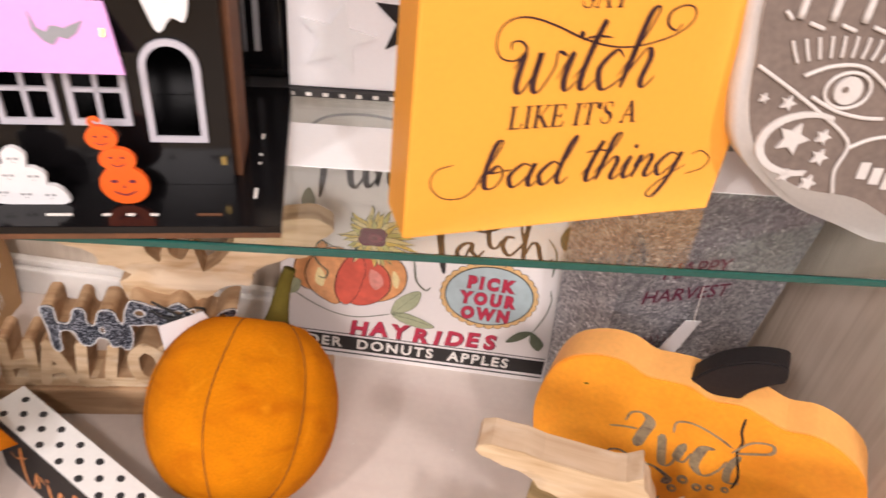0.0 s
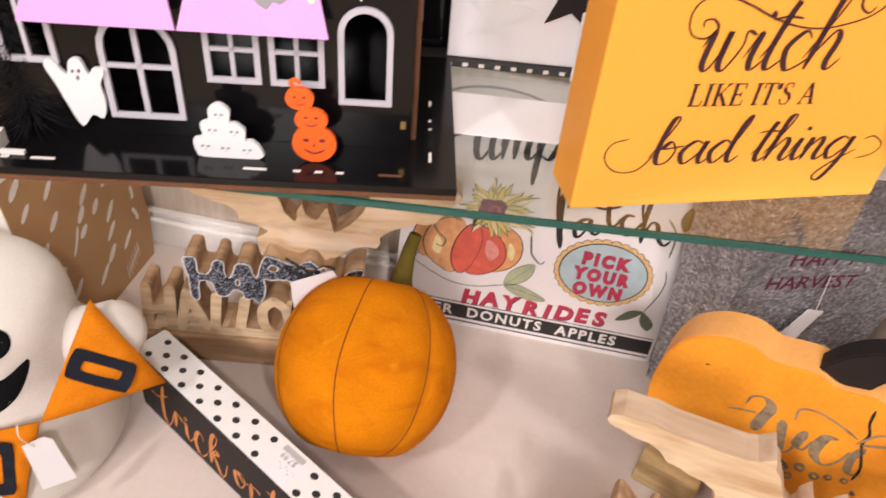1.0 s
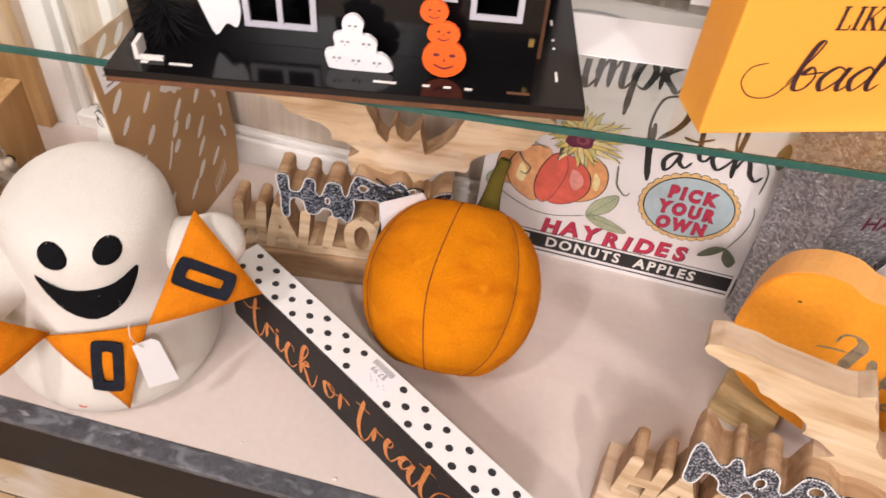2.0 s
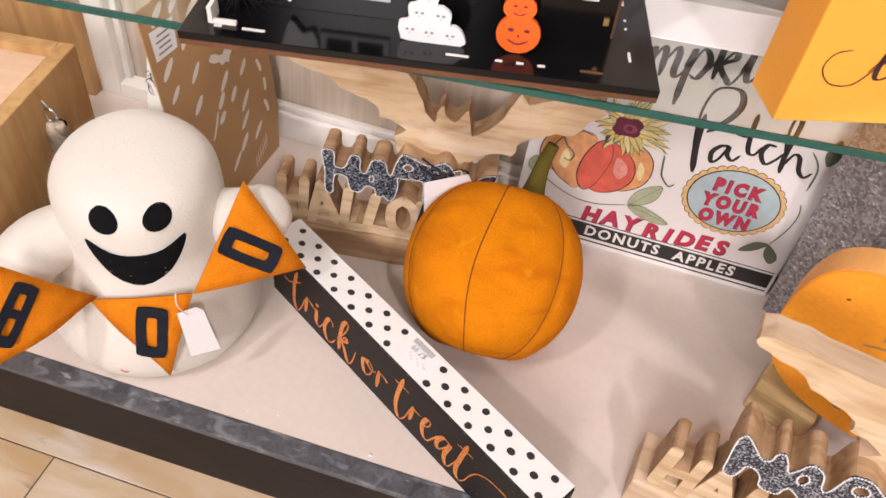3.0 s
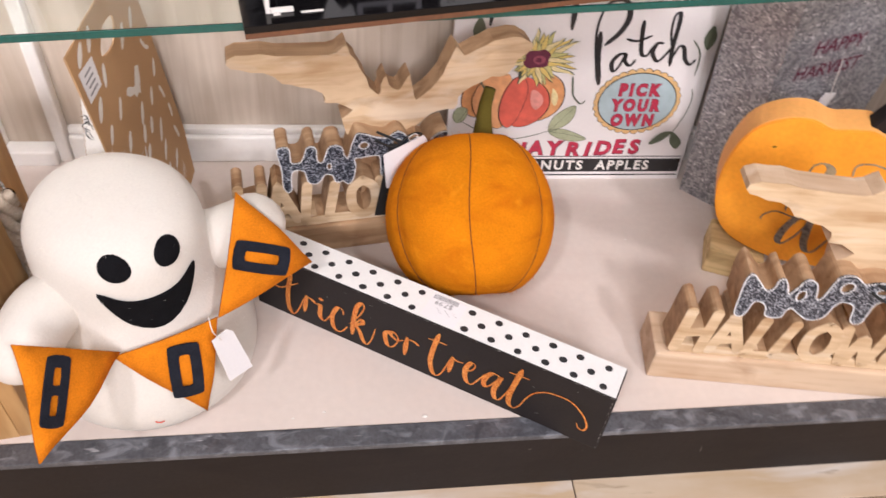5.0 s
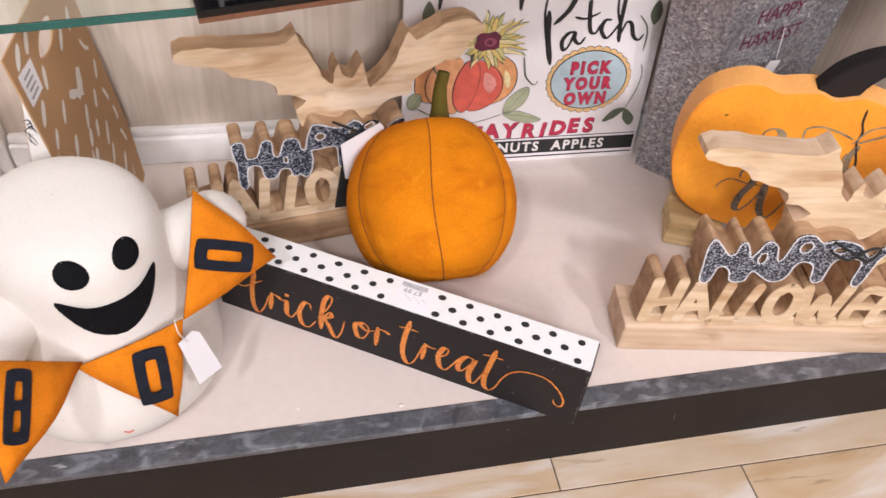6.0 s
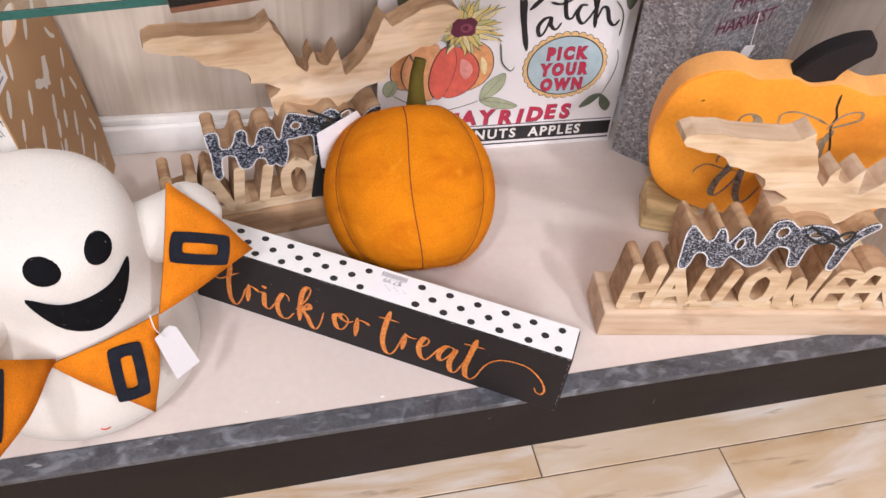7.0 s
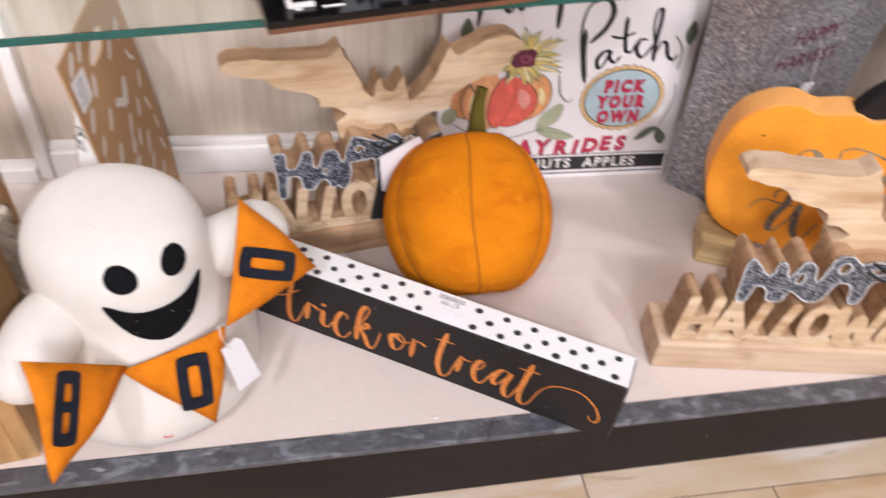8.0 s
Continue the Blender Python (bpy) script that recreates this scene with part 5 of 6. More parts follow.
# ---- carved wooden bat stands ----
BAT = [(-0.002, 0.006), (0.018, 0.010), (0.045, 0.007), (0.097, 0.004), (0.107, 0.008), (0.113, 0.015), (0.118, 0.004), (0.128, -0.014), (0.138, -0.036),
       (0.147, -0.048), (0.150, -0.036), (0.154, -0.025), (0.159, -0.036), (0.168, -0.043), (0.175, -0.036), (0.180, -0.026), (0.184, -0.040), (0.189, -0.057),
       (0.203, -0.046), (0.216, -0.028), (0.224, -0.008), (0.230, 0.004), (0.238, -0.007), (0.252, -0.001), (0.270, 0.007), (0.290, 0.011), (0.308, 0.006), (0.314, -0.003),
       (0.300, -0.016), (0.290, -0.034), (0.273, -0.036), (0.250, -0.046), (0.236, -0.058), (0.233, -0.073), (0.211, -0.074), (0.194, -0.088), (0.177, -0.098),
       (0.158, -0.101), (0.134, -0.099), (0.113, -0.094), (0.108, -0.074), (0.119, -0.063), (0.104, -0.054), (0.090, -0.051), (0.088, -0.039), (0.066, -0.030), (0.047, -0.025), (0.041, -0.015), (0.018, -0.009), (-0.001, -0.004)]


# the joined word HAPPY as one sawn outline
WORD = [(.058, .165), (.067, .156), (.077, .145), (.083, .148), (.084, .159), (.089, .162), (.095, .152), (.099, .143), (.104, .151), (.107, .161), (.113, .164), (.121, .157), (.126, .141),
        (.131, .140), (.133, .151), (.135, .167), (.140, .173), (.151, .173), (.163, .164), (.172, .167), (.186, .167), (.202, .161), (.216, .147), (.222, .156), (.230, .166), (.241, .171),
        (.244, .165), (.234, .155), (.228, .145), (.226, .130), (.225, .114), (.222, .106), (.215, .108), (.213, .120), (.213, .135), (.208, .143), (.191, .145), (.183, .139), (.182, .126),
        (.182, .113), (.176, .110), (.170, .115), (.165, .134), (.153, .139), (.147, .133), (.145, .120), (.140, .112), (.130, .110)] + \
       [(.120, .116), (.109, .124), (.105, .119), (.104, .111), (.097, .108), (.088, .111), (.085, .122), (.078, .129), (.071, .128), (.070, .119), (.068, .109), (.063, .106), (.058, .111), (.056, .129), (.054, .146), (.054, .159)]


# the same word on the second stand, sawn a little differently
WORD_B = [(.0658, .1531), (.0695, .1565), (.0763, .1565), (.0791, .1519), (.0791, .1431), (.0799, .1356), (.0849, .1338), (.0897, .1350), (.0933, .1417), (.0962, .1514), (.0999, .1546), (.1045, .1544), (.1075, .1491),
          (.1071, .1404), (.1083, .1342), (.1128, .1317), (.1158, .1386), (.1191, .1490), (.1235, .1528), (.1311, .1528), (.1355, .1480), (.1367, .1404), (.1399, .1352), (.1426, .1392), (.1446, .1499), (.1475, .1588)] + \
         [(.1503, .1648), (.1545, .1664), (.1627, .1638), (.1714, .1597), (.1835, .1574), (.1897, .1614), (.1959, .1646), (.2026, .1612), (.2068, .1550), (.2099, .1505), (.2137, .1526), (.2174, .1548), (.2218, .1505)] + \
         [(.2237, .1444), (.2288, .1425), (.2320, .1484), (.2395, .1560), (.2490, .1590), (.2526, .1568), (.2505, .1500), (.2429, .1450), (.2333, .1375), (.2280, .1280), (.2220, .1120), (.2150, .1060), (.2080, .1100)] + \
         [(.2120, .1240), (.2140, .1360), (.2050, .1400), (.1960, .1390), (.1920, .1280), (.1910, .1120), (.1850, .1050), (.1780, .1080), (.1775, .1220), (.1752, .1342), (.1642, .1349), (.1549, .1337), (.1483, .1335)] + \
         [(.1494, .1226), (.1472, .1074), (.1436, .1002), (.1392, .0996), (.1346, .1044), (.1314, .1025), (.1265, .1036), (.1242, .1124), (.1196, .1150), (.1147, .1145), (.1104, .1076), (.1052, .1036), (.0982, .1052), (.0953, .1117)] + \
         [(.0939, .1205), (.0885, .1247), (.0826, .1245), (.0791, .1199), (.0781, .1070), (.0783, .0990), (.0743, .0948), (.0702, .0998), (.0690, .1090), (.0692, .1243), (.0667, .1435)]


def bat_stand(place, outline, eyes, edge_wood, label):
    t = thing("halloween_bat_stand", place, label, "ornament", "carved bat ornaments")
    part("base", box(0.0, 0.352, 0.0, 0.060, 0.0, 0.040, 0.003), edge_wood, t, "solid wooden base")
    # bat, with its scooped upper edge
    B = Matrix.Translation((0.031, 0.024, 0.246)) @ UP
    shape = [(x + 0.0009 * math.sin(310 * y + 3), y + 0.0009 * math.sin(260 * x)) for x, y, _ in (tuple(p) for p in spline(BAT, 2, True))]
    bat = part("bat", slab(shape, 0.025, 0, B @ Matrix.Translation((0, 0, -0.0012))), edge_wood, t, "flat carved bat with spread wings")
    part("bat_face", slab(shape, 0.0011, 0, B), M_MANGO_LIGHT, bat, "pale sawn front face")
    part("post", box(0.16, 0.186, 0.032, 0.054, 0.0402, 0.175, 0.002), M_MANGO_SHADED, t)
    # lower row of letters, each its own block
    x = 0.017
    for i, ch in enumerate("HALLOWEEN"):
        sx, sy = 0.051, 0.052 + 0.006 * math.sin(i * 2.9 + 1)
        L = Matrix.Translation((x, 0.0040, 0.0475 + 0.002 * math.sin(i * 2.3))) @ UP @ pose(0, 0, 0, 0, 0, 6 * math.sin(i * 1.7))
        lt = part("letter", cut_letter(ch, 0.0118, sx, sy, 0.032, L @ Matrix.Translation((0, 0, -0.0012))), M_MANGO_SHADED, t)
        part("sawn_face", cut_letter(ch, 0.0116, sx, sy, 0.0011, L), M_MANGO_LIGHT, lt, "pale sawn front face")
        x += CUT[ch][1] * 0.0595
    part("letter_rail", box(0.014, 0.332, 0.0050, 0.034, 0.0402, 0.0530, 0.0015), M_MANGO_LIGHT, t)
    # upper row: wooden letters faced with glitter and a beaded rim
    word = [tuple(p[:2]) for p in spline(outline, 3, True)]
    holes = [circle(x, z, rx, 14, rz) for x, z, rx, rz in eyes]
    T = Matrix.Translation((0, 0.0030, 0)) @ UP
    wd = part("word", slab(word, 0.034, 0, T @ Matrix.Translation((0, 0, -0.0022)), holes=holes), M_MANGO_SHADED, t, "joined wooden word HAPPY with a glitter face")
    part("glitter_face", slab(word, 0.0020, 0, T, holes=holes), M_GLITTER, wd, "charcoal glitter face")
    part("bead_rim", bead_ring([word] + holes, T @ Matrix.Translation((0, 0, 0.0001))), M_BEAD, wd, "white beaded rim")
    # black cord tied at the neck
    bm = tube(spline([(0.170, 0.0, 0.158), (0.190, -0.004, 0.150), (0.210, 0.0, 0.161), (0.222, 0.002, 0.158), (0.210, -0.004, 0.148), (0.188, -0.002, 0.160), (0.172, 0.001, 0.168)], 6), 0.0014, sides=6)
    part("cord", bm, M_STRING, t, "black cord bow", True)
    return t


def stand_tags(t):
    """Black card and white price tag hanging from the cord."""
    part("black_tag", slab([(0.170, 0.052), (0.196, 0.050), (0.206, 0.150), (0.186, 0.154)], 0.0012, 0, Matrix.Translation((0.0, -0.004, 0)) @ UP), M_STRING, t, "black card tag")
    tg = part("price_tag", slab([(0.182, 0.096), (0.212, 0.086), (0.228, 0.154), (0.222, 0.165), (0.178, 0.143)], 0.0008, 0, Matrix.Translation((0.0, -0.008, 0.0)) @ UP), M_CARD, t, "white price tag")
    for i in range(4):
        part("print_line", print_([[(0.190 + 0.002 * i, 0.102 + 0.007 * i), (0.206 + 0.002 * i, 0.097 + 0.007 * i), (0.206 + 0.002 * i, 0.099 + 0.007 * i), (0.190 + 0.002 * i, 0.104 + 0.007 * i)]], 0.0004, Matrix.Translation((0.0, -0.008, 0.0)) @ UP), M_GREYINK, tg)
    part("tag_loop", tube(spline([(0.216, -0.008, 0.158), (0.214, -0.006, 0.166), (0.206, -0.003, 0.160)], 5), 0.0006, sides=5), M_CHALK, t)


bat_stand(pose(0.241, 0.041, 0.0, 0, 0, -8.7), WORD, ((0.1113, 0.142, 0.0042, 0.0075), (0.1486, 0.158, 0.0062, 0.0072), (0.184, 0.1555, 0.0075, 0.0042)), M_BASEWOOD, "carved wooden bat over HAPPY HALLOWEEN letters on a wooden base")
# the back stand's shade is put into its edge wood, browner than its twin
stand_tags(bat_stand(pose(-0.212, 0.222, 0.0, 0, 0, 8.8), WORD_B, ((0.1586, 0.150, 0.0052, 0.0046), (0.1203, 0.126, 0.0026, 0.0046), (0.1955, 0.1505, 0.0055, 0.0045)), M_MANGO_SHADED, "carved wooden bat over HAPPY HALLOWEEN letters, hung with price tags"))


# ---- painted wooden pumpkin on log feet ----
def wooden_pumpkin():
    t = thing("wooden_pumpkin", pose(0.36, 0.205, 0.0, 0, 0, -22), "thick orange painted wooden pumpkin cut-out on log feet", "pumpkin")
    half = [(0.120, 0.040), (0.085, 0.037), (0.050, 0.042), (0.015, 0.056), (-0.008, 0.082), (-0.020, 0.125), (-0.018, 0.170), (-0.006, 0.203), (0.018, 0.222), (0.044, 0.228), (0.066, 0.222), (0.085, 0.226), (0.104, 0.229), (0.122, 0.224)]
    right = [(0.250 - x, z + 0.002) for x, z in half[::-1]][1:-1]
    o = [tuple(p[:2]) for p in spline(half + right, 4, True)]
    part("front_face", slab(o, 0.002, 0.0012, UP), M_ORANGEPAINT, t, "orange painted front")
    part("body", slab(o, 0.040, 0.002, Matrix.Translation((0, 0.0022, 0)) @ UP), M_ORANGEEDGE, t, "paler orange sawn edge")
    st = [(0.103, 0.222), (0.107, 0.240), (0.120, 0.258), (0.140, 0.273), (0.160, 0.280), (0.166, 0.276), (0.168, 0.264), (0.160, 0.256), (0.149, 0.242), (0.144, 0.230), (0.143, 0.222)]
    part("stem", slab([tuple(p[:2]) for p in spline(st, 4, True)], 0.022, 0.0015, Matrix.Translation((0, 0.010, 0)) @ UP), M_BLACKPAINT, t, "black painted wooden stem")
    for x in (0.010, 0.205):
        part("log_foot", box(x - 0.010, x + 0.055, -0.012, 0.050, 0.0, 0.0365, 0.004), M_LOG, t, "short log foot")
    # grey script and scrollwork
    for pts in ([(0.0767, 0.1235), (0.0760, 0.1056), (0.0693, 0.0868), (0.0677, 0.0687), (0.0741, 0.0635), (0.0834, 0.0789), (0.0896, 0.0988)],
                [(0.0908, 0.1089), (0.0920, 0.0920), (0.0952, 0.0725), (0.1013, 0.0609), (0.1089, 0.0611), (0.1147, 0.0744), (0.1184, 0.0869)],
                [(0.0942, 0.1216), (0.1052, 0.1216), (0.1181, 0.1149), (0.1149, 0.1060)],
                [(0.182, 0.094), (0.168, 0.100), (0.154, 0.080), (0.164, 0.062), (0.182, 0.070)]):
        bm = bmesh.new()
        swash(pts, 0.0085, 0.0024, bm, UP, 0.0006)
        part("letter", bm, M_PEWTER, t)
    bm = bmesh.new()
    swash([(0.0397, 0.0902), (0.0411, 0.0979), (0.0514, 0.1065), (0.0709, 0.1040), (0.0857, 0.1043)], 0.0026, 0.0016, bm, UP, 0.0008)
    swash([(0.0605, 0.1104), (0.0599, 0.1189), (0.0676, 0.1243), (0.0767, 0.1235)], 0.0030, 0.0022, bm, UP, 0.0008)
    part("flourish", bm, M_PEWTER, t, "pewter grey flourish")
    # upper word, worn and blotchy, with thin loops
    for pts, wide in (([(0.064, 0.164), (0.066, 0.176), (0.075, 0.181), (0.084, 0.174), (0.082, 0.157), (0.080, 0.138)], 0.0105),
                      ([(0.098, 0.166), (0.102, 0.150), (0.108, 0.130), (0.115, 0.134), (0.117, 0.156)], 0.0085),
                      ([(0.119, 0.166), (0.117, 0.146), (0.124, 0.143), (0.127, 0.158)], 0.0085),
                      ([(0.143, 0.174), (0.134, 0.168), (0.133, 0.146), (0.144, 0.137), (0.153, 0.150), (0.156, 0.166)], 0.0095),
                      ([(0.164, 0.178), (0.160, 0.160), (0.164, 0.142), (0.174, 0.146)], 0.0070)):
        bm = bmesh.new()
        swash(pts, wide, 0.0022, bm, UP, 0.0005)
        part("letter", bm, M_PALEPEWTER, t)
    for pts in ([(0.052, 0.150), (0.064, 0.156), (0.076, 0.160)], [(0.106, 0.173), (0.105, 0.187), (0.118, 0.193), (0.138, 0.190), (0.155, 0.184)], [(0.156, 0.178), (0.166, 0.198), (0.181, 0.205), (0.184, 0.196), (0.170, 0.186), (0.160, 0.180)]):
        bm = bmesh.new()
        swash(pts, 0.0032, 0.0022, bm, UP, 0.0008)
        part("scroll", bm, M_PALEPEWTER, t, "worn pale pewter scroll")
    for x, y, r in ((0.130, 0.121, 0.0050), (0.144, 0.119, 0.0045), (0.125, 0.104, 0.0045), (0.154, 0.126, 0.0035), (0.166, 0.131, 0.0035)):
        part("curl", slab(circle(x, y, r, 14, r * 1.15), 0.0004, 0, Matrix.Translation((0, -0.0006, 0)) @ UP, holes=[circle(x + 0.0006, y, r * 0.45, 10)]), M_PALEPEWTER, t)
    part("stain", print_([circle(0.020, 0.188, 0.0022, 9, 0.0012, 0.4)], 0.0004, UP), M_OLIVE, t, "small brown scuff")
    rnd = random.Random(21)
    for i in range(16):
        bm = print_([circle(rnd.uniform(0.17, 0.23), rnd.uniform(0.062, 0.125), rnd.uniform(0.002, 0.004), 8, rnd.uniform(0.0015, 0.003), rnd.uniform(0, 3))], 0.0004, UP)
        part("grey_fleck", bm, M_PEWTER, t)
    bm = bmesh.new()
    swash([(0.153, 0.222), (0.155, 0.206), (0.160, 0.194), (0.160, 0.180), (0.170, 0.154), (0.170, 0.136)], 0.0024, 0.0010, bm, UP)
    part("crack", bm, M_STRING, t, "dark crack in the wood")
    return t


wooden_pumpkin()


# ---- galvanised bucket ----
def bucket():
    t = thing("metal_bucket", pose(0.470, 0.352, 0.0, 0, 0, 4), "square galvanised bucket with dark red lettering", "bucket")
    lo = [(-0.091, 0.003), (-0.052, -0.044), (0.118, 0.002), (0.060, 0.046)]
    H, k = 0.385, 1.32
    for i in range(4):
        a, b = Vector((*lo[i], 0)), Vector((*lo[(i + 1) % 4], 0))
        A, B = Vector((lo[i][0] * k, lo[i][1] * k, H)), Vector((lo[(i + 1) % 4][0] * k, lo[(i + 1) % 4][1] * k, H))
        bm = bmesh.new()
        n = (b - a).cross(Vector((0, 0, 1))).normalized() * 0.0012
        vs = [bm.verts.new(p + q) for q in (n * 0, -n) for p in (a, b, B, A)]
        for f in ((0, 1, 2, 3), (7, 6, 5, 4), (0, 4, 5, 1), (1, 5, 6, 2), (2, 6, 7, 3), (3, 7, 4, 0)):
            bm.faces.new([vs[j] for j in f])
        part("side", bm, M_ZSPANGLE, t)
        if i == 1:
            d = (b - a).normalized()
            up = ((A + B) / 2 - (a + b) / 2).normalized()
            nn = d.cross(up)
            F = Matrix(((d.x, up.x, nn.x, a.x), (d.y, up.y, nn.y, a.y), (d.z, up.z, nn.z, a.z), (0, 0, 0, 1)))
            for word, y, s in (("HAPPY", 0.232, 0.026), ("HARVEST", 0.200, 0.025)):
                part("word", lettering(word, s, 0, 0.0003, F @ Matrix.Translation((0.066, y, 0.0006)), align="CENTER"), M_PLUM, t)
            bm = bmesh.new()
            for j in range(7):
                swash([(0.025 + 0.008 * j, 0.13 + 0.004 * (j % 2)), (0.032 + 0.008 * j, 0.142), (0.028 + 0.008 * j, 0.150)], 0.003, 0.0012, bm, F)
            part("flourish", bm, M_PLUM, t)
            tg = part("swing_tag", slab([(0.034, 0.100), (0.062, 0.094), (0.090, 0.176), (0.070, 0.180)], 0.0008, 0, F @ Matrix.Translation((0, 0, 0.012))), M_CARD, t, "white swing tag")
            part("bar_code", print_([[(0.042, 0.106), (0.060, 0.102), (0.063, 0.112), (0.045, 0.116)]], 0.0004, F @ Matrix.Translation((0, 0, 0.012))), M_GREYINK, tg)
            part("tag_string", tube([F @ Vector((0.080, 0.176, 0.012)), F @ Vector((0.080, 0.22, 0.004))], 0.0005, sides=5), M_CHALK, t)
    part("base", slab(lo, 0.002, 0, Matrix.Translation((0, 0, 0.004))), M_ZSPANGLE, t)
    rim = [(p[0] * k * 1.01, p[1] * k * 1.01, H) for p in lo]
    part("rim", tube(rim + rim[:1], 0.003, sides=8), M_ZSPANGLE, t, "", True)
    return t


bucket()


# ---- floor tiles: long wood-look planks with dark joints ----
def plank(x0, x1, y0, y1):
    bm = box(x0 + 0.0008, x1 - 0.0008, y0 + 0.0008, y1 - 0.0008, -0.104, -0.0985, 0.0006, seg=1)
    ob = new("floor_plank", finish(bm, "floor_plank", M_FLOOR))
    ob.parent = bpy.data.objects["floor"]
    return ob


for r in range(14):
    y1 = 0.090 - 0.152 * r
    x = -2.635 + (0.210 if r % 2 else 0.0) + (0.1 if r > 1 and r % 3 == 2 else 0)
    while x < 2.4:
        plank(x, x + 0.70, y1 - 0.152, y1)
        x += 0.70


# ---- crumbs and specks on the deck ----
rnd = random.Random(17)
bm = bmesh.new()
for x, y, r in [(0.0, 0.002, 0.0024), (0.275, 0.250, 0.0012), (-0.10, 0.012, 0.0016), (-0.13, 0.006, 0.0012)] + [(rnd.uniform(-0.2, 0.5), rnd.uniform(0.0, 0.3), rnd.uniform(0.0003, 0.0008)) for i in range(22)]:
    ball(x, y, 0.0002 + r * 0.3, r * 1.2, r * 0.8, r * 0.45, bm, 7, 4)
solid("crumbs", bm, M_CHALK, "small pale crumbs and paper scraps on the deck", "debris", "stuff")

# ---- haunted doll's house on the glass shelf ----
def arch(cx, z0, w, h, n=10):
    """Outline of a round-headed opening."""
    r = w / 2
    return [(cx - r, z0), (cx + r, z0)] + [(cx + r * math.cos(math.pi * k / n), z0 + h - r + r * math.sin(math.pi * k / n)) for k in range(n + 1)]


def rect(x0, x1, z0, z1):
    return [(x0, z0), (x1, z0), (x1, z1), (x0, z1)]


def haunted_house():
    yaw = math.degrees(math.atan2(0.050, 0.266))
    t = thing("haunted_house", pose(-0.127, -0.014, 0.4252, 0, -1.9, yaw), "black plywood haunted house with lilac awnings and white ghosts", "model house")
    part("base_plate", box(0.0, 0.2705, 0.0, 0.165, 0.0034, 0.0080, 0.0004), M_LACQUER, t, "glossy black base")
    part("base_edge", box(0.0002, 0.2703, 0.0002, 0.1648, 0.0, 0.0032), M_PLYEDGE, t, "brown laser-cut plywood edge")
    y0 = 0.040
    W = Matrix.Translation((0, y0, 0)) @ UP
    holes = [arch(0.2165, 0.039, 0.024, 0.053), rect(0.131, 0.157, 0.048, 0.082), rect(0.166, 0.192, 0.048, 0.082), arch(0.093, 0.023, 0.036, 0.058), rect(0.022, 0.048, 0.054, 0.090)]
    part("front_wall", slab(rect(0.004, 0.243, 0.0082, 0.200), 0.003, 0, W, holes=holes), M_LACQUER, t)
    part("side_wall", box(0.2402, 0.2432, y0 + 0.0032, 0.150, 0.0082, 0.200), M_LACQUER, t)
    part("side_wall", box(0.004, 0.007, y0 + 0.0032, 0.150, 0.0082, 0.200), M_LACQUER, t)
    part("back_wall", box(0.004, 0.2432, 0.1502, 0.153, 0.0082, 0.200), M_LACQUER, t)
    part("corner_post", box(0.2434, 0.2464, y0 + 0.010, y0 + 0.052, 0.0082, 0.200), M_PLYEDGE, t, "brown corner strip")

    def frame_(name, outer, inner, bars, label):
        bm = slab(outer, 0.0022, 0, Matrix.Translation((0, y0 - 0.0024, 0)) @ UP, holes=[inner])
        for x0, x1, z0, z1 in bars:
            box(x0, x1, y0 - 0.0022, y0 - 0.0004, z0, z1, 0, bm)
        return part(name, bm, M_GREYTRIM, t, label)

    frame_("door_frame", arch(0.2165, 0.0365, 0.0300, 0.0580), arch(0.2165, 0.0395, 0.0232, 0.0517), [], "pale grey arched door frame")
    for x in (0.131, 0.166):
        frame_("window_frame", rect(x - 0.002, x + 0.028, 0.046, 0.084), rect(x + 0.0012, x + 0.0248, 0.0492, 0.0808), [(x + 0.0118, x + 0.0142, 0.0494, 0.0806), (x + 0.0014, x + 0.0246, 0.0650, 0.0672)], "pale grey window frame")
    frame_("window_frame", arch(0.093, 0.0203, 0.0420, 0.0632), arch(0.093, 0.0233, 0.0352, 0.0567), [(0.0915, 0.0945, 0.0235, 0.0795), (0.0756, 0.1104, 0.0515, 0.0540)], "pale grey arched window frame")
    frame_("window_frame", rect(0.020, 0.050, 0.052, 0.092), rect(0.0232, 0.0468, 0.0552, 0.0888), [(0.0338, 0.0362, 0.0554, 0.0886)], "pale grey window frame")
    # lilac awnings
    for x0, x1 in ((0.1203, 0.198), (0.040, 0.1195)):
        A = Matrix.Translation((0, y0 - 0.0150, 0.0812)) @ pose(0, 0, 0, -26, 0, 0) @ UP
        aw = part("awning", slab([(x0, 0.0), (x1, 0.0), (x1 - 0.009, 0.038), (x0 + 0.009, 0.038)], 0.002, 0, A), M_LILAC, t, "lilac awning")
        cx = (x0 + x1) / 2 + 0.008
        if x0 > 0.1:
            bat = [(-.012, .010), (-.008, .002), (-.004, .000), (-.002, .003), (.001, .003), (.004, .002), (.013, .006), (.010, .000), (.006, -.003), (.002, -.002), (-.001, -.006), (-.005, -.004), (-.010, .001)]
            part("bat_motif", print_([[(cx + x, 0.019 + y) for x, y in bat]], 0.0004, A), M_GREYINK, aw, "grey bat motif")
        else:
            bm = bmesh.new()
            for k in range(8):
                a = 0.4 + k * math.pi / 4
                swash([(cx + 0.012, 0.030), (cx + 0.012 + 0.007 * math.cos(a), 0.030 + 0.006 * math.sin(a)), (cx + 0.012 + 0.011 * math.cos(a - 0.35), 0.030 + 0.011 * math.sin(a - 0.35))], 0.0012, 0.0008, bm, A)
            part("spider_motif", bm, M_INK, aw, "dark spider motif")
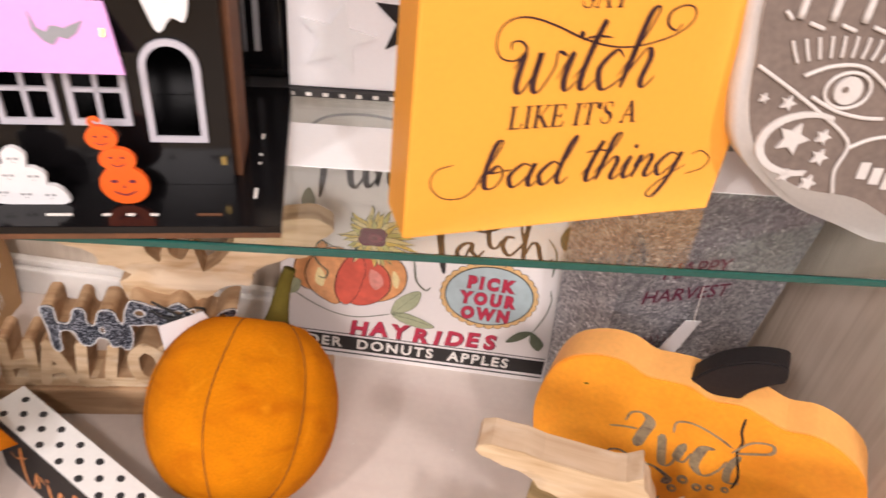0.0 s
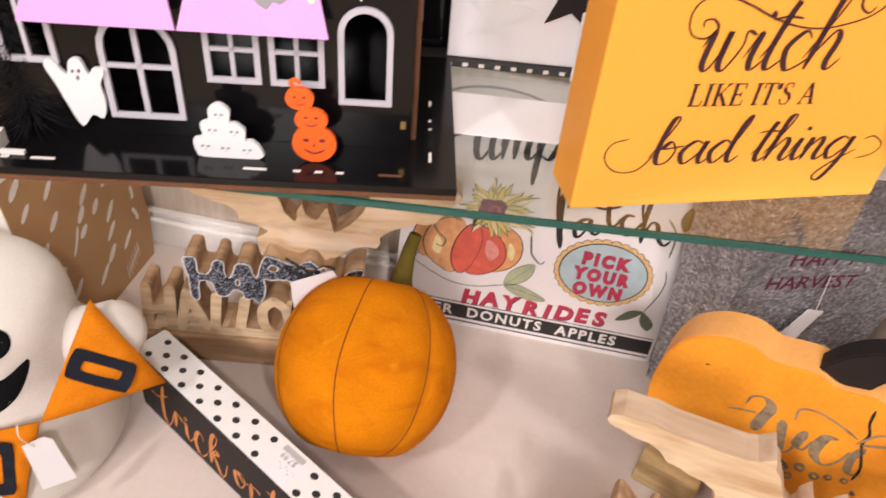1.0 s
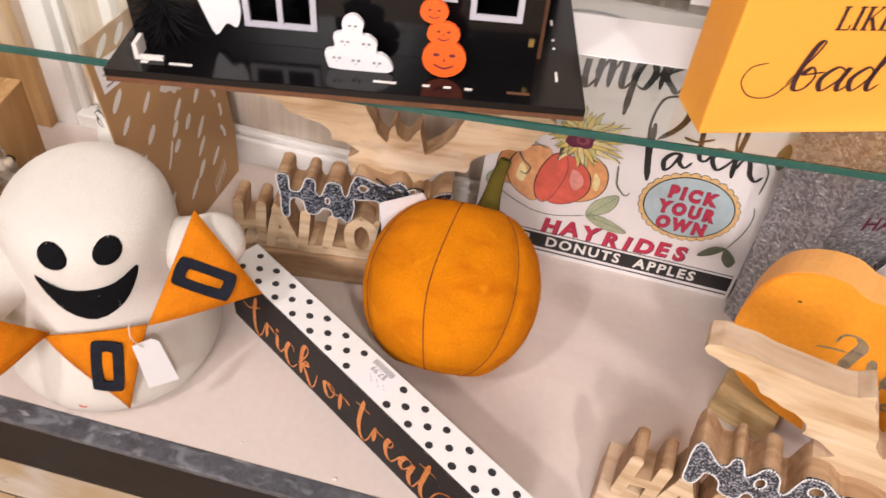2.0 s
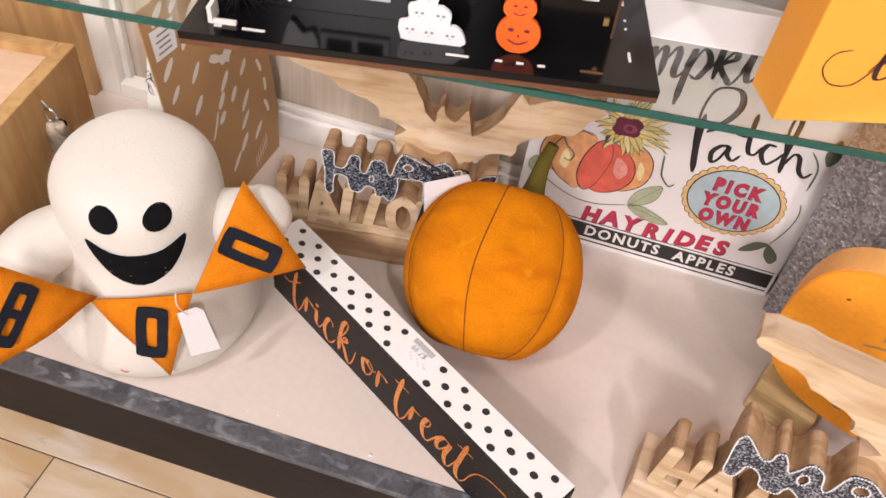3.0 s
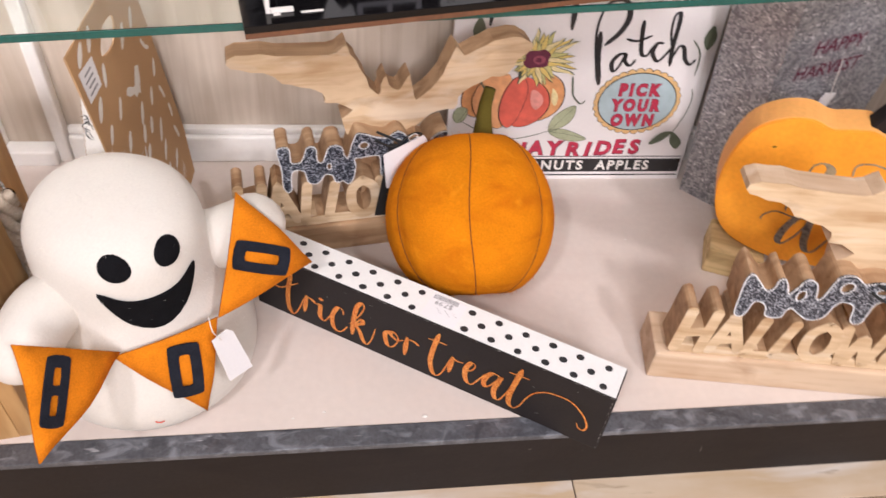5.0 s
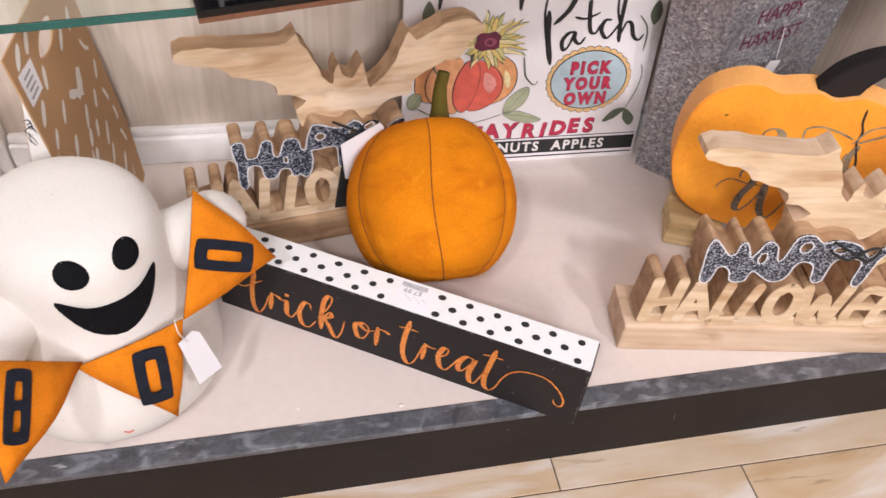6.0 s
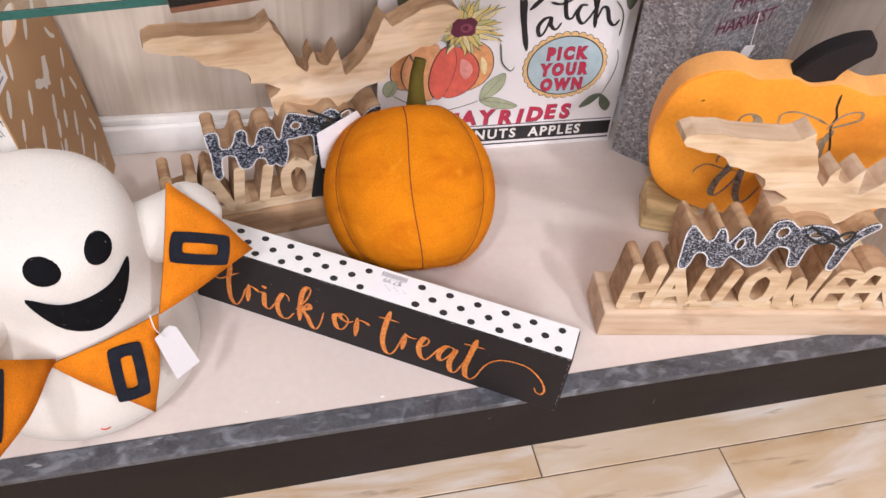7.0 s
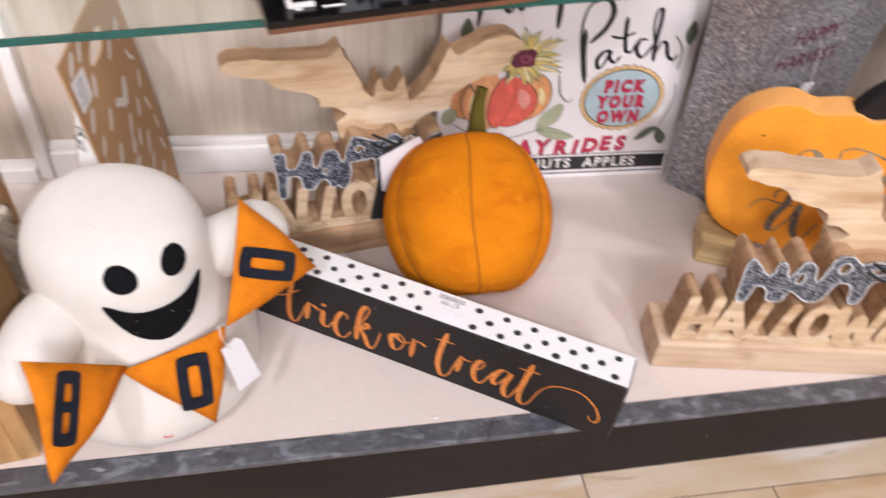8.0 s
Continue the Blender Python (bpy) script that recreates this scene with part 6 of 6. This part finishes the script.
        for px in (x0 + 0.013, x1 - 0.009):
            part("peg", box(px - 0.0011, px + 0.0011, -0.001, 0.001, 0.0175, 0.0215, 0, None, A @ UP.inverted()), M_BRASS, aw)
    # orange pumpkin stack
    J = Matrix.Translation((0.186, 0.020, 0.0082)) @ UP
    o = circle(0.003, 0.0120, 0.0125, 18, 0.0118) 
    stack = part("lantern_cutout", slab(o, 0.003, 0, J), M_NEON, t, "neon orange stacked jack-o'-lanterns")
    part("pumpkin", slab(circle(0.0018, 0.0275, 0.0092, 16, 0.0072), 0.003, 0, J @ Matrix.Translation((0, 0, 0.0002))), M_NEON, stack)
    part("pumpkin", slab(circle(-0.0040, 0.0400, 0.0078, 16, 0.0068), 0.003, 0, J @ Matrix.Translation((0, 0, -0.0002))), M_NEON, stack)
    part("curl", tube([J @ p for p in spline([(-0.006, 0.0455, -0.0015), (-0.0085, 0.0490, -0.0015), (-0.006, 0.0510, -0.0015), (-0.0035, 0.0490, -0.0015)], 5)], 0.0013, sides=6), M_NEON, stack)
    for cx, cz, k in ((0.003, 0.0120, 1.0), (0.0018, 0.0275, 0.62), (-0.0040, 0.0400, 0.55)):
        bm = print_([circle(cx - 0.0045 * k, cz + 0.003 * k, 0.0019 * k, 8, 0.0011 * k), circle(cx + 0.0045 * k, cz + 0.003 * k, 0.0019 * k, 8, 0.0011 * k), [(cx - 0.0008 * k, cz - 0.001 * k), (cx + 0.0008 * k, cz - 0.001 * k), (cx, cz + 0.001 * k)]], 0.0007, J)
        swash([(cx - 0.006 * k, cz - 0.003 * k), (cx, cz - 0.0055 * k), (cx + 0.006 * k, cz - 0.003 * k)], 0.001 * k, 0.001 * k, bm, J, 0.0007)
        part("carved_face", bm, M_PLUM, stack)
    # white skull pile
    K = Matrix.Translation((0.139, 0.020, 0.0082)) @ UP
    sk = part("skull_cutout", slab([tuple(p[:2]) for p in spline([(-0.012, 0.0), (0.0185, 0.0), (0.0195, 0.007), (0.0150, 0.0115), (0.0115, 0.012), (0.0118, 0.0185), (0.0070, 0.0225), (0.0035, 0.0230), (0.0045, 0.0300), (-0.0010, 0.0345), (-0.0070, 0.0310), (-0.0075, 0.0240), (-0.0125, 0.0215), (-0.0120, 0.0135), (-0.0175, 0.0110), (-0.0165, 0.0030)], 3, True)], 0.003, 0, K), M_PUREWHITE, t, "white cut-out pile of skulls")
    for cx, cz in ((-0.0015, 0.028), (-0.006, 0.018), (0.006, 0.0175), (-0.011, 0.0075), (0.0, 0.0065), (0.012, 0.006)):
        part("skull_face", print_([circle(cx - 0.0016, cz, 0.0010, 8, 0.0008), circle(cx + 0.0016, cz, 0.0010, 8, 0.0008), circle(cx, cz - 0.0021, 0.0004, 6)], 0.0004, K), M_GREYINK, sk)
    # ghosts on the wall
    gh = [(-0.003, -0.022), (0.004, -0.014), (0.010, -0.016), (0.013, -0.005), (0.012, 0.005), (0.016, 0.014), (0.010, 0.015), (0.007, 0.011), (0.004, 0.020), (-0.002, 0.019), (-0.005, 0.010), (-0.011, 0.019), (-0.016, 0.016), (-0.012, 0.004), (-0.008, -0.010)]
    for cx, cz, s in ((0.058, 0.036, 1.0), (0.217, 0.120, 0.98)):
        G = Matrix.Translation((cx, y0 - 0.004, cz)) @ UP
        g = part("ghost_motif", slab([tuple(p[:2]) for p in spline([(x * s, y * s) for x, y in gh], 3, True)], 0.0026, 0, G), M_PUREWHITE, t, "white cut-out ghost")
        part("ghost_face", print_([circle(-0.001 * s, 0.013 * s, 0.0008 * s, 8, 0.0012 * s), circle(0.0024 * s, 0.0133 * s, 0.0008 * s, 8, 0.0012 * s), circle(0.001 * s, 0.009 * s, 0.0008 * s, 8, 0.0016 * s)], 0.0004, G), M_INK, g)
    # pegs of the base
    for x in (0.018, 0.034, 0.150, 0.178, 0.190, 0.202, 0.226):
        w = 0.013 if x in (0.034, 0.150, 0.226) else 0.0042
        part("tab", box(x, x + w, 0.0092, 0.0110, 0.0081, 0.0086), M_PLYEDGE if x == 0.226 else M_CHALK, t)
    for y, w in ((0.026, 0.010), (0.062, 0.002), (0.072, 0.002), (0.092, 0.006)):
        part("tab", box(0.2545, 0.2560, y, y + w, 0.0081, 0.0086), M_CHALK, t)
    for z in (0.022, 0.130):
        part("peg", box(0.2370, 0.2400, y0 - 0.0016, y0 - 0.0002, z, z + 0.0045), M_BRASS, t)
    # bottle-brush tree on the base
    bm = bmesh.new()
    rnd = random.Random(3)
    for i in range(1500):
        s = rnd.random()
        a = rnd.uniform(0, 6.283)
        r = 0.026 * (1 - s) ** 0.8 + 0.003
        z = 0.012 + 0.085 * s
        b = Vector((0.022, 0.045, z))
        e = b + Vector((math.cos(a) * r, math.sin(a) * r, rnd.uniform(-0.006, 0.004)))
        q = Vector((-math.sin(a), math.cos(a), 0.3)) * 0.0005
        bm.faces.new((bm.verts.new(b - q), bm.verts.new(b + q), bm.verts.new(e)))
    tr = part("bottle_brush_tree", bm, M_TINSEL, t, "black bristle tree")
    part("trunk", tube([(0.022, 0.045, 0.008), (0.022, 0.045, 0.10)], 0.0012, sides=6), M_TINSEL, tr)
    br = part("white_bracket", box(0.014, 0.0165, 0.012, 0.024, 0.0082, 0.018), M_CHALK, t)
    part("white_bracket_foot", box(0.0167, 0.030, 0.012, 0.0145, 0.0082, 0.0105), M_CHALK, br)
    return t


haunted_house()


# ---- orange box sign ----
# capitals of a high-contrast serif face on a unit height: heavy and hairline strokes, and the advance
SERIF = {
    "L": ([[(.16, 1), (.16, 0)]], [[(.02, 1), (.32, 1)], [(.02, 0), (.58, 0)], [(.58, 0), (.60, .24)]], .68),
    "I": ([[(.16, 1), (.16, 0)]], [[(.02, 1), (.32, 1)], [(.02, 0), (.32, 0)]], .40),
    "K": ([[(.16, 1), (.16, 0)], [(.30, .55), (.64, 0)]], [[(.02, 1), (.32, 1)], [(.02, 0), (.32, 0)], [(.62, 1), (.18, .40)], [(.50, 1), (.74, 1)], [(.50, 0), (.76, 0)]], .80),
    "E": ([[(.16, 1), (.16, 0)]], [[(.02, 1), (.58, 1)], [(.58, 1), (.60, .78)], [(.16, .5), (.44, .5)], [(.44, .62), (.44, .38)], [(.02, 0), (.58, 0)], [(.58, 0), (.60, .24)]], .70),
    "T": ([[(.32, 1), (.32, 0)]], [[(.03, 1), (.61, 1)], [(.03, 1), (.02, .76)], [(.61, 1), (.62, .76)], [(.17, 0), (.47, 0)]], .66),
    "'": ([[(.10, 1), (.08, .70)]], [], .22),
    "S": ([[(.12, .80), (.20, .58), (.42, .44), (.50, .22)]], [[(.46, .76), (.44, .96), (.28, 1.0), (.14, .94), (.12, .78)], [(.50, .22), (.42, .03), (.26, 0), (.10, .06), (.06, .28)]], .62),
    "A": ([[(.36, 1), (.64, 0)]], [[(.36, 1), (.08, 0)], [(.18, .34), (.52, .34)], [(-.02, 0), (.20, 0)], [(.50, 0), (.78, 0)]], .80),
    "Y": ([[(.10, 1), (.36, .46), (.36, 0)]], [[(.62, 1), (.36, .46)], [(-.02, 1), (.26, 1)], [(.50, 1), (.74, 1)], [(.22, 0), (.50, 0)]], .76),
    " ": ([], [], .34),
}


def serif_letters(text, size, m, material, parent):
    x = 0.0
    for ch in text:
        heavy, hair, adv = SERIF[ch]
        if heavy:
            bm = bmesh.new()
            for strokes, w in ((heavy, 0.15), (hair, 0.055)):
                for st in strokes:
                    path = spline([((x + px) * size, py * size) for px, py in st], 5)
                    side = []
                    for i, p in enumerate(path):
                        d = (path[min(i + 1, len(path) - 1)] - path[max(i - 1, 0)]).normalized()
                        q = Vector((-d.y, d.x, 0)) * w * size / 2
                        side.append([bm.verts.new(m @ (p + k * q + Vector((0, 0, 0.0005 if w > 0.1 else 0.0006)))) for k in (1, -1)])
                    for a, b in zip(side, side[1:]):
                        bm.faces.new((a[0], a[1], b[1], b[0]))
            part("letter", bm, material, parent)
        x += adv


def box_sign():
    w, d, h = 0.196, 0.036, 0.204
    t = thing("witch_box_sign", pose(0.203, 0.047, 0.4356, 0, -1.6, 20), "yellow-orange wooden box sign with dark script lettering", "box sign")
    part("panel", box(0, w, 0, d, 0, h, 0.0016), M_BOXORANGE, t)
    F = UP
    script_letters("witch", 0.0212, 0.0036, 0.0011, F @ Matrix.Translation((0.050, 0.0865, 0)) @ Matrix.Diagonal((0.98, 1, 1, 1)), M_BROWNINK, t, 0.12)
    bm = bmesh.new()
    swash([(0.0478, 0.1096), (0.0475, 0.1132), (0.0523, 0.1137), (0.0557, 0.1091), (0.0507, 0.1040), (0.0433, 0.1054), (0.0396, 0.1119), (0.0404, 0.1199), (0.0464, 0.1250), (0.0559, 0.1254), (0.0694, 0.1211), (0.0839, 0.1148), (0.0983, 0.1104), (0.1119, 0.1091), (0.1246, 0.1110), (0.1379, 0.1157), (0.1451, 0.1227), (0.1435, 0.1288), (0.1369, 0.1301), (0.1304, 0.1266), (0.1309, 0.1205), (0.1362, 0.1173), (0.1391, 0.1209)], 0.0016, 0.0009, bm, F)
    part("flourish", bm, M_BROWNINK, t)
    serif_letters("LIKE IT'S A", 0.0126, F @ Matrix.Translation((0.0520, 0.0660, 0)), M_BROWNINK, t)
    serif_letters("SAY", 0.0118, F @ Matrix.Translation((0.0800, 0.1300, 0)), M_BROWNINK, t)
    script_letters("bad thing", 0.0148, 0.0028, 0.0010, F @ Matrix.Translation((0.040, 0.0290, 0)) @ Matrix.Diagonal((1.14, 1, 1, 1)), M_BROWNINK, t, 0.12)
    bm = bmesh.new()
    swash([(0.0431, 0.0377), (0.0339, 0.0257), (0.0210, 0.0256), (0.0132, 0.0343), (0.0156, 0.0434), (0.0249, 0.0464)], 0.0009, 0.0007, bm, F)
    part("flourish", bm, M_BROWNINK, t)
    bm = bmesh.new()
    swash([(0.1704, 0.0283), (0.1810, 0.0312), (0.1842, 0.0375), (0.1769, 0.0435), (0.1707, 0.0416)], 0.0009, 0.0007, bm, F)
    part("flourish", bm, M_BROWNINK, t)
    bm = bmesh.new()
    swash([(0.058, 0.168), (0.062, 0.156), (0.060, 0.142), (0.054, 0.140)], 0.0040, 0.0014, bm, F)
    part("initial", bm, M_BROWNINK, t)
    return t


box_sign()


# ---- white star box, black lantern, hand ornament ----
def star_outline(cx, cy, r, turn=0.0, k=0.42):
    return [(cx + (r if i % 2 == 0 else r * k) * math.sin(math.pi * i / 5 + turn), cy + (r if i % 2 == 0 else r * k) * math.cos(math.pi * i / 5 + turn)) for i in range(10)]


def star_box():
    t = thing("star_box", GLASS @ pose(0.134, 0.181, 0.4324, 0, 0, 1), "white box of paper stars with a spotted black rim", "decoration")
    part("box", box(0.0, 0.125, 0.0, 0.045, 0.0066, 0.075, 0.001), M_CARD, t)
    part("tray", box(-0.052, 0.118, -0.004, 0.048, 0.0, 0.0064, 0.001), M_INK, t, "black tray rim with white spots")
    for i in range(14):
        part("spot", box(-0.048 + 0.012 * i, -0.044 + 0.012 * i, -0.0044, -0.0041, 0.0014, 0.0042), M_CHALK, t)
    F = Matrix.Translation((0, -0.0022, 0)) @ UP
    part("white_star", slab(star_outline(0.034, 0.044, 0.028, 0.2), 0.002, 0, F), M_PUREWHITE, t, "white card star")
    part("black_star", slab(star_outline(0.086, 0.060, 0.028, 0.1), 0.002, 0, F), M_BLACKPAINT, t, "black card star")
    part("card", box(0.092, 0.128, -0.0090, -0.0070, 0.0, 0.052, 0.0006), M_CARD, t, "white card in front")
    rnd = random.Random(8)
    for i in range(14):
        x, z = rnd.uniform(0.0, 0.11), rnd.uniform(0.076, 0.09)
        part("raffia_strand", tube(spline([(x, rnd.uniform(-0.004, 0.03), z), (x + rnd.uniform(-.02, .03), rnd.uniform(-0.008, 0.03), z + rnd.uniform(-.004, .012)), (x + rnd.uniform(-.03, .05), rnd.uniform(-0.004, 0.03), z + rnd.uniform(-.012, .02))], 4), 0.0012, sides=5), M_RAFFIA, t)
    return t


star_box()


def lantern():
    t = thing("black_lantern", GLASS @ pose(0.088, 0.186, 0.4390, 0, 0, 3), "glossy black lantern with rounded corners", "lantern")
    part("body", box(0.0, 0.046, 0.0, 0.036, 0.0, 0.130, 0.008, seg=3), M_LACQUER, t, "", True)
    part("slot", box(0.022, 0.026, -0.0012, -0.0002, 0.022, 0.11), M_GREYINK, t, "grey vertical slot")
    return t


lantern()


def hand_ornament():
    t = thing("moon_ornament", GLASS @ pose(0.429, 0.032, 0.4325, -6, 0, 2), "grey-brown ceramic ornament with raised white eye, moon and stars", "ornament")
    o = [tuple(p[:2]) for p in spline([(0.090, 0.0), (0.045, 0.012), (0.008, 0.027), (-0.022, 0.052), (-0.033, 0.078), (-0.037, 0.110), (-0.040, 0.150), (-0.02, 0.185), (0.06, 0.19), (0.12, 0.17), (0.135, 0.10), (0.130, 0.030)], 5, True)]
    i_ = [tuple(p[:2]) for p in spline([(0.090, 0.016), (0.050, 0.031), (0.012, 0.037), (-0.016, 0.056), (-0.029, 0.080), (-0.034, 0.110), (-0.037, 0.148), (-0.018, 0.181), (0.058, 0.186), (0.115, 0.167), (0.130, 0.10), (0.124, 0.038)], 5, True)]
    part("body", slab(o, 0.030, 0.004, UP), M_RELIEF, t, "white glazed rim", True)
    part("face", slab(i_, 0.0004, 0, Matrix.Translation((0, -0.0005, 0)) @ UP), M_STONE, t, "grey-brown washed face")

    def raised(name, o, h=0.0022):
        return part(name, slab(o, h, 0.0005, Matrix.Translation((0, -0.0008 - h, 0)) @ UP), M_RELIEF, t)

    for cx, cz, r in ((-0.001, 0.066, 0.0098), (0.016, 0.068, 0.0048), (0.018, 0.056, 0.0052), (0.0165, 0.040, 0.0054), (0.0015, 0.044, 0.0045), (-0.010, 0.086, 0.0045), (-0.024, 0.088, 0.0030)):
        raised("star", star_outline(cx, cz, r, 0.3, 0.5))
    arc = [1.1 + 0.24 * k for k in range(17)]
    mo = [(0.006 + 0.0270 * math.cos(a), 0.063 + 0.0190 * math.sin(a)) for a in arc]
    mi = [(0.008 + 0.0240 * math.cos(a), 0.063 + 0.0160 * math.sin(a)) for a in arc[::-1]]
    raised("moon", mo + mi)

    def line(name, pts, r):
        return part(name, tube([(p.x, -0.0016, p.y) for p in spline(pts, 6)], r, sides=6), M_RELIEF, t, "", True)

    line("eye_lid", [(-0.006, 0.101), (0.008, 0.107), (0.026, 0.107), (0.046, 0.094)], 0.0012)
    line("eye_lid", [(0.002, 0.090), (0.018, 0.083), (0.034, 0.080), (0.046, 0.080)], 0.0012)
    line("eye_rim", [(0.0205 + 0.0125 * math.cos(k * 0.5236), 0.0945 + 0.0098 * math.sin(k * 0.5236)) for k in range(13)], 0.0011)
    raised("iris", circle(0.0205, 0.0945, 0.0078, 18), 0.002)
    part("pupil", print_([circle(0.0180, 0.0955, 0.0018, 12)], 0.0034, UP), M_STONE, t)
    for k in range(11):
        x = -0.012 + 0.0056 * k
        zb = 0.106 + 0.006 * math.sin(math.pi * (k + 1) / 12)
        line("lash", [(x, zb), (x - 0.0035 + 0.0007 * k, zb + 0.006), (x - 0.006 + 0.0011 * k, zb + 0.011)], 0.0010)
    line("cord_line", [(-0.032, 0.105), (-0.010, 0.093), (0.012, 0.080), (0.027, 0.070), (0.0325, 0.062), (0.030, 0.048), (0.034, 0.034)], 0.0012)
    line("cord_line", [(0.0325, 0.062), (0.044, 0.068), (0.058, 0.070), (0.080, 0.068)], 0.0012)
    for k in range(5):
        line("column", [(-0.018 + 0.017 * k, 0.130), (-0.017 + 0.017 * k, 0.160)], 0.0022)
    line("band", [(-0.026, 0.133), (-0.022, 0.1295)], 0.0012)
    for k in range(4):
        line("band", [(-0.012 + 0.017 * k, 0.128), (-0.004 + 0.017 * k, 0.1255)], 0.0012)
        part("worn_word", box(0.044 + 0.0085 * k, 0.050 + 0.0085 * k, -0.0020, -0.0010, 0.044 - 0.003 * k, 0.054 - 0.003 * k), M_RELIEF, t)
    return t


hand_ornament()
# dark red box at the back of the glass
bx = thing("red_box", GLASS @ pose(0.385, 0.215, 0.4324, 0, 0, 2), "dark red box standing behind the shelf ornaments", "box")
part("body", box(0.0, 0.22, 0.0, 0.06, 0.0, 0.15, 0.002), M_PLUM, bx)
part("lid", box(-0.002, 0.222, -0.002, 0.062, 0.1502, 0.172, 0.002), M_PLUM, bx)
